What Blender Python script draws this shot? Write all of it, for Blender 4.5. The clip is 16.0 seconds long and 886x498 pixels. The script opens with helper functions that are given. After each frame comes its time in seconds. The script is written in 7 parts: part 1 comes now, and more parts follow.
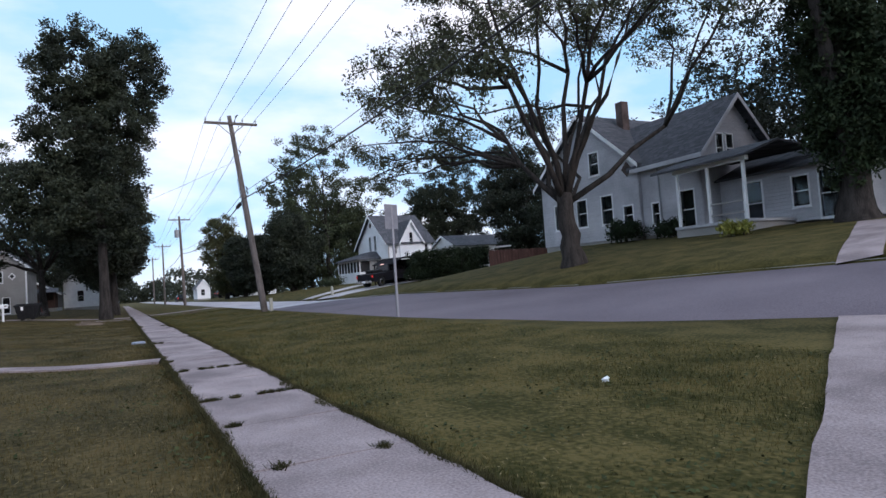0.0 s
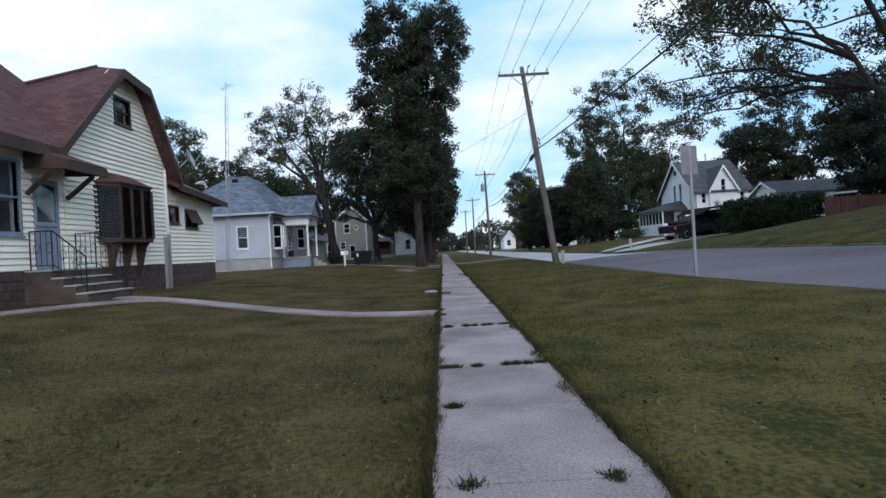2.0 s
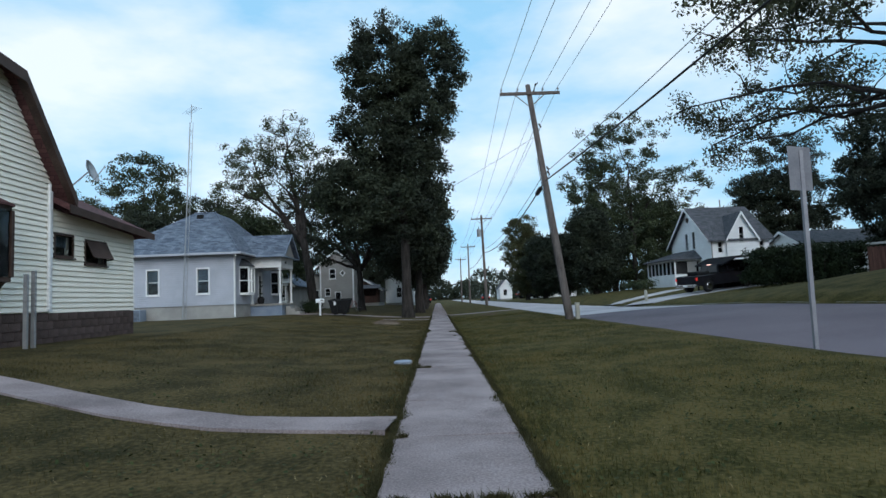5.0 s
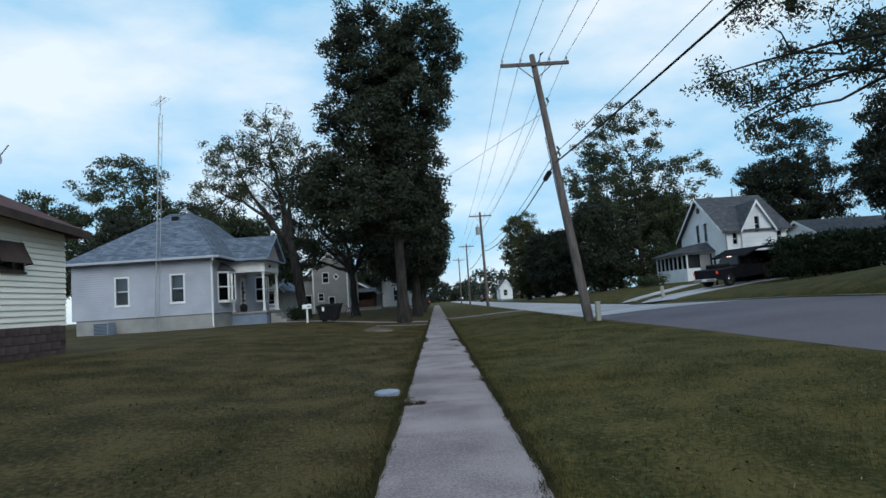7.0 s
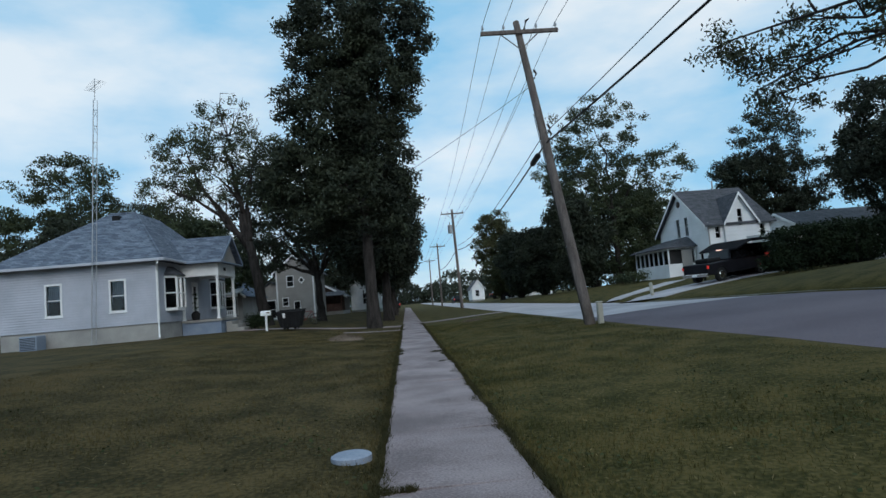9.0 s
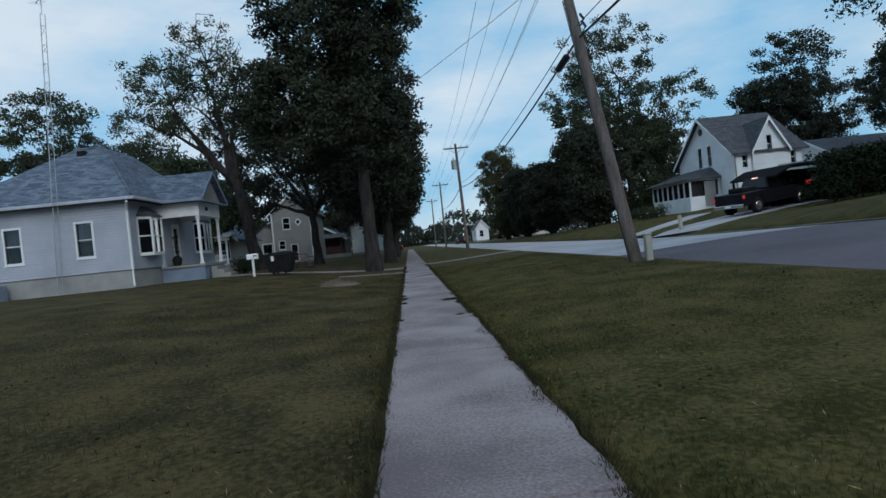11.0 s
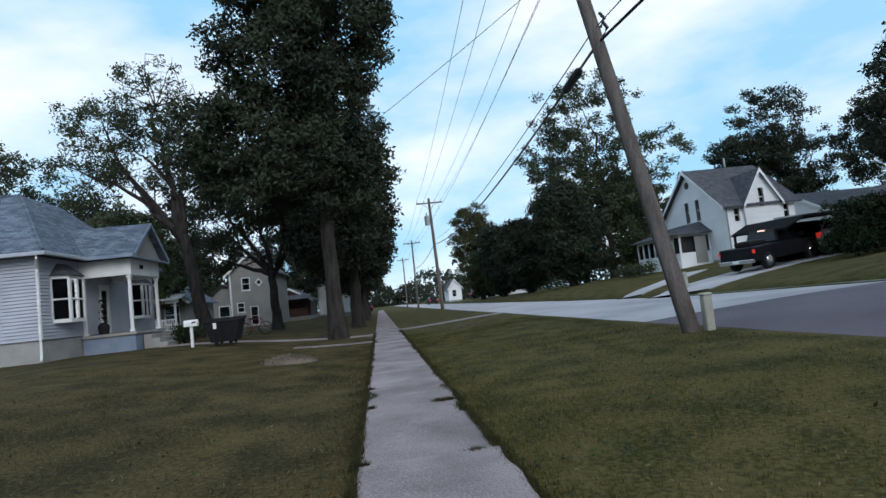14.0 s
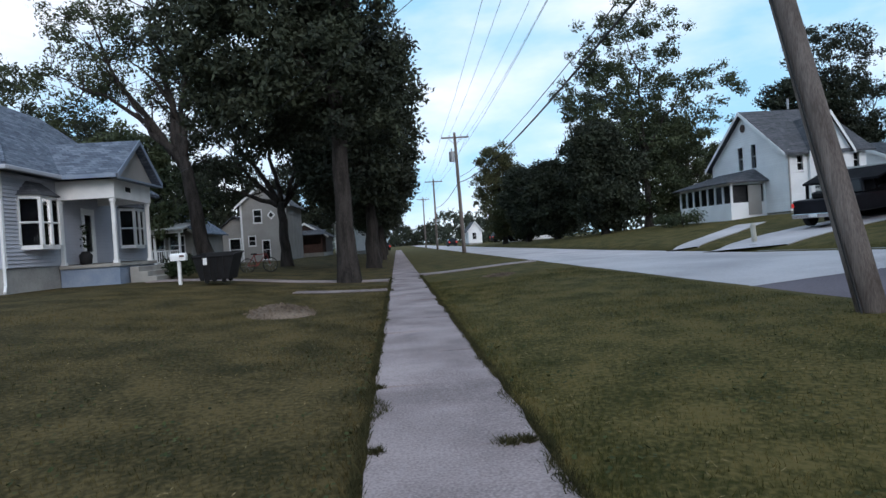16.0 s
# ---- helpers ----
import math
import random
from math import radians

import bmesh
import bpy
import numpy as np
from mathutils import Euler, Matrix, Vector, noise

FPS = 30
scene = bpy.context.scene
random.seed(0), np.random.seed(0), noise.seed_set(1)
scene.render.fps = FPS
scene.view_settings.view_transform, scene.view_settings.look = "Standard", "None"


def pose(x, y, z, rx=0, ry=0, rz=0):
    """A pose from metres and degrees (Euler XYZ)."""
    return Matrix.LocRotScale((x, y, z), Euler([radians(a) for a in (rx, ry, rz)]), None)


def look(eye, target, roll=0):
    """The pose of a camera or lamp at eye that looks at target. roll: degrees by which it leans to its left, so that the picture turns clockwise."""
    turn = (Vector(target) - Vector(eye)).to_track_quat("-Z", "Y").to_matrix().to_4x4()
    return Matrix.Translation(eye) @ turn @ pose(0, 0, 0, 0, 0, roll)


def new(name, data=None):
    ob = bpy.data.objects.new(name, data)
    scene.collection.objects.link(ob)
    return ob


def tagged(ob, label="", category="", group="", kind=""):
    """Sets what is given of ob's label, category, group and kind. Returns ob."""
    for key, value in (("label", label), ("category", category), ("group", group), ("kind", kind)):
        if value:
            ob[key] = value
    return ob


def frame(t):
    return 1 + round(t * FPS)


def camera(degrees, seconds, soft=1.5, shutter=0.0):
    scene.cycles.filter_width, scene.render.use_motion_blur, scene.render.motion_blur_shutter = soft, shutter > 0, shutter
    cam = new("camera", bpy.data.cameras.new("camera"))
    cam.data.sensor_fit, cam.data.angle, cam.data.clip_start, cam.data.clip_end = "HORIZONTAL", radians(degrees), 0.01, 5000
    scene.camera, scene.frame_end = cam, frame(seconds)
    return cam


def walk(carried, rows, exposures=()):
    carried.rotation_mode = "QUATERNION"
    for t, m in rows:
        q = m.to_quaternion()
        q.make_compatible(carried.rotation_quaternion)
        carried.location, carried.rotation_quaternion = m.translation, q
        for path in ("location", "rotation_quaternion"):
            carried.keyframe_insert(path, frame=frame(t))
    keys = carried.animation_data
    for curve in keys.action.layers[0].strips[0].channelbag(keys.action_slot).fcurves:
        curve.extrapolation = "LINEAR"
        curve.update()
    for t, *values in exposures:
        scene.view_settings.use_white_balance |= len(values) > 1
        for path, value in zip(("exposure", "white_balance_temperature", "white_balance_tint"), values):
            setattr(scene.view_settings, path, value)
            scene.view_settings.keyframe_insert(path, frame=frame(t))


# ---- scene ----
cam = camera(71.0, 16.0)
PATH = [
    (0, (-1.219, -1.703, 1.134), (-0.29, 0.066, 1.232), -3.9),
    (0.5, (-1.033, -1.589, 1.159), (-0.119, 0.189, 1.222), -8.7),
    (1, (-1.02, -1.474, 1.21), (-0.395, 0.425, 1.242), 0.0),
    (1.5, (-0.615, -1.232, 1.189), (-0.394, 0.753, 1.305), -4.7),
    (2, (-0.426, -0.643, 1.163), (-0.424, 1.357, 1.165), -3.2),
    (2.5, (-0.321, 0.22, 1.182), (-0.361, 2.214, 1.329), 0.6),
    (3, (-0.203, 0.914, 1.212), (-0.279, 2.909, 1.34), 0.9),
    (3.5, (-0.159, 1.744, 1.216), (-0.217, 3.734, 1.404), -1.5),
    (4, (-0.135, 2.871, 1.177), (-0.141, 4.864, 1.342), -3.5),
    (6.5, (-0.121, 7.304, 1.19), (-0.040, 9.296, 1.346), 0.2),
    (7, (-0.082, 8.2, 1.195), (-0.050, 10.193, 1.358), -3.7),
    (7.5, (-0.075, 9.02, 1.238), (0.037, 11.01, 1.406), -5.4),
    (8, (-0.137, 9.678, 1.252), (0.031, 11.665, 1.415), -5.9),
    (10.5, (-0.305, 14.064, 1.236), (-0.245, 16.06, 1.35), -3.1),
    (11, (-0.269, 14.782, 1.111), (-0.161, 16.779, 1.086), -5.9),
    (11.5, (-0.274, 15.056, 1.21), (0.007, 17.036, 1.249), -2.6),
    (12, (-0.299, 15.518, 1.261), (0.017, 17.484, 1.45), -4.0),
    (12.5, (-0.25, 16.338, 1.256), (-0.056, 18.323, 1.406), -3.9),
    (13, (-0.178, 17.212, 1.281), (0.008, 19.195, 1.464), -7.0),
    (13.5, (-0.17, 18.061, 1.333), (0.028, 20.042, 1.519), -8.2),
    (14, (-0.264, 18.866, 1.216), (-0.042, 20.847, 1.372), -6.3),
    (14.5, (-0.138, 19.866, 1.22), (0.028, 21.856, 1.326), -5.2),
    (15, (-0.178, 20.762, 1.229), (-0.041, 22.756, 1.32), -4.0),
    (15.5, (-0.131, 21.615, 1.319), (-0.052, 23.613, 1.374), -3.9),
    (16, (-0.264, 22.563, 1.265), (-0.117, 24.557, 1.24), -3.7),
]
# exposure: a dull bluish evening under broken cloud
walk(cam, [(t, look(e, g, r)) for t, e, g, r in PATH],
     [(0, 0.2, 6400, 21), (1.5, 0.2, 6380, 18), (2.1, 0.1, 6250, 13), (3.0, 0.07, 6190, 11), (4.2, 0.0, 6150, 8), (6.5, -0.14, 6150, 6), (8.2, -0.17, 6230, 6), (10.4, -0.53, 5950, 6), (11.05, -0.46, 5980, 6), (11.5, 0.0, 6260, 12),
      (12.1, 0.08, 6320, 12), (12.8, 0.03, 6320, 11), (14.5, 0.04, 6300, 10), (16, 0.13, 6300, 13)])


# ---- world and sun ----
world = bpy.data.worlds.new("dusk_sky")
scene.world = world
world.use_nodes = True
wn, wl = world.node_tree.nodes, world.node_tree.links
wn.clear()
w_out = wn.new("ShaderNodeOutputWorld")
w_bg = wn.new("ShaderNodeBackground")
w_sky = wn.new("ShaderNodeTexSky")
w_sky.sky_type = 'NISHITA'
w_sky.sun_disc = False
w_sky.sun_elevation = radians(30)
w_sky.sun_rotation = radians(160)
w_tc = wn.new("ShaderNodeTexCoord")
w_map = wn.new("ShaderNodeMapping")
w_map.inputs["Scale"].default_value = (1.6, 1.6, 4.2)
w_noise = wn.new("ShaderNodeTexNoise")
w_noise.inputs["Scale"].default_value = 1.7
w_noise.inputs["Detail"].default_value = 6
w_noise.inputs["Roughness"].default_value = 0.52
w_ramp = wn.new("ShaderNodeValToRGB")
w_ramp.color_ramp.elements[0].position = 0.375
w_ramp.color_ramp.elements[1].position = 0.64
w_ramp.color_ramp.elements[0].color = (0.345, 0.645, 0.895, 1)
w_ramp.color_ramp.elements[1].color = (0.92, 0.965, 1.0, 1)
w_mul = wn.new("ShaderNodeMixRGB")
w_mul.blend_type = 'ADD'
w_mul.inputs["Fac"].default_value = 0.02
wl.new(w_tc.outputs["Generated"], w_map.inputs["Vector"])
wl.new(w_map.outputs["Vector"], w_noise.inputs["Vector"])
wl.new(w_noise.outputs["Fac"], w_ramp.inputs["Fac"])
wl.new(w_ramp.outputs["Color"], w_mul.inputs["Color1"])
wl.new(w_sky.outputs["Color"], w_mul.inputs["Color2"])
wl.new(w_mul.outputs["Color"], w_bg.inputs["Color"])
w_bg.inputs["Strength"].default_value = 1.0
wl.new(w_bg.outputs["Background"], w_out.inputs["Surface"])

sun_data = bpy.data.lights.new("sun", 'SUN')
sun_data.energy = 1.2
sun_data.angle = radians(30)
sun_data.color = (1.0, 0.95, 0.9)
sun = new("sun", sun_data)
sun.matrix_world = look((24, -60, 40), (0, 10, 0))


# ---- materials ----
def material(name, colours, rough=0.8, scale=3.0, fine=40.0, bump=0.2, metal=0.0, spec=0.3, vary=0.0, stretch=(1, 1, 1), fine_amount=0.35):
    """Two colours mixed by a coarse and a fine noise, in metres, with a fine bump. vary: brightness spread between pieces."""
    m = bpy.data.materials.new(name)
    m.use_nodes = True
    n, l = m.node_tree.nodes, m.node_tree.links
    b = n["Principled BSDF"]
    tc = n.new("ShaderNodeTexCoord")
    mp = n.new("ShaderNodeMapping")
    mp.inputs["Scale"].default_value = stretch
    l.new(tc.outputs["Object"], mp.inputs["Vector"])
    big, small = n.new("ShaderNodeTexNoise"), n.new("ShaderNodeTexNoise")
    big.inputs["Scale"].default_value, big.inputs["Detail"].default_value = scale, 5
    small.inputs["Scale"].default_value, small.inputs["Detail"].default_value = fine, 3
    for t in (big, small):
        l.new(mp.outputs["Vector"], t.inputs["Vector"])
    mix = n.new("ShaderNodeMath")
    mix.operation = 'MULTIPLY_ADD'
    sub = n.new("ShaderNodeMath")
    sub.operation = 'SUBTRACT'
    sub.inputs[1].default_value = 0.5
    l.new(small.outputs["Fac"], sub.inputs[0])
    l.new(sub.outputs[0], mix.inputs[0])
    mix.inputs[1].default_value = fine_amount * 2
    l.new(big.outputs["Fac"], mix.inputs[2])
    ramp = n.new("ShaderNodeValToRGB")
    ramp.color_ramp.elements[0].position, ramp.color_ramp.elements[1].position = 0.3, 0.7
    ramp.color_ramp.elements[0].color = (*colours[0], 1)
    ramp.color_ramp.elements[1].color = (*colours[1], 1)
    l.new(mix.outputs[0], ramp.inputs["Fac"])
    last = ramp.outputs["Color"]
    if vary:
        info, hsv = n.new("ShaderNodeObjectInfo"), n.new("ShaderNodeHueSaturation")
        geo = n.new("ShaderNodeNewGeometry")
        add = n.new("ShaderNodeMath")
        add.operation = 'ADD'
        l.new(info.outputs["Random"], add.inputs[0])
        l.new(geo.outputs["Random Per Island"], add.inputs[1])
        mr = n.new("ShaderNodeMapRange")
        mr.inputs["From Max"].default_value = 2.0
        mr.inputs["To Min"].default_value, mr.inputs["To Max"].default_value = 1 - vary, 1 + vary
        l.new(add.outputs[0], mr.inputs["Value"])
        l.new(mr.outputs["Result"], hsv.inputs["Value"])
        l.new(last, hsv.inputs["Color"])
        last = hsv.outputs["Color"]
    l.new(last, b.inputs["Base Color"])
    b.inputs["Roughness"].default_value = rough
    b.inputs["Metallic"].default_value = metal
    b.inputs["Specular IOR Level"].default_value = spec
    if bump:
        bp = n.new("ShaderNodeBump")
        bp.inputs["Strength"].default_value, bp.inputs["Distance"].default_value = bump, 0.02
        l.new(small.outputs["Fac"], bp.inputs["Height"])
        l.new(bp.outputs["Normal"], b.inputs["Normal"])
    return m


def shingle_material(name, c0, c1):
    """Asphalt shingle courses with a random tone for each tab."""
    m = bpy.data.materials.new(name)
    m.use_nodes = True
    n, l = m.node_tree.nodes, m.node_tree.links
    b = n["Principled BSDF"]
    tc, sx, cm = n.new("ShaderNodeTexCoord"), n.new("ShaderNodeSeparateXYZ"), n.new("ShaderNodeCombineXYZ")
    l.new(tc.outputs["Object"], sx.inputs[0])
    ad = n.new("ShaderNodeMath")
    ad.operation = 'ADD'
    l.new(sx.outputs["X"], ad.inputs[0])
    l.new(sx.outputs["Y"], ad.inputs[1])
    l.new(ad.outputs[0], cm.inputs["X"])
    zs = n.new("ShaderNodeMath")
    zs.operation = 'MULTIPLY'
    zs.inputs[1].default_value = 1.7
    l.new(sx.outputs["Z"], zs.inputs[0])
    l.new(zs.outputs[0], cm.inputs["Y"])
    br = n.new("ShaderNodeTexBrick")
    br.inputs["Color1"].default_value, br.inputs["Color2"].default_value = (*c0, 1), (*c1, 1)
    br.inputs["Mortar"].default_value = tuple(x * 0.55 for x in c0) + (1,)
    br.inputs["Scale"].default_value = 1.0
    br.inputs["Brick Width"].default_value, br.inputs["Row Height"].default_value = 0.34, 0.16
    br.inputs["Mortar Size"].default_value = 0.009
    l.new(cm.outputs[0], br.inputs["Vector"])
    ns = n.new("ShaderNodeTexNoise")
    ns.inputs["Scale"].default_value, ns.inputs["Detail"].default_value = 2.5, 6
    l.new(tc.outputs["Object"], ns.inputs["Vector"])
    mr = n.new("ShaderNodeMapRange")
    mr.inputs["To Min"].default_value, mr.inputs["To Max"].default_value = 0.65, 1.35
    l.new(ns.outputs["Fac"], mr.inputs["Value"])
    mu = n.new("ShaderNodeMixRGB")
    mu.blend_type = 'MULTIPLY'
    mu.inputs["Fac"].default_value = 1
    l.new(br.outputs["Color"], mu.inputs["Color1"])
    l.new(mr.outputs["Result"], mu.inputs["Color2"])
    l.new(mu.outputs["Color"], b.inputs["Base Color"])
    b.inputs["Roughness"].default_value = 0.9
    b.inputs["Specular IOR Level"].default_value = 0.25
    bp = n.new("ShaderNodeBump")
    bp.inputs["Strength"].default_value, bp.inputs["Distance"].default_value = 0.5, 0.01
    l.new(br.outputs["Fac"], bp.inputs["Height"])
    bp.invert = True
    l.new(bp.outputs["Normal"], b.inputs["Normal"])
    return m


def glass_material():
    m = bpy.data.materials.new("window_glass")
    m.use_nodes = True
    b = m.node_tree.nodes["Principled BSDF"]
    b.inputs["Base Color"].default_value = (0.75, 0.8, 0.82, 1)
    b.inputs["Roughness"].default_value = 0.02
    b.inputs["Transmission Weight"].default_value = 1.0
    b.inputs["IOR"].default_value = 1.33
    return m


def car_glass_material():
    m = bpy.data.materials.new("tinted_car_glass")
    m.use_nodes = True
    b = m.node_tree.nodes["Principled BSDF"]
    b.inputs["Base Color"].default_value = (0.012, 0.013, 0.016, 1)
    b.inputs["Roughness"].default_value = 0.12
    b.inputs["Specular IOR Level"].default_value = 0.35
    return m


def glow_material(name, colour, strength):
    m = bpy.data.materials.new(name)
    m.use_nodes = True
    b = m.node_tree.nodes["Principled BSDF"]
    b.inputs["Base Color"].default_value = (*colour, 1)
    b.inputs["Emission Color"].default_value = (*colour, 1)
    b.inputs["Emission Strength"].default_value = strength
    return m


M_LAWN = material("lawn", ((0.031, 0.031, 0.008), (0.104, 0.083, 0.030)), 0.95, 1.5, 24, 0.6, spec=0.1, stretch=(1, 0.8, 1), fine_amount=0.55)
# browner thin lawn west of the walk, darkened further for tree and house shade
M_LAWN_THIN_SHADE = material("thin_dry_shaded_lawn", ((0.027, 0.024, 0.009), (0.094, 0.071, 0.030)), 0.95, 1.2, 22, 0.6, spec=0.1, stretch=(1, 0.8, 1), fine_amount=0.55)
M_BLADE_THIN_SHADE = material("dry_shaded_blades", ((0.027, 0.027, 0.009), (0.102, 0.078, 0.032)), 0.85, 1.2, 11, 0, spec=0.15, vary=0.4, stretch=(1, 0.8, 1), fine_amount=0.5)
M_BLADE = material("grass_blades", ((0.031, 0.036, 0.008), (0.120, 0.096, 0.033)), 0.8, 1.5, 12, 0, spec=0.2, vary=0.4, stretch=(1, 0.8, 1), fine_amount=0.5)
M_CLOVER = material("clover_leaves", ((0.022, 0.034, 0.010), (0.060, 0.072, 0.024)), 0.8, 2, 12, 0, spec=0.2, vary=0.5)
M_STRAW = material("dry_clippings", ((0.16, 0.12, 0.06), (0.30, 0.24, 0.13)), 0.9, 2, 12, 0, spec=0.1, vary=0.4)
M_WEED = material("weed_tuft", ((0.022, 0.024, 0.010), (0.062, 0.055, 0.026)), 0.9, 2, 30, 0, spec=0.1, vary=0.3)
M_SLAB = material("worn_concrete", ((0.168, 0.136, 0.140), (0.352, 0.292, 0.296)), 0.9, 1.1, 55, 0.45, spec=0.2, vary=0.10, fine_amount=0.4)
M_CONC = material("grey_concrete", ((0.24, 0.235, 0.225), (0.36, 0.35, 0.33)), 0.9, 1.5, 45, 0.3, spec=0.2)
M_ROAD = material("patched_asphalt", ((0.100, 0.084, 0.102), (0.168, 0.144, 0.168)), 0.9, 0.22, 35, 0.4, spec=0.25)
M_PAVE = material("pale_road_concrete", ((0.33, 0.31, 0.33), (0.50, 0.47, 0.49)), 0.9, 0.35, 25, 0.3, spec=0.2)
M_SOIL = material("bare_soil", ((0.078, 0.058, 0.044), (0.195, 0.150, 0.117)), 1.0, 1.5, 20, 0.6, spec=0.05)
M_GRAVEL = material("gravel", ((0.13, 0.12, 0.11), (0.30, 0.28, 0.26)), 0.95, 2.5, 60, 0.7, spec=0.1)
M_CREAM = material("cream_siding", ((0.82, 0.79, 0.70), (0.90, 0.87, 0.79)), 0.55, 0.8, 25, 0.05, spec=0.35, vary=0.04)
M_WHITE = material("white_vinyl_siding", ((0.378, 0.396, 0.456), (0.473, 0.490, 0.559)), 0.5, 0.8, 25, 0.05, spec=0.35, vary=0.03)
M_PAINT = material("white_paint", ((0.70, 0.71, 0.73), (0.82, 0.83, 0.84)), 0.5, 2, 40, 0.04, spec=0.35)
M_OLDWHITE = material("old_white_clapboard", ((0.72, 0.73, 0.75), (0.84, 0.85, 0.87)), 0.7, 0.7, 20, 0.1, spec=0.25, vary=0.05)
# old house's white clapboard, with the trees' shade put into the grey
M_SHADED_WHITE = material("shaded_clapboard", ((0.36, 0.36, 0.39), (0.54, 0.54, 0.57)), 0.75, 0.6, 18, 0.12, spec=0.2, vary=0.06)
M_GREYSIDE = material("grey_siding", ((0.26, 0.25, 0.24), (0.34, 0.33, 0.32)), 0.7, 0.8, 20, 0.1, spec=0.25, vary=0.04)
M_BROWN = material("brown_paint", ((0.035, 0.022, 0.018), (0.075, 0.048, 0.04)), 0.6, 2, 30, 0.08, spec=0.3)
M_BLOCK = material("dark_foundation_block", ((0.055, 0.042, 0.04), (0.12, 0.09, 0.085)), 0.95, 2, 30, 0.5, spec=0.1, vary=0.3)
M_FOUND = material("pale_foundation", ((0.27, 0.265, 0.26), (0.38, 0.375, 0.36)), 0.9, 1.2, 25, 0.3, spec=0.15)
M_BLUEGREY = material("blue_grey_paint", ((0.17, 0.22, 0.31), (0.25, 0.30, 0.38)), 0.7, 1.5, 25, 0.1, spec=0.25)
M_RED_ROOF = shingle_material("maroon_shingles", (0.080, 0.036, 0.038), (0.125, 0.060, 0.060))
M_BLUE_ROOF = shingle_material("blue_grey_shingles", (0.08, 0.10, 0.14), (0.175, 0.205, 0.26))
M_DARK_ROOF = shingle_material("charcoal_shingles", (0.055, 0.058, 0.066), (0.10, 0.10, 0.115))
M_PALE_ROOF = material("pale_metal_roof", ((0.45, 0.45, 0.46), (0.58, 0.58, 0.58)), 0.5, 1, 20, 0.05)
M_GLASS = glass_material()
M_CARGLASS = car_glass_material()
M_CURTAIN = material("curtain", ((0.09, 0.105, 0.14), (0.16, 0.18, 0.22)), 0.9, 6, 30, 0.1, stretch=(4, 4, 0.3))
# near-black tone that stands in for the shade inside unlit rooms
M_DARKIN = material("interior_shade", ((0.02, 0.02, 0.022), (0.04, 0.04, 0.042)), 0.9, 1, 8, 0)
M_STEEL = material("galvanised_steel", ((0.30, 0.31, 0.33), (0.42, 0.43, 0.45)), 0.45, 4, 60, 0.05, metal=0.6)
M_IRON = material("black_iron", ((0.015, 0.015, 0.017), (0.03, 0.03, 0.033)), 0.5, 4, 60, 0.1, metal=0.3)
M_WIRE = material("black_cable", ((0.012, 0.012, 0.013), (0.022, 0.022, 0.024)), 0.6, 4, 60, 0)
M_POLE = material("weathered_pole_wood", ((0.095, 0.078, 0.072), (0.20, 0.17, 0.158)), 0.9, 2.0, 20, 0.5, spec=0.15, stretch=(4, 4, 0.25))
M_BARK = material("tree_bark", ((0.022, 0.019, 0.018), (0.058, 0.050, 0.046)), 0.95, 2.0, 14, 0.9, spec=0.1, stretch=(3, 3, 0.6))
M_LEAF = material("dark_leaves", ((0.015, 0.020, 0.014), (0.038, 0.047, 0.027)), 0.7, 0.5, 6, 0, spec=0.25, vary=0.4)
M_LEAF_MID = material("mid_green_leaves", ((0.022, 0.032, 0.016), (0.058, 0.070, 0.032)), 0.7, 0.5, 6, 0, spec=0.25, vary=0.4)
M_MAPLE = material("maple_leaves", ((0.034, 0.044, 0.024), (0.085, 0.093, 0.048)), 0.7, 0.5, 6, 0, spec=0.25, vary=0.4)
M_LEAF_PALE = material("thin_turning_leaves", ((0.045, 0.058, 0.026), (0.12, 0.115, 0.052)), 0.75, 0.5, 6, 0, spec=0.2, vary=0.4)
M_HEDGE = material("hedge_leaves", ((0.010, 0.018, 0.009), (0.026, 0.040, 0.016)), 0.75, 1.0, 9, 0, spec=0.2, vary=0.4)
M_YELLOW = material("yellow_shrub_leaves", ((0.12, 0.13, 0.025), (0.25, 0.25, 0.05)), 0.7, 2, 9, 0, vary=0.3)
M_FENCE = material("red_brown_fence_boards", ((0.055, 0.030, 0.026), (0.105, 0.058, 0.05)), 0.9, 2, 25, 0.3, spec=0.1, vary=0.25, stretch=(3, 3, 0.4))
M_BLACKPLASTIC = material("black_plastic", ((0.008, 0.008, 0.009), (0.016, 0.016, 0.018)), 0.75, 3, 40, 0.05, spec=0.2)
# carport canvas; also the painted shade behind bay panes and under the canopy
M_CANVAS_AND_SHADE = material("black_canvas_and_shade", ((0.006, 0.006, 0.008), (0.012, 0.012, 0.015)), 0.95, 2, 30, 0.05, spec=0.08)
M_BEIGE = material("beige_pedestal", ((0.36, 0.34, 0.29), (0.46, 0.44, 0.38)), 0.6, 3, 40, 0.05)
M_CARPAINT = material("dark_truck_paint", ((0.008, 0.008, 0.011), (0.015, 0.015, 0.02)), 0.5, 2, 30, 0, spec=0.15)
M_SILVER = material("silver_car_paint", ((0.38, 0.39, 0.41), (0.46, 0.47, 0.49)), 0.3, 2, 30, 0, metal=0.5)
M_CHROME = material("chrome", ((0.55, 0.55, 0.56), (0.65, 0.65, 0.66)), 0.15, 2, 30, 0, metal=1.0)
M_RUBBER = material("tyre_rubber", ((0.012, 0.012, 0.012), (0.025, 0.025, 0.025)), 0.9, 5, 50, 0.2)
M_REDLAMP = glow_material("red_tail_lamp", (0.7, 0.04, 0.03), 0.35)
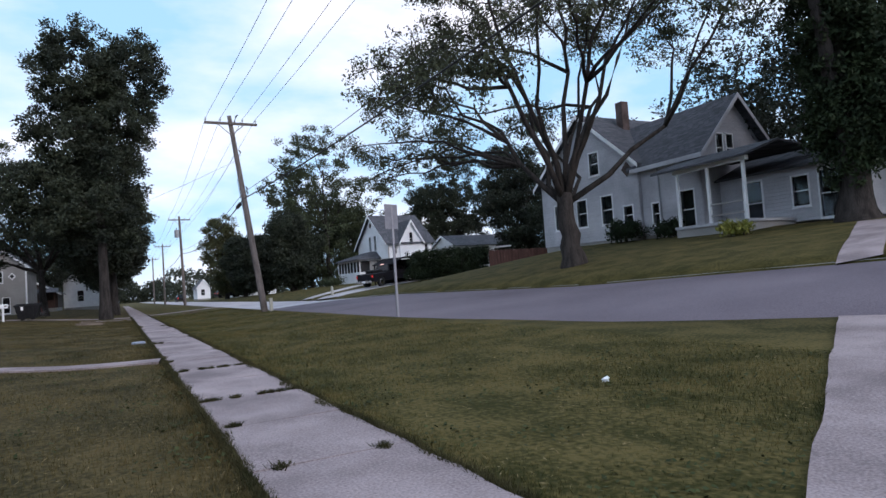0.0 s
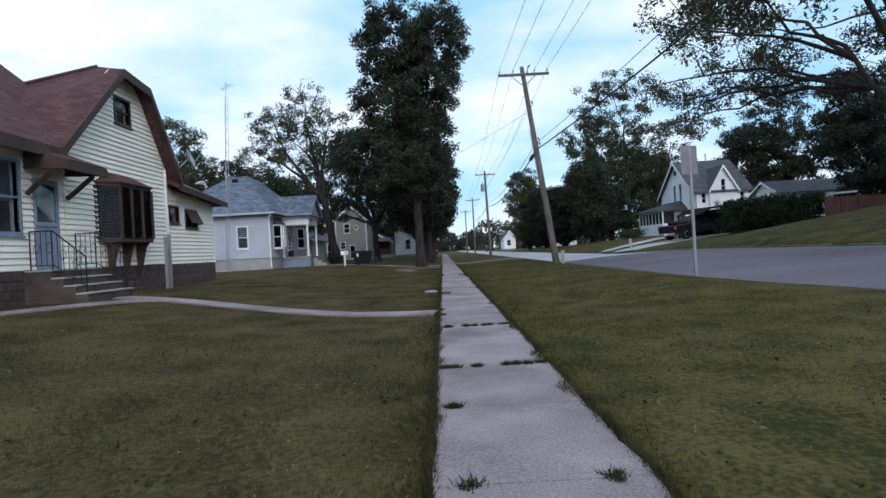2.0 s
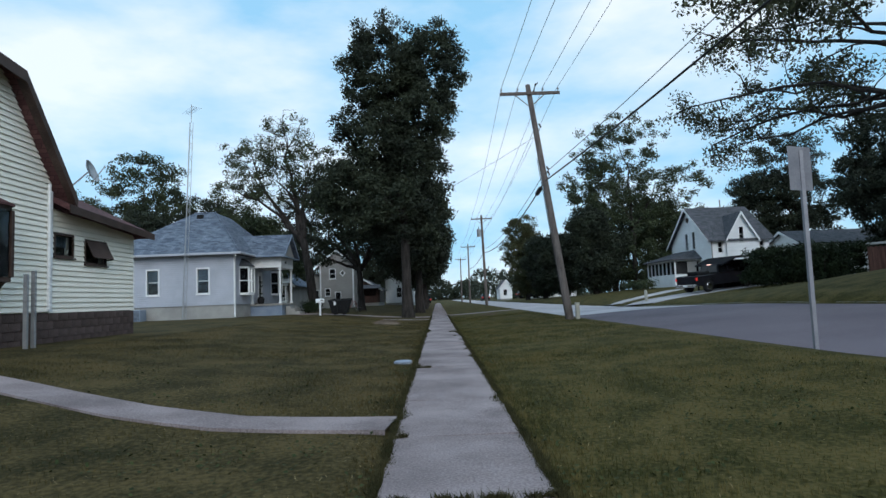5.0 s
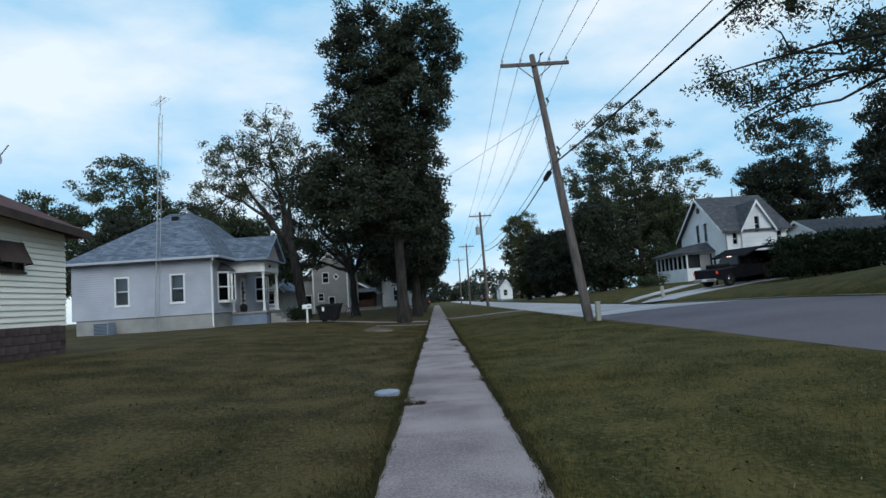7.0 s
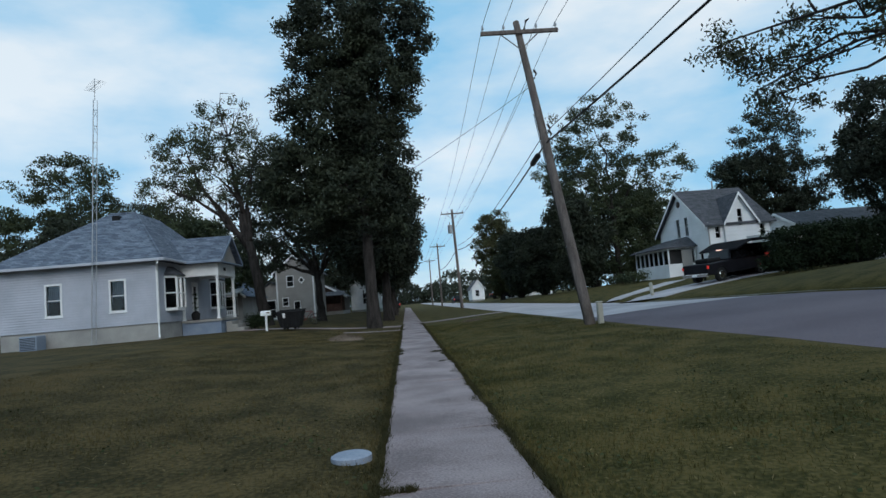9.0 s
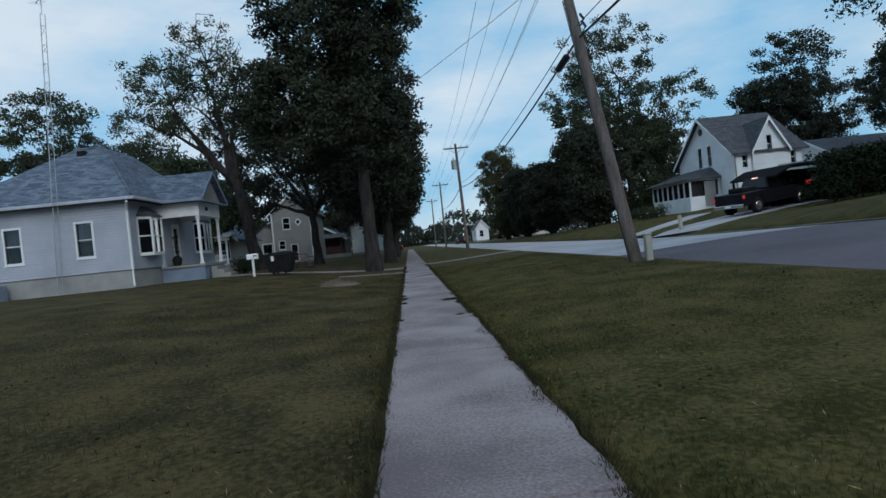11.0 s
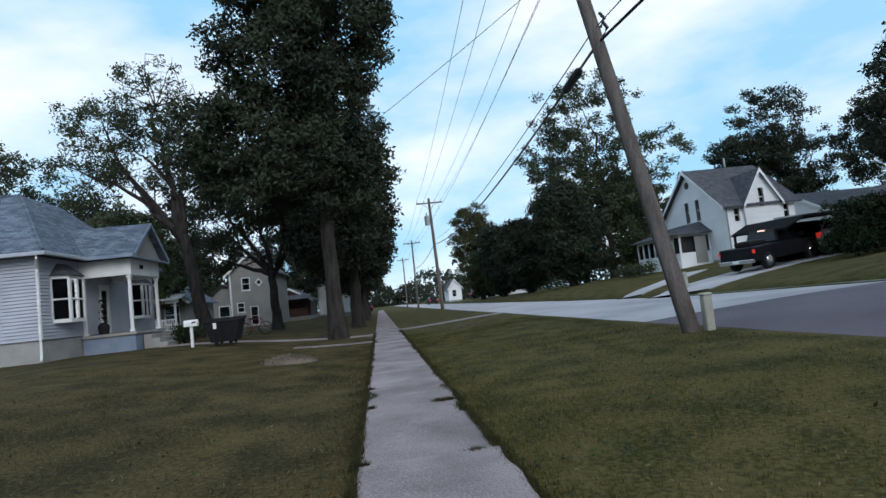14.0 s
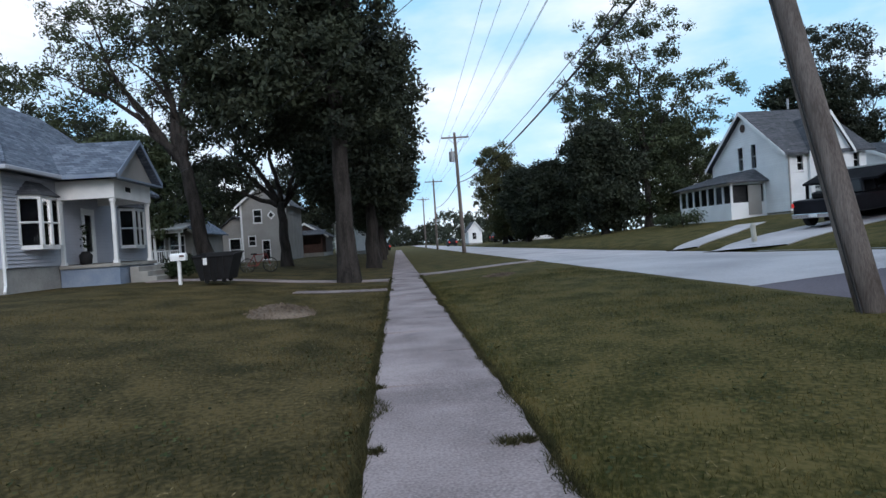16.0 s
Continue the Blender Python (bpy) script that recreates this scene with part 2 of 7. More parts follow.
M_LAMP = glow_material("warm_lamp", (1.0, 0.55, 0.45), 2.5)
M_SIGNBACK = material("sign_back_aluminium", ((0.20, 0.20, 0.23), (0.27, 0.27, 0.30)), 0.5, 3, 40, 0.03, metal=0.3)
M_REDWOOD = material("red_brown_porch_wood", ((0.07, 0.038, 0.032), (0.12, 0.066, 0.054)), 0.8, 2, 25, 0.2)
M_REDPAINT = material("faded_red_paint", ((0.16, 0.03, 0.03), (0.24, 0.05, 0.045)), 0.5, 4, 30, 0.05)
M_LID = material("blue_grey_lid", ((0.22, 0.26, 0.34), (0.30, 0.34, 0.42)), 0.6, 5, 40, 0.1)


# ---- mesh helpers ----
class Mesh:
    """Collects vertices and faces of one part."""

    def __init__(self):
        self.v, self.f = [], []

    def add(self, verts, faces):
        k = len(self.v)
        self.v += [tuple(p) for p in verts]
        self.f += [tuple(i + k for i in face) for face in faces]
        return self

    def box(self, x0, x1, y0, y1, z0, z1):
        x0, x1, y0, y1, z0, z1 = min(x0, x1), max(x0, x1), min(y0, y1), max(y0, y1), min(z0, z1), max(z0, z1)
        v = [(x, y, z) for z in (z0, z1) for y in (y0, y1) for x in (x0, x1)]
        return self.add(v, [(0, 2, 3, 1), (4, 5, 7, 6), (0, 1, 5, 4), (2, 6, 7, 3), (0, 4, 6, 2), (1, 3, 7, 5)])

    def prism(self, poly, shift):
        """A flat polygon (3D points) pushed along shift."""
        n = len(poly)
        a = [Vector(p) for p in poly]
        b = [p + Vector(shift) for p in a]
        faces = [tuple(range(n))[::-1], tuple(range(n, 2 * n))]
        faces += [(i, (i + 1) % n, (i + 1) % n + n, i + n) for i in range(n)]
        return self.add(a + b, faces)

    def tube(self, pts, radii, n=8, cap=True):
        pts = [Vector(p) for p in pts]
        rings = []
        for i, p in enumerate(pts):
            d = (pts[min(i + 1, len(pts) - 1)] - pts[max(i - 1, 0)])
            d = d.normalized() if d.length > 1e-9 else Vector((0, 0, 1))
            ref = Vector((0, 0, 1)) if abs(d.z) < 0.9 else Vector((1, 0, 0))
            a = d.cross(ref).normalized()
            b = d.cross(a)
            r = radii[i] if isinstance(radii, (list, tuple)) else radii
            rings.append([p + (a * math.cos(q) + b * math.sin(q)) * r for q in (2 * math.pi * k / n for k in range(n))])
        v = [p for ring in rings for p in ring]
        f = []
        for i in range(len(pts) - 1):
            for k in range(n):
                f.append((i * n + k, i * n + (k + 1) % n, (i + 1) * n + (k + 1) % n, (i + 1) * n + k))
        if cap:
            f += [tuple(range(n))[::-1], tuple(range(len(v) - n, len(v)))]
        return self.add(v, f)

    def bar(self, a, b, w):
        return self.tube([a, b], w / 1.414, 4)


def link(name, me, mat, parent=None, label=""):
    me.materials.append(mat)
    ob = new(name, me)
    if parent is not None:
        ob.parent = parent
        if parent.type == 'EMPTY':
            ob.matrix_parent_inverse = Matrix.Translation(-parent.location)
    if label:
        ob["label"] = label
    return ob


def part(name, mesh, mat, parent=None, label="", bevel=0.0, smooth=False, weld=False):
    """Links the collected mesh as one object, under a thing or a part."""
    me = bpy.data.meshes.new(name)
    me.from_pydata(mesh.v, [], mesh.f)
    if bevel:
        bm = bmesh.new()
        bm.from_mesh(me)
        bmesh.ops.recalc_face_normals(bm, faces=bm.faces)
        bmesh.ops.bevel(bm, geom=bm.edges[:], offset=bevel, segments=1, affect='EDGES', clamp_overlap=True)
        bm.to_mesh(me)
        bm.free()
    else:
        bm = bmesh.new()
        bm.from_mesh(me)
        if weld:
            bmesh.ops.remove_doubles(bm, verts=bm.verts[:], dist=0.0005)
        bmesh.ops.recalc_face_normals(bm, faces=bm.faces)
        bm.to_mesh(me)
        bm.free()
    if smooth:
        me.shade_smooth()
    return link(name, me, mat, parent, label)


def thing(name, at, label, category, group="", kind=""):
    e = new(name)
    e.empty_display_size = 0.2
    e.location = at
    return tagged(e, label, category, group, kind)


def mesh_fast(name, verts, faces, mat, parent=None, label=""):
    """Many triangles or quads from numpy arrays."""
    me = bpy.data.meshes.new(name)
    k = faces.shape[1]
    me.vertices.add(len(verts))
    me.vertices.foreach_set("co", np.ascontiguousarray(verts, dtype=np.float32).ravel())
    me.loops.add(faces.size)
    me.loops.foreach_set("vertex_index", np.ascontiguousarray(faces, dtype=np.int32).ravel())
    me.polygons.add(len(faces))
    me.polygons.foreach_set("loop_start", np.arange(0, faces.size, k, dtype=np.int32))
    me.update(calc_edges=True)
    me.validate()
    return link(name, me, mat, parent, label)


def smooth01(t):
    t = min(1.0, max(0.0, t))
    return t * t * (3 - 2 * t)


def lerp_table(v, table):
    if v <= table[0][0]:
        return table[0][1]
    for (a, p), (b, q) in zip(table, table[1:]):
        if v <= b:
            return p + (q - p) * (v - a) / (b - a)
    return table[-1][1]


# ---- the lie of the land ----
def road_near(y):
    return 5.7 + min(3.4, max(0.0, 14 - y) * 0.13 + max(0.0, 7 - y) ** 1.5 * 0.25)


def road_far(y):
    return 12.5 + max(0.0, 8 - y) * 0.1


def far_edge_z(y):
    return lerp_table(y, [(-30, 1.2), (5, 0.95), (15, 0.62), (30, 0.52), (44, 0.18), (60, 0.1), (200, 0.0)])


def rise_z(y):
    return lerp_table(y, [(-30, 2.3), (8, 2.3), (16, 2.5), (28, 2.6), (36, 1.7), (43, 1.3), (52, 1.4), (60, 1.6), (75, 1.5), (110, 0.6), (200, 0.2)])


def land(x, y):
    """Height of the turf."""
    if x < -0.5:
        return 0.47 * smooth01((-x - 0.8) / 8.5)
    xn, xf = road_near(y), road_far(y)
    if x <= xn:
        return 0.17 * smooth01((x - 0.5) / (xn - 0.5))
    if x < xf:
        s = (x - xn) / (xf - xn)
        return 0.12 + (far_edge_z(y) - 0.02 - 0.12) * s
    t = min(1.0, (x - xf) / 11.5)
    return far_edge_z(y) + (rise_z(y) - far_edge_z(y)) * t ** 0.65


# ---- ground, road, walks ----
def ground_sheet():
    xs = sorted(set([-600, -300, -150, -80, -50, -36, -26, -20, -16, -13] + [i * 0.5 for i in range(-22, 12)] + [13.2, 14, 15, 16, 17, 18, 19, 20, 21, 22, 23, 24, 25.5, 28, 36, 50, 80, 150, 300, 600]))
    ys = [-300, -120, -60, -40, -30] + [-24 + i * 1.0 for i in range(150)] + [130, 140, 160, 200, 300, 600, 1200]
    m = Mesh()
    cols = len(xs) + 4
    for y in ys:
        xn, xf = road_near(y), road_far(y)
        row = [x for x in xs if x <= 5.5] + [xn, xn + 0.02, xf - 0.02, xf] + [max(x, xf + 0.1 * (x - 12)) for x in xs if x > 5.5]
        for i, x in enumerate(row):
            z = land(x, y)
            if xn + 0.01 < x < xf - 0.01:
                z -= 0.12
            z += 0.02 * noise.noise((x * 0.4, y * 0.4, 0)) if abs(x) > 0.9 else 0
            if abs(x) < 0.9:
                z -= 0.03
            m.v.append((x, y, z))
    for j in range(len(ys) - 1):
        for i in range(cols - 1):
            a = j * cols + i
            m.f.append((a, a + 1, a + cols + 1, a + cols))
    g = part("ground", m, M_LAWN, smooth=True)
    g.data.materials.append(M_LAWN_THIN_SHADE)
    # west side takes the thin lawn, with its shade in the colour
    for p in g.data.polygons:
        p.material_index = 1 if p.center.x < 0 and p.center.y < 160 else 0
    return tagged(g, "mown green lawn with worn brownish patches", "lawn", kind="structure")


ground_sheet()


def road_strip(name, y0, y1, step, mat, label, lift=0.0):
    m = Mesh()
    n = 7
    ys = [y0 + i * step for i in range(int(round((y1 - y0) / step)) + 1)]
    for y in ys:
        xn, xf = road_near(y) - 0.03, road_far(y) + 0.03
        wob = 0.10 * noise.noise((0, y * 0.7, 3)) + 0.05 * noise.noise((0, y * 2.3, 5))
        for k in range(n):
            s = k / (n - 1)
            x = xn + wob * (1 - s) + (xf - xn) * s
            m.v.append((x, y, land(min(max(x, xn + 0.04), xf - 0.04), y) - 0.005 + 0.05 * math.sin(math.pi * s) + lift))
    for j in range(len(ys) - 1):
        for k in range(n - 1):
            a = j * n + k
            m.f.append((a, a + 1, a + n + 1, a + n))
    return tagged(part(name, m, mat, smooth=True), label, "road", kind="structure")


road_strip("road", -60, 33, 0.5, M_ROAD, "purplish grey worn asphalt street with patches")
road_strip("road", 33, 300, 1.0, M_PAVE, "pale worn concrete stretch of the street", 0.004)


def strip(name, line, width, mat, label, lift=0.02, category="path"):
    """A flat ribbon along a line of (x, y) that lies on the turf, 6 cm thick."""
    m = Mesh()
    pts = [Vector((x, y, 0)) for x, y in line]
    fine = []
    for a, b in zip(pts, pts[1:]):
        k = max(1, int((b - a).length / 0.5))
        fine += [a.lerp(b, i / k) for i in range(k)]
    fine.append(pts[-1])
    for i, p in enumerate(fine):
        d = (fine[min(i + 1, len(fine) - 1)] - fine[max(i - 1, 0)]).normalized()
        s = Vector((-d.y, d.x, 0)) * width / 2
        wob = 1 + 0.06 * noise.noise((p.x * 2, p.y * 2, 1))
        for q, dz in ((p - s * wob, 0), (p + s * wob, 0)):
            z = land(q.x, q.y) + lift
            m.v += [(q.x, q.y, z), (q.x, q.y, z - 0.12)]
    for i in range(len(fine) - 1):
        a = i * 4
        m.f += [(a, a + 2, a + 6, a + 4), (a, a + 4, a + 5, a + 1), (a + 2, a + 3, a + 7, a + 6)]
    return tagged(part(name, m, mat, smooth=False), label, category, kind="structure")


strip("path", [(-0.6, 10.8), (-2.2, 11.0), (-3.4, 11.5), (-4.6, 12.2), (-6.4, 13.3), (-8.08, 14.1)], 0.62, M_SLAB, "narrow concrete garden path to the front steps", 0.03)
strip("path", [(-6.9, 13.5), (-7.7, 12.4), (-8.3, 10.4), (-9.0, 5.0)], 0.6, M_SLAB, "narrow concrete path along the house front", 0.025)
strip("path", [(0.58, -1.25), (2.2, -0.36), (8.6, 3.17)], 1.5, M_SLAB, "wide worn concrete walk to the street", 0.03)
strip("path", [(-0.55, 44.8), (-9.3, 46.2)], 1.0, M_SLAB, "concrete walk to the porch steps", 0.03)
strip("path", [(-0.55, 40.2), (-3.2, 40.3)], 0.7, M_SLAB, "short stub of old concrete walk", 0.02)
strip("path", [(0.55, 47.0), (5.6, 48.6)], 1.0, M_SLAB, "concrete walk to the street", 0.03)
strip("driveway", [(12.4, 44.6), (15.2, 46.0), (19.0, 47.6), (25.0, 49.0)], 3.4, M_PAVE, "pale concrete driveway rising to the carport", 0.03, "driveway")
strip("driveway", [(12.4, 49.5), (15.5, 52.0), (19.6, 56.0)], 1.5, M_PAVE, "pale concrete walk to the white house", 0.035, "path")
strip("path", [(12.7, 5.9), (16.0, 7.4), (21.8, 10.3)], 0.85, M_SLAB, "concrete walk up to the old house", 0.03)


# ---- leaves, trees, shrubs ----
rng = np.random.default_rng(7)


def leaf_cloud(centres, radius, per, size, flat=0.75):
    """Leaves scattered round clump centres: folded quads of random tilt."""
    c = np.repeat(np.asarray(centres, dtype=float), per, axis=0)
    n = len(c)
    d = rng.normal(size=(n, 3))
    d /= np.linalg.norm(d, axis=1)[:, None]
    r = radius * rng.random(n) ** 0.5 * rng.uniform(0.6, 1.15, n)
    p = c + d * r[:, None] * np.array([1, 1, flat])
    a = rng.normal(size=(n, 3))
    a /= np.linalg.norm(a, axis=1)[:, None]
    b = np.cross(a, rng.normal(size=(n, 3)))
    b /= np.linalg.norm(b, axis=1)[:, None]
    s = size * rng.uniform(0.6, 1.3, n)
    l, w = a * s[:, None], b * (s * 0.42)[:, None]
    v = np.stack([p - l, p + w, p + l, p - w], axis=1).reshape(-1, 3)
    f = np.arange(n * 4).reshape(-1, 4)
    return v, f


def limb(m, start, end, r0, r1, bend=0.12, n=6, steps=5, droop=0.0):
    a, b = Vector(start), Vector(end)
    length = (b - a).length
    off = Vector(rng.normal(size=3)) * length * bend
    pts = []
    for i in range(steps + 1):
        t = i / steps
        p = a.lerp(b, t) + off * math.sin(math.pi * t) * 0.6 + Vector((0, 0, length * droop * math.sin(math.pi * t)))
        if 0 < i < steps:
            p += Vector(rng.normal(size=3)) * length * 0.015
        pts.append(p)
    m.tube(pts, [r0 + (r1 - r0) * (i / steps) ** 0.8 for i in range(steps + 1)], n)
    return pts


def tree(label, base, fork, trunk_r, blobs, clumps, per, leaf, mat, clump_r=0.9, name="tree", limbs=40, group="street trees", shell=0.55, bare=0, stems=99, thick=1.0):
    """A tapered trunk to the fork, limbs out to the clumps of a crown made of ellipsoid blobs ((x, y, z), (rx, ry, rz))."""
    base = Vector((base[0], base[1], land(base[0], base[1]) - 0.05))
    fork = Vector(fork)
    t = thing(name, base, label, "tree", group)
    m = Mesh()
    k = 7
    pts = [base.lerp(fork, i / k) + Vector((rng.normal() * 0.04, rng.normal() * 0.04, 0)) * (0 < i < k) for i in range(k + 1)]
    m.tube([base - Vector((0, 0, 0.3))] + pts, [trunk_r * 1.55] + [trunk_r * (1.35 if i == 0 else 1.08 if i == 1 else 1 - 0.3 * i / k) for i in range(k + 1)], 14)
    vol = np.array([b[1][0] * b[1][1] * b[1][2] for b in blobs]) ** 0.75
    pick = rng.choice(len(blobs), size=clumps, p=vol / vol.sum())
    cs = []
    for i in pick:
        c, r = np.array(blobs[i][0], float), np.array(blobs[i][1], float)
        d = rng.normal(size=3)
        d /= np.linalg.norm(d)
        cs.append(c + d * r * (shell + (1 - shell) * rng.random()) * rng.uniform(0.85, 1.08))
    cs = np.array(cs)
    top = np.array([b[0] for b in blobs]).mean(axis=0)
    # main limbs to the blobs, then twigs to clumps
    mains = []
    for n, (c, r) in enumerate(blobs):
        target = Vector(c) + Vector((0, 0, r[2] * 0.3))
        if n < stems:
            r0 = trunk_r * thick * min(0.6, 1.45 / min(len(blobs), stems) ** 0.5)
            mains.append(limb(m, fork - Vector((0, 0, trunk_r)), target, r0, trunk_r * 0.07, 0.10, 8, 7, 0.03))
        else:
            near = [(run[k], k) for run in mains[:stems] for k in (1, 2, 3)]
            p, k = min(near, key=lambda q: (q[0] - target).length)
            mains.append(limb(m, p, target, trunk_r * (0.36 - 0.05 * k), trunk_r * 0.06, 0.08, 7, 7, 0.05))
    nodes = [p for run in mains for p in run[2:]]
    arr = np.array([tuple(p) for p in nodes])
    order = rng.permutation(len(cs))[:limbs]
    first = len(nodes)
    for i in order:
        dist = np.linalg.norm(arr - cs[i], axis=1) + np.maximum(0, arr[:, 2] - cs[i][2]) * 0.8
        j = int(np.argmin(dist))
        twig = limb(m, nodes[j], cs[i], min(0.045, trunk_r * 0.11) if j < first else 0.022, 0.008, 0.10, 5, 4, 0.05)
        nodes += twig[1:-1]
        arr = np.vstack([arr, [tuple(p) for p in twig[1:-1]]])
    for i in range(bare):
        j = rng.integers(first)
        d = Vector((rng.normal() * 0.7, rng.normal() * 0.7, rng.uniform(0.3, 1.2))).normalized()
        q = Vector(nodes[j]) + d * rng.uniform(1.4, 2.8)
        run = limb(m, nodes[j], q, trunk_r * 0.13, 0.012, 0.08, 5, 4)
        for p in run[1:]:
            limb(m, p, p + Vector((rng.normal(), rng.normal(), rng.uniform(0, 1))).normalized() * rng.uniform(0.6, 1.5), 0.025, 0.008, 0.08, 4, 3)
    part("trunk", m, M_BARK, t, "rough grey-brown bark", smooth=True)
    v, f = leaf_cloud(cs, clump_r, per, leaf)
    mesh_fast("crown", v, f, mat, t)
    return t


# the tall dark street tree by the walk
tree("tall dark-leaved street tree with a straight trunk", (-2.0, 44.6), (-2.1, 44.8, 7.0), 0.34,
     [((-3.2, 45, 16.6), (3.0, 3.0, 3.4)), ((-0.2, 45, 16.4), (2.6, 3.0, 3.6)), ((-1.2, 45, 13.8), (3.0, 3, 3.4)), ((-3.6, 45, 12.0), (3.0, 3, 3.2)), ((-1.7, 45.5, 10.5), (2.3, 3, 3.0)),
      ((-5.4, 45.5, 8.8), (2.8, 3, 2.4)), ((-3.0, 44.5, 7.2), (3.0, 3, 2.3)), ((-0.8, 46, 7.0), (1.9, 2.4, 2.6)), ((-5.2, 46, 6.3), (2.2, 2.4, 1.4))],
     950, 120, 0.115, M_LEAF, 0.66, limbs=160)
# the row behind it
for k, (tx, ty, h) in enumerate([(-1.6, 57.5, 15), (-1.8, 66, 14), (-1.6, 76, 14), (-2.0, 88, 13), (-1.8, 101, 12)]):
    tree("dark-leaved street tree in a row beside the walk", (tx, ty), (tx, ty, 5.0), 0.36,
         [((tx - 0.5, ty, h * 0.75), (3.6, 4.0, h * 0.25)), ((tx - 1.8, ty, h * 0.5), (3.4, 4, h * 0.2)), ((tx + 1.0, ty, h * 0.48), (2.0, 3.6, h * 0.24)), ((tx - 0.6, ty - 1, h * 0.34), (3.2, 3.2, 1.8))],
         420, 84, 0.155, M_LEAF, 0.85, limbs=60)
# leaning tree beside the porch, with dead tips
tree("leaning tree with thin leaves and dead branch tips", (-9.9, 55.0), (-10.9, 55.3, 6.4), 0.40,
     [((-15.2, 56, 13.0), (2.6, 3, 2.6)), ((-12.4, 56, 14.4), (2.4, 3, 2.6)), ((-16.6, 56, 10.2), (2.2, 3, 2.0)), ((-10.2, 56, 12.2), (2.6, 3, 2.6)), ((-13.4, 56, 11.0), (2.4, 3, 2.0)), ((-9.2, 56, 9.4), (2.2, 2.6, 1.8))],
     300, 60, 0.105, M_LEAF_MID, 0.62, limbs=280, bare=46, stems=5)
tree("spreading walnut tree with a dark forked trunk", (-6.8, 60.0), (-6.9, 60.0, 4.2), 0.32,
     [((-10.2, 60, 7.2), (2.8, 3, 1.6)), ((-5.2, 60, 7.6), (2.8, 3, 1.8)), ((-7.8, 60, 10.5), (3.6, 3, 2.8)), ((-11.5, 60.5, 9.6), (2.4, 2.6, 2.2)), ((-4.2, 60, 10.0), (2.6, 3, 2.2)), ((-10.5, 60.5, 5.3), (2.6, 2.0, 0.9))],
     300, 62, 0.125, M_LEAF, 0.7, limbs=220, bare=18)
# trees behind the two near houses
for bx, by, h, w, mat in [(-33.5, 76, 19, 6.6, M_LEAF_MID), (-38, 92, 18, 6.5, M_LEAF), (-28, 82, 15, 5, M_LEAF), (-44, 78, 16, 6, M_LEAF_MID), (-23, 72, 11, 4.5, M_LEAF), (-18.6, 68, 10.5, 4.2, M_LEAF_MID), (-30, 68, 11, 4.5, M_LEAF), (-54, 70, 12, 6, M_LEAF), (-19, 92, 12, 6, M_LEAF), (-27, 99, 13, 6, M_LEAF), (-13, 106, 13, 5.5, M_LEAF), (-8, 128, 13, 6, M_LEAF)]:
    tree("broad green tree behind the houses", (bx, by), (bx, by, h * 0.35), 0.4,
         [((bx, by, h * 0.78), (w * 0.75, w * 0.7, h * 0.24)), ((bx - w * 0.5, by, h * 0.55), (w * 0.65, w * 0.6, h * 0.2)), ((bx + w * 0.55, by, h * 0.5), (w * 0.65, w * 0.6, h * 0.22)), ((bx, by - 1, h * 0.36), (w * 0.8, w * 0.6, h * 0.14))],
         300, 84, 0.18, mat, 0.95, limbs=90, group="background trees")


# the wide maple across the street
def maple():
    bx, by = 15.3, 18.3
    fork = (15.2, 18.5, 4.3)
    blobs = []
    for k in range(9):
        a = 2 * math.pi * k / 9 + 0.5
        blobs.append(((bx + 4.4 * math.cos(a), by + 4.4 * math.sin(a), 13.2 + 0.9 * math.sin(k * 2.1)), (2.4, 2.4, 1.9)))
    for k in range(13):
        a = 2 * math.pi * k / 13 + 0.2
        r = (7.6 + 1.2 * math.sin(k * 2.3)) * (0.82 if math.cos(a) < -0.3 else 1.0)
        up = 3.2 if math.cos(a) > 0.2 and math.sin(a) < 0.75 else 0.0
        blobs.append(((bx + r * math.cos(a), by + r * math.sin(a), 9.2 + up + 1.4 * math.sin(k * 1.7)), (2.2, 2.2, 1.6)))
    # long low boughs that reach north over the street
    for dx, dy, z, q in ((-2.5, 9.6, 10.6, 1.9), (0.5, 11.2, 9.8, 1.9), (-4.4, 9.6, 10.4, 1.6), (-1.0, 8.0, 12.8, 2.0), (-4.6, 11.6, 8.4, 1.2), (-3.0, 12.6, 8.0, 1.3), (-1.2, 12.8, 9.4, 1.4), (-5.4, 6.4, 11.0, 1.5), (-3.7, 12.0, 6.9, 0.9), (-2.2, 13.0, 7.0, 1.2), (-0.6, 13.6, 8.2, 1.4)):
        blobs.append(((bx + dx, by + dy, z), (q, q, q * 0.75)))
    blobs.append(((bx, by, 15.8), (3.4, 3.4, 2.0)))
    tree("wide old maple with many ascending limbs and thinning leaves", (bx, by), fork, 0.44, blobs, 1450, 54, 0.082, M_MAPLE, 0.55, name="maple_tree", limbs=1600, group="", shell=0.2, stems=14, thick=0.8)


maple()
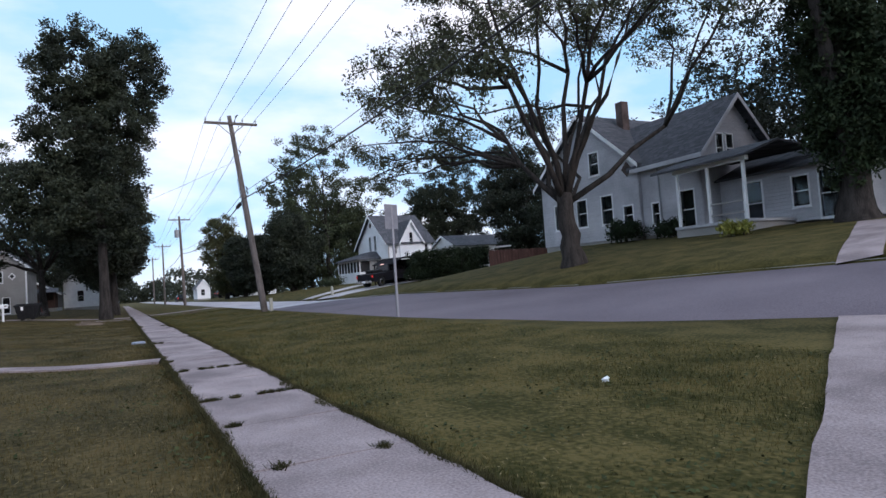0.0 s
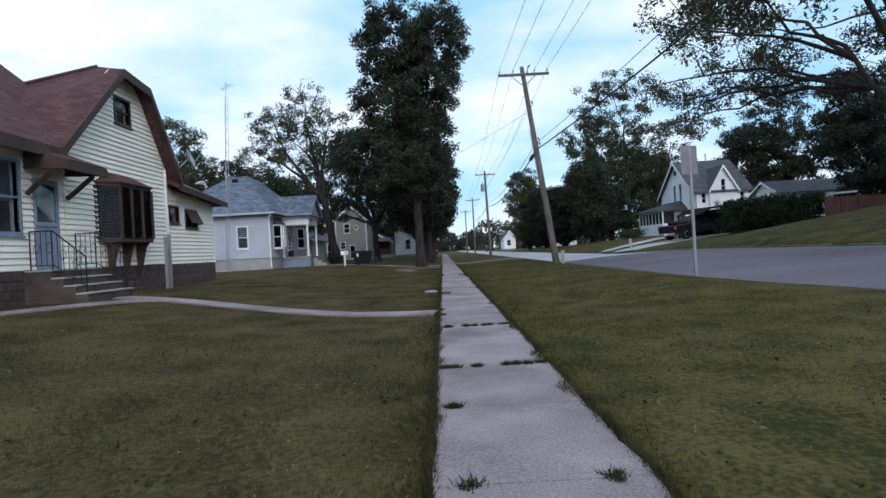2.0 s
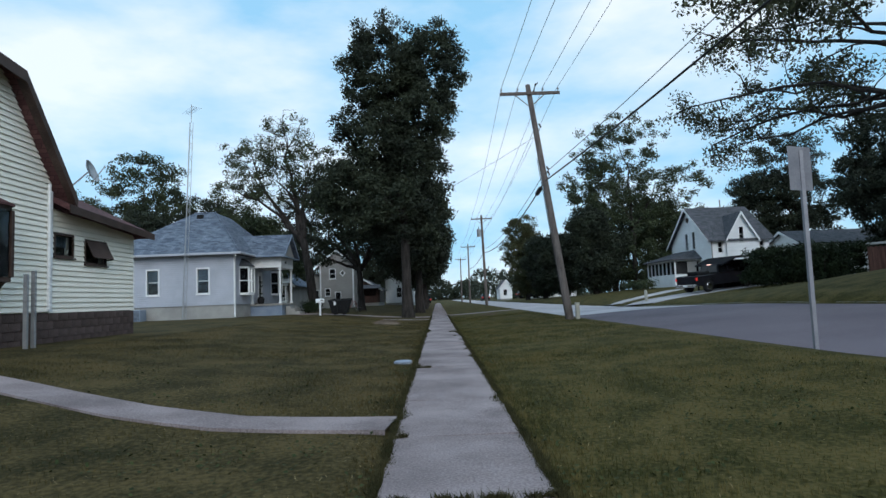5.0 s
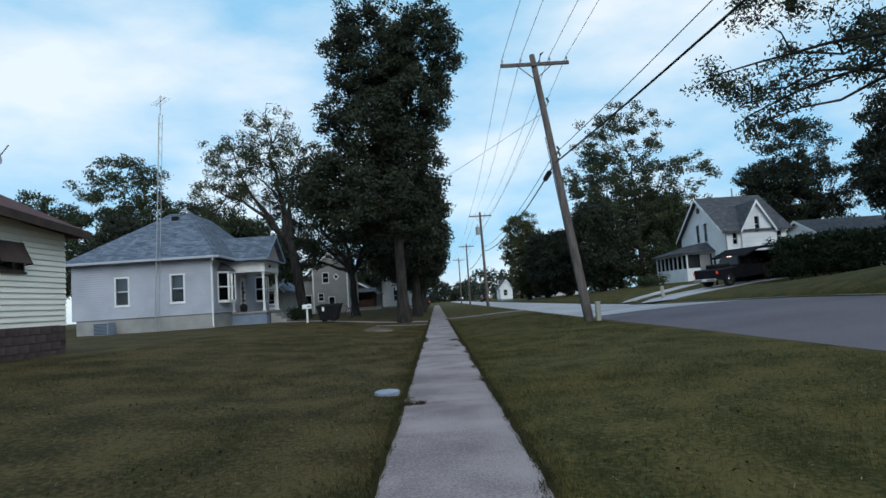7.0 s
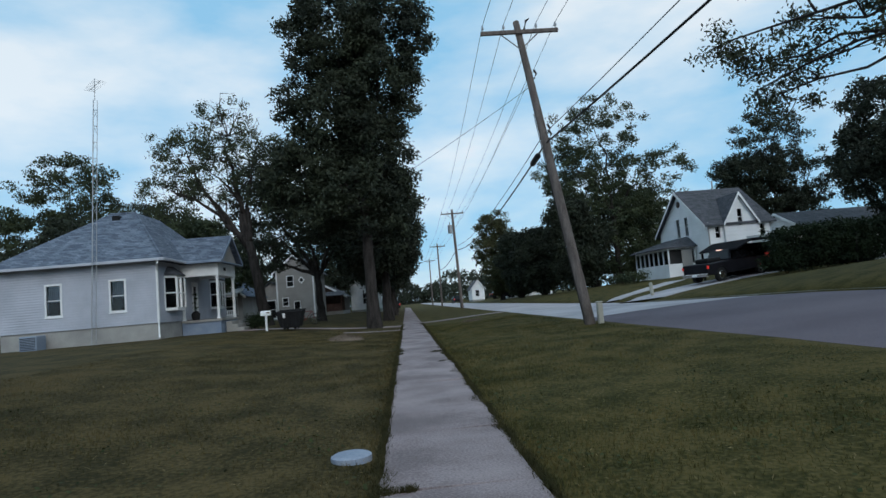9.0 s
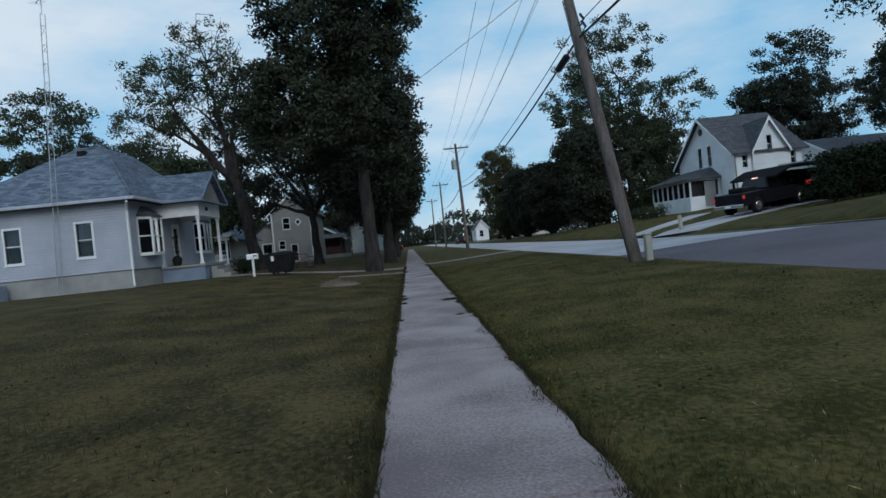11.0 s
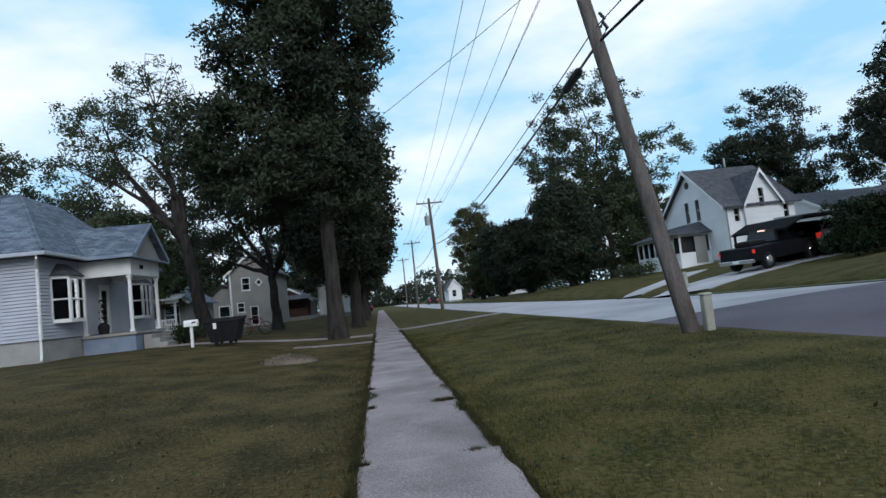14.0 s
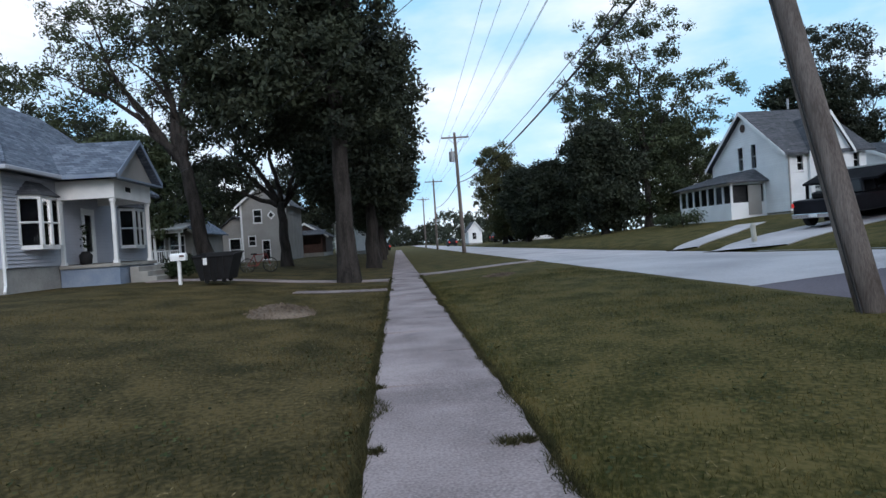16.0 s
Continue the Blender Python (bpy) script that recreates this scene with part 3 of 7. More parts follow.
# dark ivy-grown tree and undergrowth by the old house
tree("dense dark ivy-covered tree", (23.0, 11.4), (23.0, 11.4, 5.5), 0.6,
     [((23.0, 11.4, 6.4), (1.4, 1.5, 3.4)), ((23.0, 11.4, 10.8), (1.8, 1.9, 4.0)), ((22.9, 11.4, 15), (2.3, 2.3, 3.2)), ((23.4, 10.2, 7.0), (1.2, 1.3, 3.2))], 950, 66, 0.11, M_HEDGE, 0.55, limbs=30, group="")
for bx, by, h, w in [(28, 11.5, 15, 5), (33, 16.5, 16, 6), (30, 6, 15, 5), (37, 26, 19, 6.0), (38, 19.5, 15, 5)]:
    tree("tall dark tree beside the old house", (bx, by), (bx, by, h * 0.4), 0.4,
         [((bx, by, h * 0.8), (w * 0.8, w * 0.8, h * 0.2)), ((bx - 1.5, by + 1, h * 0.55), (w * 0.7, w * 0.7, h * 0.2)), ((bx + 1.5, by - 1, h * 0.5), (w * 0.6, w * 0.6, h * 0.2))],
         210, 44, 0.16, M_LEAF, 0.95, limbs=90, group="background trees")
# trees round the white house
for bx, by, h, w, mat in [(25.0, 83, 22.5, 9.0, M_LEAF_MID), (18.5, 77, 10, 3.6, M_LEAF), (17.5, 90, 9, 3.4, M_LEAF), (25, 92, 16, 6, M_LEAF), (17.0, 103, 10, 3.5, M_LEAF), (15.5, 112, 15, 4.2, M_LEAF_PALE), (20.0, 120, 8, 3.0, M_LEAF),
                         (47, 84, 20, 7.5, M_LEAF), (31, 90, 13, 5, M_LEAF_MID), (43, 84, 15, 5.5, M_LEAF), (56, 78, 17, 7, M_LEAF), (40, 58, 15, 5.5, M_LEAF), (44, 46, 15, 6, M_LEAF), (50, 36, 14, 6, M_LEAF), (36, 42, 10, 4.5, M_LEAF), (63, 62, 15, 6, M_LEAF)]:
    zb = land(bx, by)
    tree("leafy tree behind the white house", (bx, by), (bx, by, zb + h * 0.35), 0.35,
         [((bx - w * 0.15, by, zb + h * 0.8), (w * 0.7, w * 0.7, h * 0.2)), ((bx - w * 0.45, by, zb + h * 0.57), (w * 0.6, w * 0.6, h * 0.17)), ((bx + w * 0.5, by, zb + h * 0.55), (w * 0.62, w * 0.6, h * 0.19)), ((bx, by - 1, zb + h * 0.33), (w * 0.75, w * 0.6, h * 0.16)), ((bx, by, zb + h * 0.17), (w * 0.6, w * 0.6, h * 0.12))],
         400, 84, 0.17, mat, 0.9, limbs=130, group="background trees")


def far_wood():
    cs = []
    for k in range(900):
        y = rng.uniform(150, 330)
        side = rng.choice([-1, 1])
        x = 7 + side * rng.uniform(7 if side > 0 else 12, 60)
        cs.append((x, y, rng.uniform(1, 9 + 5 * noise.noise((x * 0.05, y * 0.02, 0)))))
    for k in range(220):
        x = rng.uniform(-4, 22)
        cs.append((x, rng.uniform(330, 350), rng.uniform(0, 9 + 3 * noise.noise((x * 0.2, 0, 0)))))
    v, f = leaf_cloud(np.array(cs), 2.8, 26, 0.7)
    return tagged(mesh_fast("far_woods", v, f, M_LEAF), "dark line of distant trees down the street", "woods", kind="stuff")


far_wood()


# ---- house walls ----
class Wall:
    """A wall in the plane through o, along u, facing n. profile: (u, top) points; holes: (u0, u1, z0, z1)."""

    def __init__(self, o, u, n, z0, profile, holes=(), thick=0.16):
        self.o, self.u, self.n = Vector(o), Vector(u), Vector(n)
        self.z0, self.profile, self.holes, self.thick = z0, profile, list(holes), thick

    def top(self, s):
        return lerp_table(s, self.profile)

    def at(self, s, z, d=0.0):
        p = self.o + self.u * s + self.n * d
        return Vector((p.x, p.y, z))

    def shell(self):
        m = Mesh()
        cuts = sorted(set([p[0] for p in self.profile] + [c for h in self.holes for c in h[:2]]))
        for a, b in zip(cuts, cuts[1:]):
            if b - a < 1e-4:
                continue
            mid = (a + b) / 2
            spans, low = [], self.z0
            for h in sorted((h for h in self.holes if h[0] < mid < h[1]), key=lambda h: h[2]):
                spans.append((low, h[2], h[2]))
                low = h[3]
            for lo, ta, tb in spans + [(low, self.top(a + 1e-6), self.top(b - 1e-6))]:
                if max(ta, tb) - lo < 1e-3:
                    continue
                m.prism([self.at(a, lo), self.at(b, lo), self.at(b, max(tb, lo)), self.at(a, max(ta, lo))], -self.n * self.thick)
        return m

    def courses(self, step, z_from=None):
        """Lap boards: list of (s0 low, s1 low, s0 high, s1 high, z low, z high)."""
        out = []
        z = self.z0 if z_from is None else z_from
        zmax = max(p[1] for p in self.profile)
        lo_s, hi_s = self.profile[0][0], self.profile[-1][0]

        def reach(zz):
            pts = np.linspace(lo_s, hi_s, 241)
            ok = [s for s in pts if self.top(s) >= zz - 1e-6]
            return (ok[0], ok[-1]) if len(ok) > 1 else None

        while z < zmax - 0.02:
            zt = min(z + step, zmax)
            a, b = reach(z), reach(zt)
            if a is None:
                break
            if b is None:
                mid = (a[0] + a[1]) / 2
                b = (mid - 0.02, mid + 0.02)
            cut = sorted((h[0], h[1]) for h in self.holes if h[2] < zt - 0.01 and h[3] > z + 0.01)
            s = a[0]
            runs = []
            for h0, h1 in cut:
                if h0 > s:
                    runs.append((s, h0))
                s = max(s, h1)
            if s < a[1]:
                runs.append((s, a[1]))
            for r0, r1 in runs:
                t0 = b[0] if r0 == a[0] else r0
                t1 = b[1] if r1 == a[1] else r1
                if r1 - r0 > 0.03 and t1 > t0:
                    out.append((r0, r1, t0, t1, z, zt))
            z = zt
        return out

    def board(self, m, c, out=0.042, lip=0.020):
        """One lap board: a sloping face that overhangs a shadow groove."""
        s0, s1, t0, t1, z, zt = c
        zl = z + min(lip, (zt - z) * 0.3)
        rows = [(s0, s1, zl + 0.012, 0.002), (s0, s1, zl, out), (t0, t1, zt, 0.012), (t0, t1, zt, 0.002)]
        v = []
        for a, b, zz, d in rows:
            v += [self.at(a, zz, d), self.at(b, zz, d)]
        m.add(v, [(0, 1, 3, 2), (2, 3, 5, 4), (4, 5, 7, 6), (0, 2, 4, 6), (1, 7, 5, 3)])


def window(wall, h, parent, frame_mat, trim=0.09, sash=True, curtain=True, split=1, label="", name="window", out=0.045):
    """A window in hole h: frame with trim, panes of glass, a sill, a curtain behind."""
    u0, u1, z0, z1 = h
    m = Mesh()

    def rect(a, b, c, d, p, q):
        m.prism([wall.at(a, c, p), wall.at(b, c, p), wall.at(b, d, p), wall.at(a, d, p)], wall.n * (q - p))

    rect(u0 - trim, u0, z0 - trim, z1 + trim, -0.08, out)
    rect(u1, u1 + trim, z0 - trim, z1 + trim, -0.08, out)
    rect(u0, u1, z1, z1 + trim, -0.08, out)
    rect(u0, u1, z0 - trim, z0, -0.08, out)
    for k in range(1, split):
        uu = u0 + (u1 - u0) * k / split
        rect(uu - 0.035, uu + 0.035, z0, z1, -0.08, out - 0.01)
    if sash:
        zm = (z0 + z1) / 2
        for k in range(split):
            a, b = u0 + (u1 - u0) * k / split, u0 + (u1 - u0) * (k + 1) / split
            rect(a, b, zm - 0.025, zm + 0.025, -0.06, 0.0)
    w = part(name, m, frame_mat, parent, label)
    rows = [(z0, (z0 + z1) / 2), ((z0 + z1) / 2, z1)] if sash else [(z0, z1)]
    for k in range(split):
        a, b = u0 + (u1 - u0) * k / split, u0 + (u1 - u0) * (k + 1) / split
        for i, (c, d) in enumerate(rows):
            g = Mesh()
            dd = -0.04 - 0.012 * i
            g.prism([wall.at(a, c, dd), wall.at(b, c, dd), wall.at(b, d, dd), wall.at(a, d, dd)], -wall.n * 0.006)
            part("pane", g, M_GLASS, w)
    s = Mesh()
    s.prism([wall.at(u0 - trim - 0.03, z0 - trim - 0.04, 0), wall.at(u1 + trim + 0.03, z0 - trim - 0.04, 0), wall.at(u1 + trim + 0.03, z0 - trim, 0), wall.at(u0 - trim - 0.03, z0 - trim, 0)], wall.n * (out + 0.04))
    part("sill", s, frame_mat, w)
    # added dark sheet hides the bright room and stands for its shade
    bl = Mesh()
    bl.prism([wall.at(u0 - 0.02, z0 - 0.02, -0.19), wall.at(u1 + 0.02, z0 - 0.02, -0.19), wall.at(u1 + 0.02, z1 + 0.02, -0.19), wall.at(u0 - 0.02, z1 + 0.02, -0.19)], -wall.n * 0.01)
    part("room_backing", bl, M_DARKIN, w, "dark sheet in place of the unlit room")
    if curtain:
        c = Mesh()
        top = z1
        bot = z0 + (z1 - z0) * 0.45
        n = 14
        pts = [(u0 + (u1 - u0) * i / n, -0.14 - 0.02 * (i % 2)) for i in range(n + 1)]
        for (a, p), (b, q) in zip(pts, pts[1:]):
            c.add([wall.at(a, bot, p), wall.at(b, bot, q), wall.at(b, top, q), wall.at(a, top, p)], [(0, 1, 2, 3)])
        part("curtain", c, M_CURTAIN, w, "pale curtain")
    return w


def slab_roof(m, a, b, c, d, thick=0.14):
    """A roof plane through four corners, given a thickness downwards."""
    m.prism([a, b, c, d], (0, 0, -thick))


def siding(wall, step, mat, parent, pieces=True, start=None):
    if pieces:
        for c in wall.courses(step, start):
            m = Mesh()
            wall.board(m, c)
            part("board", m, mat, parent)
    else:
        m = Mesh()
        for c in wall.courses(step, start):
            wall.board(m, c)
        tagged(part("siding", m, mat, parent), kind="stuff")


# ---- the cream house with the maroon roof ----
def cream_house():
    h = thing("cream_house", (-13.5, 17.0, 0.45), "cream-sided house with maroon shingle roof and a bay window", "house")
    X, base, g = -9.5, 1.2, 0.3
    # street gable wall: u runs along y from 14.6 to 20.3
    y0 = 14.35
    bay = (1.45, 3.85, 1.95, 3.40)
    attic = (2.62, 3.42, 5.33, 6.0)
    gable = Wall((X, y0, 0), (0, 1, 0), (1, 0, 0), base, [(0, 4.35), (2.1, 6.35), (2.75, 6.85), (3.9, 6.55), (5.6, 4.35)], [bay, attic])
    wall = part("wall", gable.shell(), M_CREAM, h, weld=True)
    siding(gable, 0.135, M_CREAM, wall)
    window(gable, attic, h, M_BROWN, 0.07, True, True, 1, "small brown attic window")
    # side walls of the main block and back
    sides = Mesh()
    sides.box(-17, X - 0.17, y0, y0 + 0.16, base, 4.4)
    sides.box(-17, X - 0.17, y0 + 5.44, y0 + 5.6, base, 4.4)
    sides.box(-17.16, -17, y0 - 4, 24, base, 4.4)
    sides.prism([(-17, y0, 4.4), (-17, y0 + 5.6, 4.4), (-17, y0 + 2.8, 7.0)], (-0.16, 0, 0))
    part("wall", sides, M_CREAM, h)
    # front room with door, set a little back to the south
    door = (1.62, 2.52, 1.22, 3.28)
    pair = (-0.35, 1.15, 2.05, 3.55)
    south = Wall((X - 0.02, y0 - 2.75, 0), (0, 1, 0), (1, 0, 0), base, [(-1.6, 4.0), (2.75, 4.0)], [door, pair])
    w2 = part("wall", south.shell(), M_CREAM, h, weld=True)
    siding(south, 0.135, M_CREAM, w2)
    window(south, pair, h, M_BLUEGREY, 0.08, True, True, 2, "blue-grey double window")
    s2 = Mesh()
    s2.box(-17, X - 0.2, y0 - 4.5, y0 - 4.34, base, 4.0)
    part("wall", s2, M_CREAM, h)
    # storm door
    d = Mesh()
    for a, b, c, e in ((door[0], door[1], 1.22, 1.34), (door[0], door[1], 3.16, 3.28), (door[0], door[0] + 0.1, 1.34, 3.16), (door[1] - 0.1, door[1], 1.34, 3.16), (door[0] + 0.1, door[1] - 0.1, 2.2, 2.3)):
        d.prism([south.at(a, c, 0), south.at(b, c, 0), south.at(b, e, 0), south.at(a, e, 0)], south.n * 0.05)
    dr = part("door", d, M_BLUEGREY, h, "grey storm door with glass")
    for c, e in ((2.3, 3.16),):
        q = Mesh()
        q.prism([south.at(door[0] + 0.1, c, 0.02), south.at(door[1] - 0.1, c, 0.02), south.at(door[1] - 0.1, e, 0.02), south.at(door[0] + 0.1, e, 0.02)], south.n * 0.006)
        part("pane", q, M_GLASS, dr)
    q = Mesh()
    q.prism([south.at(door[0] + 0.1, 1.34, 0.01), south.at(door[1] - 0.1, 1.34, 0.01), south.at(door[1] - 0.1, 2.2, 0.01), south.at(door[0] + 0.1, 2.2, 0.01)], south.n * 0.015)
    lower = part("door_panel", q, M_BLUEGREY, dr, "blue-grey lower door panel")
    hd = Mesh()
    hd.tube([south.at(door[0] + 0.06, 2.2, 0.05), south.at(door[0] + 0.06, 2.2, 0.1), south.at(door[0] + 0.16, 2.2, 0.1)], 0.012, 6)
    part("door_handle", hd, M_STEEL, dr)
    # rear wing, level with the gable wall
    win1, win2 = (0.28, 1.02, 2.62, 3.12), (1.62, 2.62, 2.5, 3.08)
    wing = Wall((X - 0.06, y0 + 5.6, 0), (0, 1, 0), (1, 0, 0), base - 0.05, [(0, 3.75), (4.3, 3.5)], [win1, win2])
    w3 = part("wall", wing.shell(), M_CREAM, h, weld=True)
    siding(wing, 0.135, M_CREAM, w3)
    window(wing, win1, h, M_BROWN, 0.05, False, True, 1, "small dark slider window")
    window(wing, win2, h, M_BROWN, 0.05, False, False, 1, "dark awning window propped open")
    aw = Mesh()
    aw.prism([wing.at(1.6, 3.07, 0.05), wing.at(2.64, 3.07, 0.05), wing.at(2.64, 2.62, 0.26), wing.at(1.6, 2.62, 0.26)], (0.012, 0, 0.01))
    aw.bar(wing.at(2.62, 2.6, 0.02), wing.at(2.64, 2.63, 0.26), 0.02)
    part("awning_sash", aw, M_BROWN, h, "open dark sash")
    nb = Mesh()
    nb.box(-17, X - 0.23, y0 + 9.74, y0 + 9.90, base - 0.05, 3.5)
    part("wall", nb, M_CREAM, h)
    # foundation of block courses
    f = Mesh()
    f.box(-17.1, X - 0.03, y0 - 4.45, y0 + 9.86, g - 0.3, base - 0.001)
    found = part("foundation", f, M_BLOCK, h, "dark block foundation")
    m = Mesh().box(0, 0.035, 0, 0.385, 0, 0.185)
    me = None
    for row in range(5):
        y = y0 - 4.4 + (0.2 if row % 2 else 0)
        while y < y0 + 9.5:
            if me is None:
                ob = part("block", m, M_BLOCK, found)
                me = ob.data
            else:
                ob = new("block", me)
                ob.parent = found
            ob.location = (X - 0.03 + 0.004 * math.sin(y * 17 + row), y, base - 0.2 - row * 0.2)
            y += 0.4
    # roofs
    r = Mesh()
    e, o = 0.42, 0.38
    ridge_y, rz = y0 + 3.2, 7.02
    zb = 6.5  # the ridge falls towards the hipped block behind
    slab_roof(r, (X + e, y0 - 0.55, 4.05), (X + e - 0.05, y0 + 2.45, 6.72), (-13.3, ridge_y, zb - 0.05), (-13.3, y0 - 0.55, 4.05))
    slab_roof(r, (X + e - 0.05, y0 + 2.45, 6.72), (X - 0.75, ridge_y, rz + 0.05), (-13.3, ridge_y, zb), (-13.3, ridge_y - 0.02, zb - 0.05))
    slab_roof(r, (X + e - 0.05, y0 + 4.05, 6.56), (X - 0.75, ridge_y, rz + 0.05), (-13.3, ridge_y, zb), (-13.3, y0 + 4.05, 6.05))
    slab_roof(r, (X + e, y0 + 6.05, 4.02), (X + e - 0.05, y0 + 4.05, 6.56), (-13.3, y0 + 4.05, 6.05), (-13.3, y0 + 6.05, 4.02))
    r.prism([(X + e - 0.05, y0 + 2.45, 6.73), (X + e - 0.05, y0 + 4.05, 6.57), (X - 0.75, ridge_y, rz + 0.06)], (0, 0, -0.14))
    r.tube([(X - 0.72, ridge_y, rz + 0.05), (-13.3, ridge_y, zb + 0.02)], 0.07, 6)
    part("roof", r, M_RED_ROOF, h, "maroon shingle roof with a clipped gable")
    r3 = Mesh()
    slab_roof(r3, (X + 0.45, y0 + 5.65, 3.82), (X + 0.45, y0 + 10.2, 3.55), (-13.2, y0 + 8.4, 5.85), (-13.2, y0 + 5.65, 5.95))
    slab_roof(r3, (X + 0.45, y0 + 10.2, 3.55), (-17.3, y0 + 10.2, 3.55), (-17.3, y0 + 8.4, 5.85), (-13.2, y0 + 8.4, 5.85))
    part("roof", r3, M_RED_ROOF, h, "maroon shingle roof of the rear wing")
    r4 = Mesh()
    pk = (-14.8, y0 + 1.15, 9.3)
    ca, cb, cc, cd = (X + 0.45, y0 - 4.9, 4.0), (X + 0.45, y0 - 0.5, 4.0), (-17.5, y0 + 5.5, 4.0), (-17.5, y0 - 4.9, 4.0)
    ce = (X - 0.3, y0 + 5.5, 4.0)
    ci = (X - 0.35, y0 + 0.1, 4.05)
    r4.add([ca, cb, ci, ce, cc, cd, pk], [(0, 1, 6), (1, 2, 6), (2, 3, 6), (3, 4, 6), (4, 5, 6), (5, 0, 6)])
    r4.box(-17.5, X + 0.45, y0 - 4.9, y0 - 0.5, 3.9, 3.998)
    part("roof", r4, M_RED_ROOF, h, "maroon hipped roof of the front block")
    # fascia boards along the rakes
    fa = Mesh()
    for a, b in (((y0 - 0.55, 4.05), (y0 + 2.45, 6.72)), ((y0 + 2.45, 6.73), (y0 + 4.05, 6.57)), ((y0 + 4.05, 6.56), (y0 + 6.05, 4.02))):
        fa.prism([(X + e - 0.02, a[0], a[1] + 0.01), (X + e - 0.02, b[0], b[1] + 0.01), (X + e - 0.02, b[0], b[1] - 0.24), (X + e - 0.02, a[0], a[1] - 0.24)], (0.035, 0, 0))
    fa.box(X + 0.44, X + 0.475, y0 - 4.9, y0 - 0.5, 3.72, 3.98)
    fa.prism([(X + 0.44, y0 + 5.66, 3.82), (X + 0.44, y0 + 10.21, 3.55), (X + 0.44, y0 + 10.21, 3.36), (X + 0.44, y0 + 5.66, 3.62)], (0.035, 0, 0))
    part("fascia", fa, M_BROWN, h, "dark brown fascia boards")
    part("soffit", Mesh().box(X - 0.02, X + 0.44, y0 - 4.9, y0 - 0.5, 3.86, 3.89), M_BROWN, h)
    for (ya, za), (yb, zb) in (((y0 - 0.55, 4.05), (y0 + 2.45, 6.72)), ((y0 + 4.05, 6.56), (y0 + 6.05, 4.02))):
        part("soffit", Mesh().prism([(X + 0.04, ya, za - 0.15), (X + e - 0.03, ya, za - 0.15), (X + e - 0.03, yb, zb - 0.15), (X + 0.04, yb, zb - 0.15)], (0, 0, -0.012)), M_BROWN, h)
    dp = Mesh()
    dp.tube([(X + 0.06, y0 + 5.5, 4.3), (X + 0.06, y0 + 5.5, 1.25)], 0.04, 8)
    part("downspout", dp, M_PAINT, h, "white downspout")
    # bay window box
    b = Mesh()
    yb0, yb1, xb = y0 + 1.35, y0 + 3.95, X + 0.48
    b.prism([(X, yb0, 1.86), (xb, yb0 + 0.4, 1.86), (xb, yb1 - 0.4, 1.86), (X, yb1, 1.86)], (0, 0, 0.1))
    head_ = Mesh().prism([(X, yb0, 3.36), (xb, yb0 + 0.4, 3.36), (xb, yb1 - 0.4, 3.36), (X, yb1, 3.36)], (0, 0, 0.09))
    posts = [(X, yb0), (xb, yb0 + 0.4), (xb, (yb0 + yb1) / 2 - 0.3), (xb, (yb0 + yb1) / 2 + 0.3), (xb, yb1 - 0.4), (X, yb1)]
    bw = part("bay_window", b, M_BROWN, h, "dark brown framed bay window")
    part("head_board", head_, M_BROWN, bw)
    for px, py in posts:
        part("mullion", Mesh().box(px - 0.035, px + 0.035, py - 0.045, py + 0.045, 1.962, 3.358), M_BROWN, bw)
    # added dark sheet: the unlit room behind the bay as flat colour
    part("room_backing", Mesh().box(X - 0.2, X - 0.17, yb0 - 0.05, yb1 + 0.05, 1.8, 3.5), M_DARKIN, bw, "dark sheet in place of the unlit room behind the bay")
    part("corner_trim", Mesh().box(X - 0.03, X + 0.05, y0 + 5.52, y0 + 5.66, 1.2, 4.15), M_PAINT, h, "white corner trim")
    for (ax, ay), (bx, by) in zip(posts, posts[1:]):
        q = Mesh()
        q.add([(ax, ay, 1.95), (bx, by, 1.95), (bx, by, 3.37), (ax, ay, 3.37)], [(0, 1, 2, 3)])
        part("pane", q, M_GLASS, bw)
        # black sheet added close behind each pane to keep the bay dark
        d_ = Vector((by - ay, ax - bx, 0)).normalized() * -0.05
        part("bay_backing", Mesh().add([(ax + d_.x, ay + d_.y, 1.97), (bx + d_.x, by + d_.y, 1.97), (bx + d_.x, by + d_.y, 3.35), (ax + d_.x, ay + d_.y, 3.35)], [(0, 1, 2, 3)]), M_CANVAS_AND_SHADE, bw, "black sheet in place of the shade behind the pane")
    br = Mesh()
    br.prism([(X, yb0 - 0.06, 3.45), (xb + 0.06, yb0 + 0.38, 3.45), (X, yb0 + 0.8, 3.78)], (0, 0, 0.04))
    br.prism([(xb + 0.06, yb0 + 0.38, 3.45), (xb + 0.06, yb1 - 0.38, 3.45), (X, yb1 - 0.8, 3.78), (X, yb0 + 0.8, 3.78)], (0, 0, 0.04))
    br.prism([(X, yb1 + 0.06, 3.45), (xb + 0.06, yb1 - 0.38, 3.45), (X, yb1 - 0.8, 3.78)], (0, 0, 0.04))
    part("bay_roof", br, M_RED_ROOF, bw, "small maroon bay roof")
    for yy in (yb0 + 0.5, (yb0 + yb1) / 2, yb1 - 0.5):
        k = Mesh()
        k.prism([(X + 0.01, yy - 0.05, 1.86), (X + 0.42, yy - 0.05, 1.86), (X + 0.3, yy - 0.05, 1.72), (X + 0.1, yy - 0.05, 0.95), (X + 0.01, yy - 0.05, 0.95)], (0, 0.1, 0))
        part("bracket", k, M_BROWN, bw)
    # door hood
    hd = Mesh()
    ya, yb = y0 - 1.35, y0 + 0.12
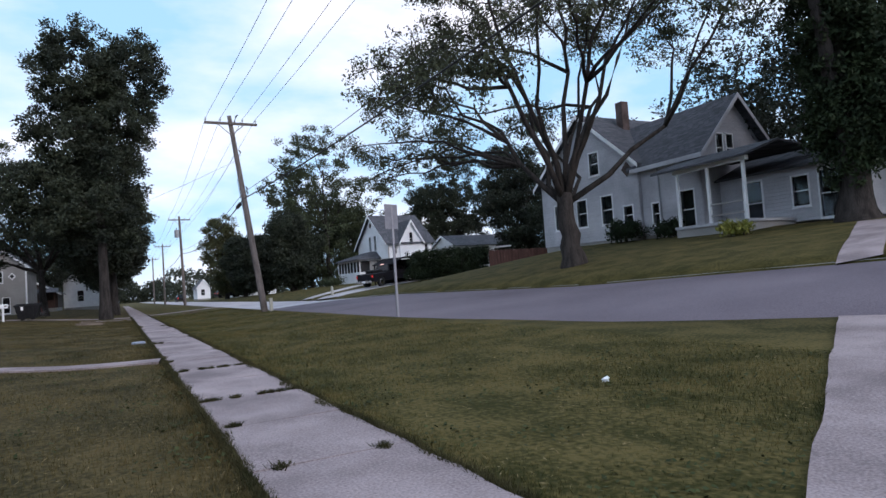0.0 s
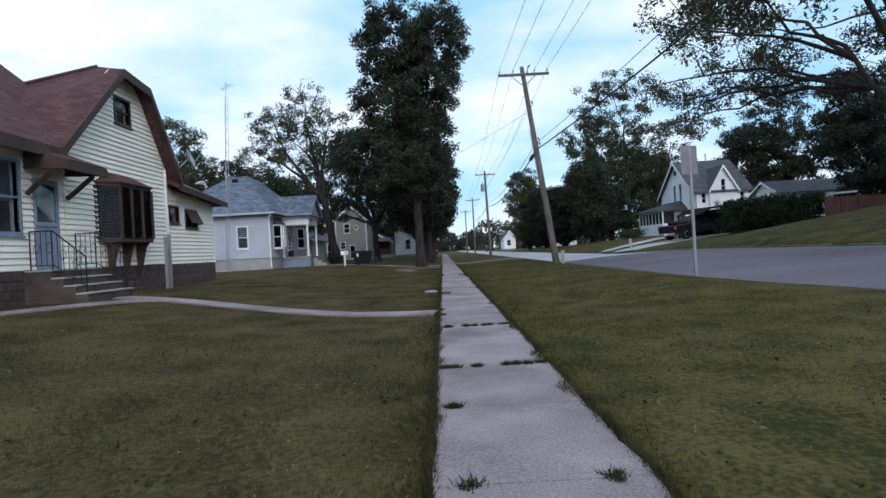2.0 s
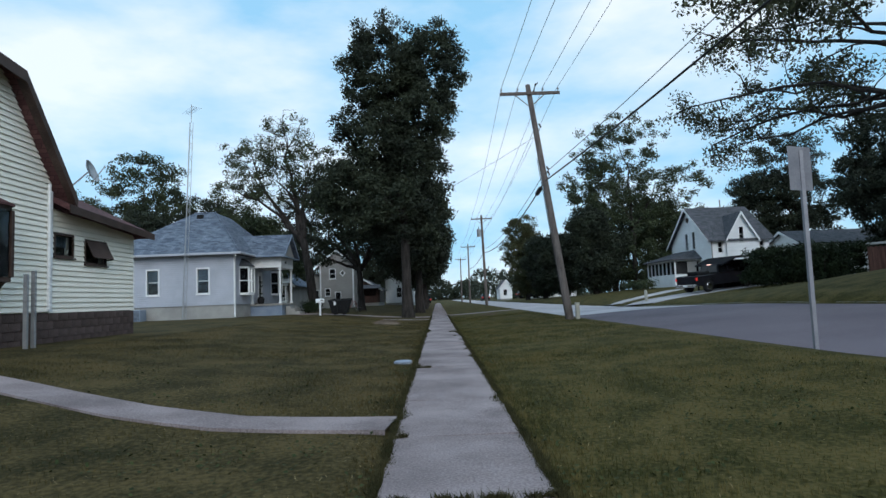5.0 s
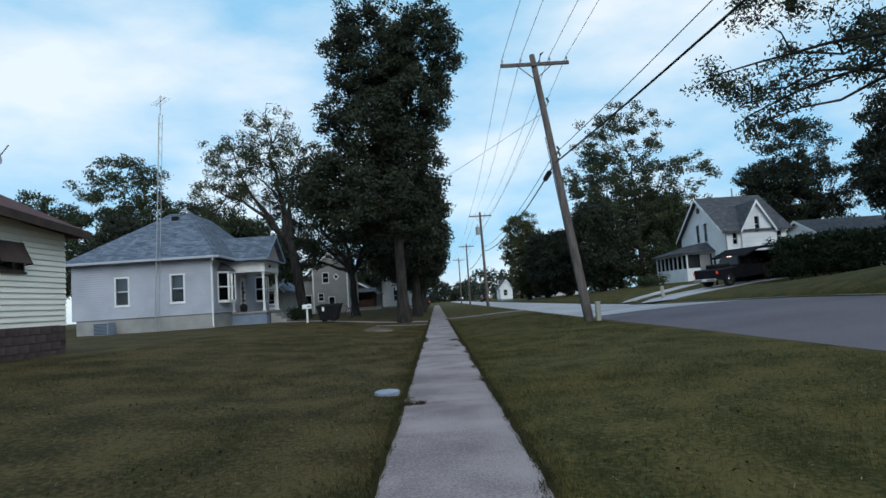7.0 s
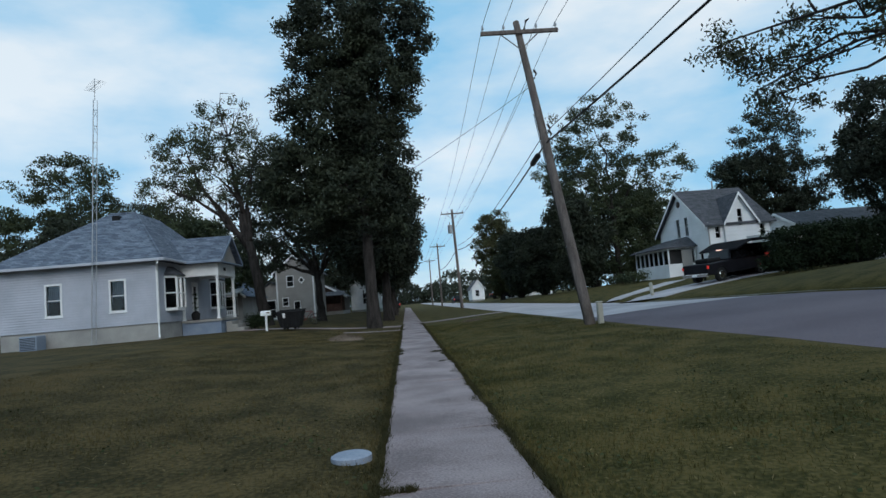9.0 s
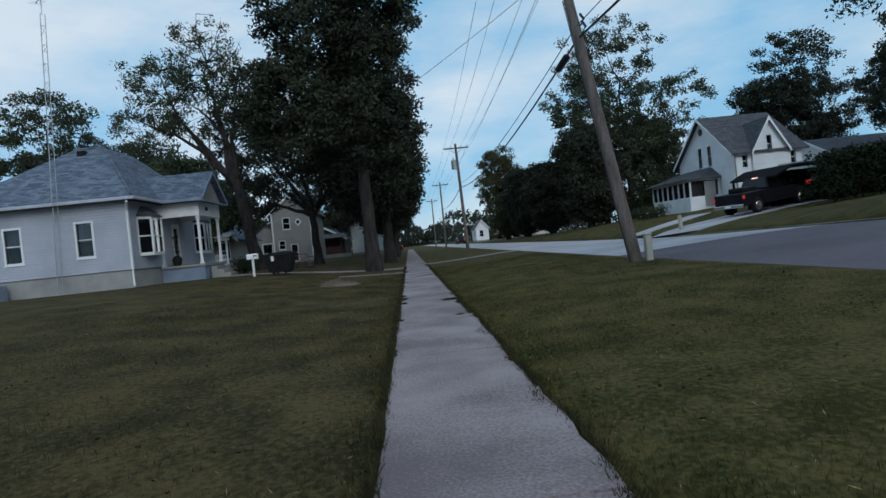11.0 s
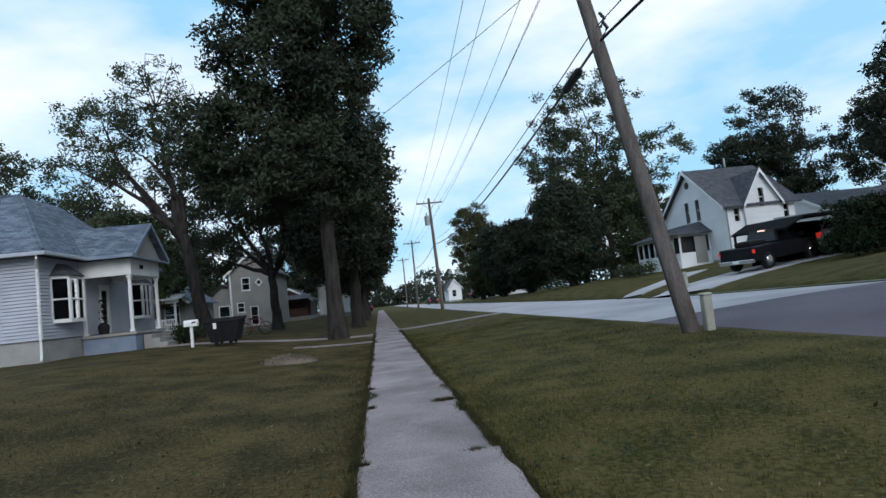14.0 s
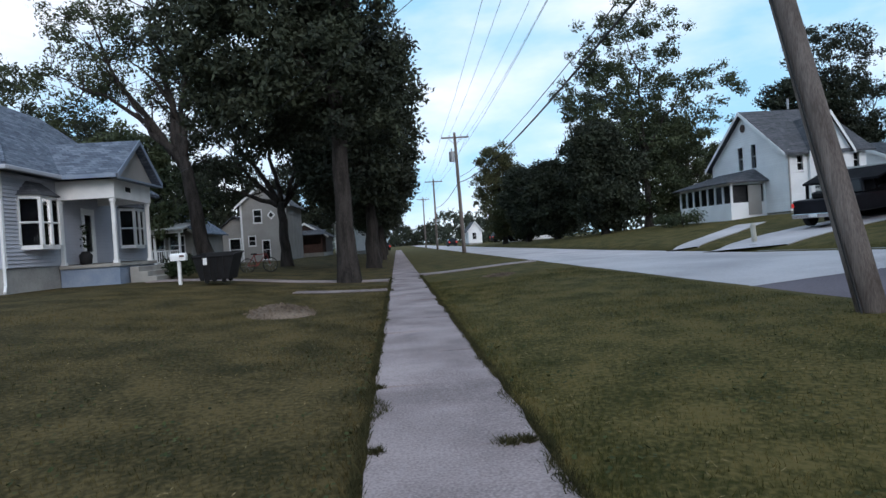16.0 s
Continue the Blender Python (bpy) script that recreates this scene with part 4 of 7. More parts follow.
    hd.prism([(X, ya, 3.95), (X + 1.0, ya - 0.05, 3.55), (X + 1.0, yb + 0.05, 3.55), (X, yb, 3.95)], (0, 0, 0.06))
    part("door_hood", hd, M_RED_ROOF, h, "small shingled hood over the door")
    hb = Mesh()
    hb.box(X + 0.96, X + 1.02, ya - 0.06, yb + 0.06, 3.38, 3.56)
    for yy in (ya, yb):
        hb.prism([(X, yy - 0.03, 3.93), (X + 1.0, yy - 0.03, 3.56), (X + 1.0, yy - 0.03, 3.40), (X, yy - 0.03, 3.45)], (0, 0.05, 0))
        hb.bar((X + 0.03, yy, 2.9), (X + 0.7, yy, 3.42), 0.09)
    part("hood_bracket", hb, M_BROWN, h)
    # steps, wing walls and railing
    st = Mesh()
    sy0, sy1 = y0 - 1.55, y0 + 0.35
    prof = [(X + 0.002, 0.2)]
    for k in range(4):
        prof += [(X + 1.37 - 0.26 * k, 0.2 if k == 0 else 0.62 + 0.18 * (k - 1)), (X + 1.37 - 0.26 * k, 0.62 + 0.18 * k)]
    prof += [(X + 0.002, 0.62 + 0.18 * 3)]
    st.prism([(x, sy0, z) for x, z in prof], (0, sy1 - sy0, 0))
    fs = part("front_steps", st, M_BLOCK, h, "dark block front steps")
    for k in range(4):
        x0 = X + 1.115 - 0.26 * k if k < 3 else X + 0.03
        part("tread", Mesh().box(x0, X + 1.40 - 0.26 * k, sy0 - 0.03, sy1 + 0.03, 0.622 + 0.18 * k, 0.665 + 0.18 * k), M_CONC, fs, "grey worn tread", bevel=0.01)
    for yy in (sy0 + 0.1, sy1 - 0.1):
        rl = Mesh()
        rl.tube([(X + 0.1, yy, 2.05), (X + 0.6, yy, 2.05), (X + 1.3, yy, 1.45)], 0.018, 6)
        rl.tube([(X + 0.1, yy, 1.3), (X + 0.6, yy, 1.3), (X + 1.3, yy, 0.8)], 0.012, 6)
        rail = part("railing", rl, M_IRON, h, "black wrought-iron railing")
        for k in range(11):
            x = X + 0.1 + 1.2 * k / 10
            q = max(0.0, (x - X - 0.6) / 0.7)
            zt, zl = 2.05 - 0.6 * q, 1.3 - 0.5 * q
            part("baluster", Mesh().tube([(x, yy, zl - (0.2 if k in (0, 4, 10) else 0)), (x, yy, zt)], 0.008 if k not in (0, 4, 10) else 0.016, 5), M_IRON, rail)
        for k in range(4):
            x = X + 0.25 + 0.28 * k
            zc = 1.68 - 0.55 * max(0.0, (x - X - 0.6) / 0.7)
            part("scroll", Mesh().tube([(x + 0.07 * math.cos(q), yy, zc + 0.11 * math.sin(q)) for q in [i * math.pi / 6 for i in range(13)]], 0.007, 4), M_IRON, rail)
    # basement window between the brackets
    cw = Mesh()
    cw.box(X - 0.02, X + 0.03, yb0 + 0.95, yb0 + 1.45, 0.62, 1.12)
    part("basement_hatch", cw, M_BROWN, h, "brown basement hatch")
    # dish on the gable corner
    ds = Mesh()
    c = Vector((X + 0.55, y0 + 6.3, 4.75))
    rings = [(0.0, 0.0), (0.12, 0.02), (0.22, 0.05), (0.30, 0.10)]
    axis = Vector((0.93, 0.12, 0.34)).normalized()
    a = axis.cross(Vector((0, 0, 1))).normalized()
    b2 = axis.cross(a)
    vs, fs = [], []
    for r_, d_ in rings:
        for k in range(12):
            q = 2 * math.pi * k / 12
            vs.append(c + (a * math.cos(q) + b2 * math.sin(q)) * r_ + axis * d_)
    for i in range(3):
        for k in range(12):
            fs.append((i * 12 + k, i * 12 + (k + 1) % 12, (i + 1) * 12 + (k + 1) % 12, (i + 1) * 12 + k))
    ds.add(vs, fs)
    ds.tube([c - axis * 0.02, c + Vector((-0.35, -0.1, -0.35))], 0.02, 6)
    ds.tube([c + b2 * 0.28, c + axis * 0.42], 0.012, 6)
    part("satellite_dish", ds, M_STEEL, h, "grey satellite dish on the eave")
    return h


cream_house()


# ---- the white house with the blue-grey hipped roof ----
def white_house():
    h = thing("white_house", (-15.5, 48.5, 0.47), "white-sided cottage with blue-grey hipped roof and a small porch", "house")
    X, Y, base, eave = -12.42, 42.8, 1.28, 4.45
    wl, wr = (2.3, 2.95, 2.05, 3.5), (5.35, 6.0, 2.05, 3.5)
    south = Wall((-20.0, Y, 0), (1, 0, 0), (0, -1, 0), base, [(0, eave), (7.58, eave)], [wl, wr])
    w = part("wall", south.shell(), M_WHITE, h, weld=True)
    siding(south, 0.125, M_WHITE, w)
    for q in (wl, wr):
        window(south, q, h, M_PAINT, 0.09, True, True, 1, "white double-hung window")
    bay1, door, bay2 = (0.95, 2.65, 2.0, 3.55), (4.95, 5.8, 1.3, 3.35), (8.3, 9.9, 2.0, 3.55)
    east = Wall((X, Y, 0), (0, 1, 0), (1, 0, 0), base, [(0, eave), (11.5, eave)], [bay1, door, bay2])
    w = part("wall", east.shell(), M_WHITE, h, weld=True)
    siding(east, 0.125, M_WHITE, w)
    m = Mesh()
    m.box(-20.0, X - 0.17, Y + 11.34, Y + 11.5, base, eave)
    m.box(-20.16, -20.0, Y, Y + 11.5, base, eave)
    part("wall", m, M_WHITE, h)
    for xx, yy in ((X - 0.03, Y - 0.03), ):
        c = Mesh().box(xx - 0.02, xx + 0.075, yy - 0.015, yy + 0.09, base, eave - 0.06)
        part("corner_post", c, M_PAINT, h, "white corner trim")
    f = Mesh().box(-19.95, X - 0.04, Y + 0.04, Y + 11.45, 0.1, base)
    part("foundation", f, M_FOUND, h, "pale rendered foundation", bevel=0.01)
    # bays
    for b in (bay1, bay2):
        y0, y1, xo = Y + b[0] - 0.1, Y + b[1] + 0.1, X + 0.5
        m = Mesh()
        outline = [(X, y0), (xo, y0 + 0.4), (xo, y1 - 0.4), (X, y1)]
        m.prism([(x, y, 1.86) for x, y in outline], (0, 0, 0.14))
        posts = [(X, y0), (xo, y0 + 0.4), (xo, (y0 + y1) / 2), (xo, y1 - 0.4), (X, y1)]
        head_ = Mesh().prism([(x, y, 3.53) for x, y in outline], (0, 0, 0.12))
        bw = part("bay_window", m, M_PAINT, h, "white bay window")
        part("head_board", head_, M_PAINT, bw)
        for px, py in posts:
            part("mullion", Mesh().box(px - 0.05, px + 0.05, py - 0.06, py + 0.06, 2.002, 3.528), M_PAINT, bw)
        # sheet added behind the bay, its colour standing for a dark room
        part("room_backing", Mesh().box(X - 0.2, X - 0.17, y0 - 0.05, y1 + 0.05, 1.9, 3.7), M_DARKIN, bw, "dark sheet in place of the unlit room behind the bay")
        for (ax, ay), (bx, by) in zip(posts, posts[1:]):
            part("pane", Mesh().add([(ax, ay, 2.0), (bx, by, 2.0), (bx, by, 3.54), (ax, ay, 3.54)], [(0, 1, 2, 3)]), M_GLASS, bw)
            # added black sheets stand for the shade inside these bays
            d_ = Vector((by - ay, ax - bx, 0)).normalized() * -0.05
            part("bay_backing", Mesh().add([(ax + d_.x, ay + d_.y, 2.01), (bx + d_.x, by + d_.y, 2.01), (bx + d_.x, by + d_.y, 3.52), (ax + d_.x, ay + d_.y, 3.52)], [(0, 1, 2, 3)]), M_CANVAS_AND_SHADE, bw, "black sheet in place of the shade behind the pane")
            part("meeting_rail", Mesh().bar((ax + 0.01, ay, 2.75), (bx + 0.01, by, 2.75), 0.05), M_PAINT, bw)
        r = Mesh()
        r.prism([(X, y0 - 0.08, 3.65), (xo + 0.08, y0 + 0.36, 3.65), (X + 0.05, y0 + 0.5, 4.12)], (-0.02, 0, 0.04))
        r.prism([(xo + 0.08, y0 + 0.36, 3.65), (xo + 0.08, y1 - 0.36, 3.65), (X + 0.05, y1 - 0.5, 4.12), (X + 0.05, y0 + 0.5, 4.12)], (-0.02, 0, 0.04))
        r.prism([(X, y1 + 0.08, 3.65), (xo + 0.08, y1 - 0.36, 3.65), (X + 0.05, y1 - 0.5, 4.12)], (-0.02, 0, 0.04))
        part("bay_roof", r, M_DARK_ROOF, bw, "dark bell-shaped bay roof")
    # door
    d = Mesh()
    for a, b, c, e in ((4.85, 4.95, 1.28, 3.45), (5.8, 5.9, 1.28, 3.45), (4.95, 5.8, 3.35, 3.45), (4.95, 5.1, 1.3, 3.35), (5.65, 5.8, 1.3, 3.35), (5.1, 5.65, 1.3, 1.75), (5.1, 5.65, 3.2, 3.35)):
        d.prism([east.at(a, c, -0.02), east.at(b, c, -0.02), east.at(b, e, -0.02), east.at(a, e, -0.02)], east.n * 0.06)
    dr = part("front_door", d, M_PAINT, h, "white storm door with a dark glass panel")
    g = Mesh()
    g.prism([east.at(5.1, 1.75, 0), east.at(5.65, 1.75, 0), east.at(5.65, 3.2, 0), east.at(5.1, 3.2, 0)], east.n * 0.006)
    part("pane", g, M_GLASS, dr)
    # roof
    r = Mesh()
    xe, xw, ys, yn, ze = X + 0.45, -20.5, Y - 0.45, Y + 11.95, eave + 0.02
    a, b = (-15.0, 46.9, 7.55), (-15.0, 50.2, 7.55)
    c = (-16.4, 46.9, 7.55)
    r.add([(xw, ys, ze), (xe, ys, ze), a, c], [(0, 1, 2, 3)])
    r.add([(xe, ys, ze), (xe, yn, ze), b, a], [(0, 1, 2, 3)])
    r.add([(xw, ys, ze), c, (-16.4, 50.2, 7.55), (xw, yn, ze)], [(0, 1, 2, 3)])
    r.add([(xw, yn, ze), (-16.4, 50.2, 7.55), b, (xe, yn, ze)], [(0, 1, 2, 3)])
    r.add([a, b, (-16.4, 50.2, 7.55), c], [(0, 1, 2, 3)])
    r.box(xw, xe, ys, yn, ze - 0.14, ze - 0.003)
    part("roof", r, M_BLUE_ROOF, h, "blue-grey shingle hipped roof")
    rc = Mesh()
    rc.tube([(xe, ys, ze + 0.03), (a[0], a[1], a[2] + 0.02)], 0.07, 6)
    rc.tube([a, c], 0.07, 6)
    part("ridge_cap", rc, M_BLUE_ROOF, h)
    v = Mesh().box(-16.0, -15.6, 46.2, 46.6, 7.0, 7.35)
    part("roof_vent", v, M_BLACKPLASTIC, h, "dark roof vent", bevel=0.03)
    gt = Mesh()
    gt.box(xw, xe + 0.12, ys - 0.13, ys - 0.003, ze - 0.16, ze - 0.02)
    gt.box(xe + 0.003, xe + 0.13, ys - 0.003, 45.6, ze - 0.16, ze - 0.02)
    part("gutter", gt, M_WHITE, h, "grey-white gutter", bevel=0.02)
    ds = Mesh()
    ds.tube([(xe - 0.2, ys - 0.06, ze - 0.15), (xe - 0.2, ys - 0.06, ze - 0.25), (X + 0.02, Y - 0.07, ze - 0.6), (X + 0.02, Y - 0.07, 0.75), (X + 0.12, Y - 0.3, 0.55)], 0.045, 8)
    part("downspout", ds, M_PAINT, h, "white downspout at the corner")
    # porch
    px, py0, py1 = -10.35, 45.95, 49.25
    pb = Mesh().box(X + 0.003, px, py0, py1, 0.2, 1.12)
    part("porch_base", pb, M_BLUEGREY, h, "blue-grey painted porch base")
    fl = Mesh().box(X + 0.003, px + 0.08, py0 - 0.08, py1 + 0.08, 1.122, 1.25)
    part("porch_floor", fl, M_CONC, h, bevel=0.01)
    st = Mesh()
    prof = [(px + 0.085, 0.2), (px + 1.04, 0.2), (px + 1.04, 0.66), (px + 0.72, 0.66), (px + 0.72, 0.86), (px + 0.4, 0.86), (px + 0.4, 1.06), (px + 0.085, 1.06)]
    st.prism([(x, 46.6, z) for x, z in prof], (0, 2.3, 0))
    part("porch_steps", st, M_CONC, h, "grey concrete steps", bevel=0.015)
    for x, y in ((px - 0.12, py0 + 0.1), (px - 0.12, py1 - 0.1), (X + 0.1, py0 + 0.1)):
        p = Mesh()
        p.box(x - 0.06, x + 0.06, y - 0.06, y + 0.06, 1.253, 3.62)
        p.box(x - 0.09, x + 0.09, y - 0.09, y + 0.09, 1.254, 1.36)
        p.box(x - 0.09, x + 0.09, y - 0.09, y + 0.09, 3.5, 3.619)
        part("porch_post", p, M_PAINT, h, "white square porch post")
    bm_ = Mesh()
    bm_.box(X + 0.03, px, py0 - 0.02, py0 + 0.2, 3.622, 4.3)
    bm_.box(px - 0.22, px, py0 + 0.2, py1 + 0.02, 3.622, 4.3)
    bm_.box(X + 0.03, px - 0.22, py1 - 0.2, py1 + 0.02, 3.622, 4.3)
    part("porch_beam", bm_, M_PAINT, h)
    ceil = Mesh().box(X + 0.03, px - 0.22, py0 + 0.2, py1 - 0.2, 4.2, 4.25)
    part("porch_ceiling", ceil, M_PAINT, h)
    pr = Mesh()
    ym, zr = (py0 + py1) / 2, 5.95
    slab_roof(pr, (px + 0.35, py0 - 0.45, 4.45), (px + 0.35, ym, zr), (-14.6, ym, zr), (-14.2, py0 - 0.45, 4.45), 0.1)
    slab_roof(pr, (px + 0.35, ym, zr), (px + 0.35, py1 + 0.45, 4.45), (-14.2, py1 + 0.45, 4.45), (-14.6, ym, zr), 0.1)
    part("porch_roof", pr, M_BLUE_ROOF, h, "blue-grey shingle porch gable")
    gb = Mesh()
    gb.prism([(px + 0.1, py0 - 0.1, 4.35), (px + 0.1, py1 + 0.1, 4.35), (px + 0.1, ym, 5.72)], (-0.05, 0, 0))
    part("porch_gable", gb, M_GREYSIDE, h, "grey shingled gable panel")
    gt = Mesh()
    for s, ya in ((1, py0 - 0.47), (-1, py1 + 0.47)):
        gt.prism([(px + 0.355, ya, 4.46), (px + 0.355, ym, zr + 0.01), (px + 0.355, ym, zr - 0.16), (px + 0.355, ya + s * 0.05, 4.28)], (0.03, 0, 0))
    gt.box(px + 0.1, px + 0.38, py0 - 0.42, py1 + 0.42, 4.27, 4.34)
    gt.box(X + 0.5, px + 0.34, py0 - 0.58, py0 - 0.45, 4.30, 4.44)
    part("porch_trim", gt, M_BLUEGREY, h, "blue-grey gable trim")
    pl = Mesh().box(px + 0.003, px + 0.02, 46.9, 47.3, 3.9, 4.08)
    part("number_plate", pl, M_BLACKPLASTIC, h, "small dark plaque")
    return h


white_house()
# potted plant hung beside the porch door
pp = thing("hanging_planter", (-12.1, 47.1, 1.3), "dark hanging planter with trailing stems beside the door", "planter")
m = Mesh()
m.tube([(-12.05, 47.1, 1.26), (-12.05, 47.1, 1.3), (-12.05, 47.1, 1.6), (-12.05, 47.1, 1.75)], [0.16, 0.2, 0.24, 0.12], 10)
part("pot", m, M_BLACKPLASTIC, pp, smooth=True)
v, f = leaf_cloud([(-12.05, 47.1, 1.95 + 0.25 * k) for k in range(4)], 0.17, 30, 0.06)
mesh_fast("stems", v, f, M_HEDGE, pp)

# television mast beside the house
ant = thing("antenna_mast", (-15.4, 42.25, 0.5), "tall galvanised lattice antenna mast with aerial", "antenna mast")
m = Mesh()
mx, my, lean = -15.2, 42.05, 0.55
legs = [(-0.11, 0.0), (0.11, 0.0), (0.0, -0.19)]
H_ = 12.4


def mast_at(dx, dy, z):
    return (mx + dx + lean * (z - 0.5) / H_, my + dy, z)


for dx, dy in legs:
    part("mast_leg", Mesh().tube([mast_at(dx, dy, 0.45), mast_at(dx * 0.9, dy * 0.9, H_)], 0.016, 6), M_STEEL, ant)
m = Mesh()
k = 0
z = 0.7
while z < H_ - 0.3:
    for (a, b), (c, d) in zip(legs, legs[1:] + legs[:1]):
        m.tube([mast_at(a, b, z), mast_at(c, d, z + 0.4 * (k % 2))], 0.007, 4)
    z += 0.4
    k += 1
tagged(part("mast_braces", m, M_STEEL, ant), kind="stuff")
m = Mesh()
top = Vector(mast_at(0, -0.05, H_))
m.tube([top, top + Vector((0.03, 0, 1.1))], 0.02, 6)
m.tube([top + Vector((-0.5, 0.55, 0.7)), top + Vector((0.55, -0.55, 0.75))], 0.012, 6)
for k in range(9):
    c = top + Vector((-0.5 + 1.05 * k / 8, 0.55 - 1.1 * k / 8, 0.7 + 0.05 * k / 8))
    m.tube([c + Vector((-0.2, -0.18 - 0.01 * k, 0)), c + Vector((0.2, 0.18 + 0.01 * k, 0))], 0.006, 4)
part("aerial", m, M_STEEL, ant, "thin metal television aerial")

ac = thing("air_conditioner", (-18.0, 42.1, 0.47), "grey outdoor air-conditioning unit against the foundation", "air conditioner")
part("housing", Mesh().box(-18.45, -17.65, 41.75, 42.55, 0.42, 1.15), M_BLUEGREY, ac, bevel=0.03)
for k in range(8):
    part("slat", Mesh().box(-18.4, -17.7, 41.735, 41.748, 0.52 + 0.075 * k, 0.55 + 0.075 * k), M_IRON, ac)


# ---- far-side white house with two gables ----
def gable_house(name, at, label, x0, x1, y0, y1, base, eave, ridge, wall_mat, roof_mat, street_windows, side_windows, axis="x", step=0.16):
    """A house whose street gable faces west (ridge along x) or whose ridge runs along y. Windows: (u0, u1, z0, z1)."""
    h = thing(name, at, label, "house")
    ym = (y0 + y1) / 2
    xm = (x0 + x1) / 2
    wp = [(0, eave), (ym - y0, ridge - 0.1), (y1 - y0, eave)] if axis == "x" else [(0, eave), (y1 - y0, eave)]
    sp = [(0, eave), (x1 - x0, eave)] if axis == "x" else [(0, eave), (xm - x0, ridge - 0.1), (x1 - x0, eave)]
    west = Wall((x0, y0, 0), (0, 1, 0), (-1, 0, 0), base, wp, street_windows)
    south = Wall((x0 + 0.002, y0, 0), (1, 0, 0), (0, -1, 0), base, sp, side_windows)
    east = Wall((x1, y0, 0), (0, 1, 0), (1, 0, 0), base, wp)
    north = Wall((x0, y1, 0), (1, 0, 0), (0, 1, 0), base, sp)
    for w in (west, south, east, north):
        wo = part("wall", w.shell(), wall_mat, h, weld=True)
        if w in (west, south):
            siding(w, step, wall_mat, wo, pieces=False)
    for q in street_windows:
        window(west, q, h, M_PAINT, 0.08, True, False)
    for q in side_windows:
        window(south, q, h, M_PAINT, 0.08, True, False)
    part("foundation", Mesh().box(x0 + 0.04, x1 - 0.04, y0 + 0.04, y1 - 0.04, base - 1.2, base - 0.002), M_FOUND, h)
    r = Mesh()
    o = 0.4
    k = (ridge - eave) / ((ym - y0) if axis == "x" else (xm - x0))
    if axis == "x":
        slab_roof(r, (x0 - o, y0 - o, eave - k * o + 0.1), (x1 + o, y0 - o, eave - k * o + 0.1), (x1 + o, ym, ridge + 0.1), (x0 - o, ym, ridge + 0.1), 0.12)
        slab_roof(r, (x0 - o, y1 + o, eave - k * o + 0.1), (x1 + o, y1 + o, eave - k * o + 0.1), (x1 + o, ym, ridge + 0.1), (x0 - o, ym, ridge + 0.1), 0.12)
    else:
        slab_roof(r, (x0 - o, y0 - o, eave - k * o + 0.1), (x0 - o, y1 + o, eave - k * o + 0.1), (xm, y1 + o, ridge + 0.1), (xm, y0 - o, ridge + 0.1), 0.12)
        slab_roof(r, (x1 + o, y0 - o, eave - k * o + 0.1), (x1 + o, y1 + o, eave - k * o + 0.1), (xm, y1 + o, ridge + 0.1), (xm, y0 - o, ridge + 0.1), 0.12)
    part("roof", r, roof_mat, h)
    t = Mesh()
    if axis == "x":
        for ya in (y0 - o, y1 + o):
            t.prism([(x0 - o - 0.03, ya, eave - k * o + 0.1), (x0 - o - 0.03, ym, ridge + 0.1), (x0 - o - 0.03, ym, ridge - 0.15), (x0 - o - 0.03, ya, eave - k * o - 0.12)], (0.028, 0, 0))
    else:
        for xa in (x0 - o, x1 + o):
            t.prism([(xa, y0 - o - 0.03, eave - k * o + 0.1), (xm, y0 - o - 0.03, ridge + 0.1), (xm, y0 - o - 0.03, ridge - 0.15), (xa, y0 - o - 0.03, eave - k * o - 0.12)], (0, 0.028, 0))
    part("rake_board", t, M_PAINT, h, "white rake boards")
    return h, west, south


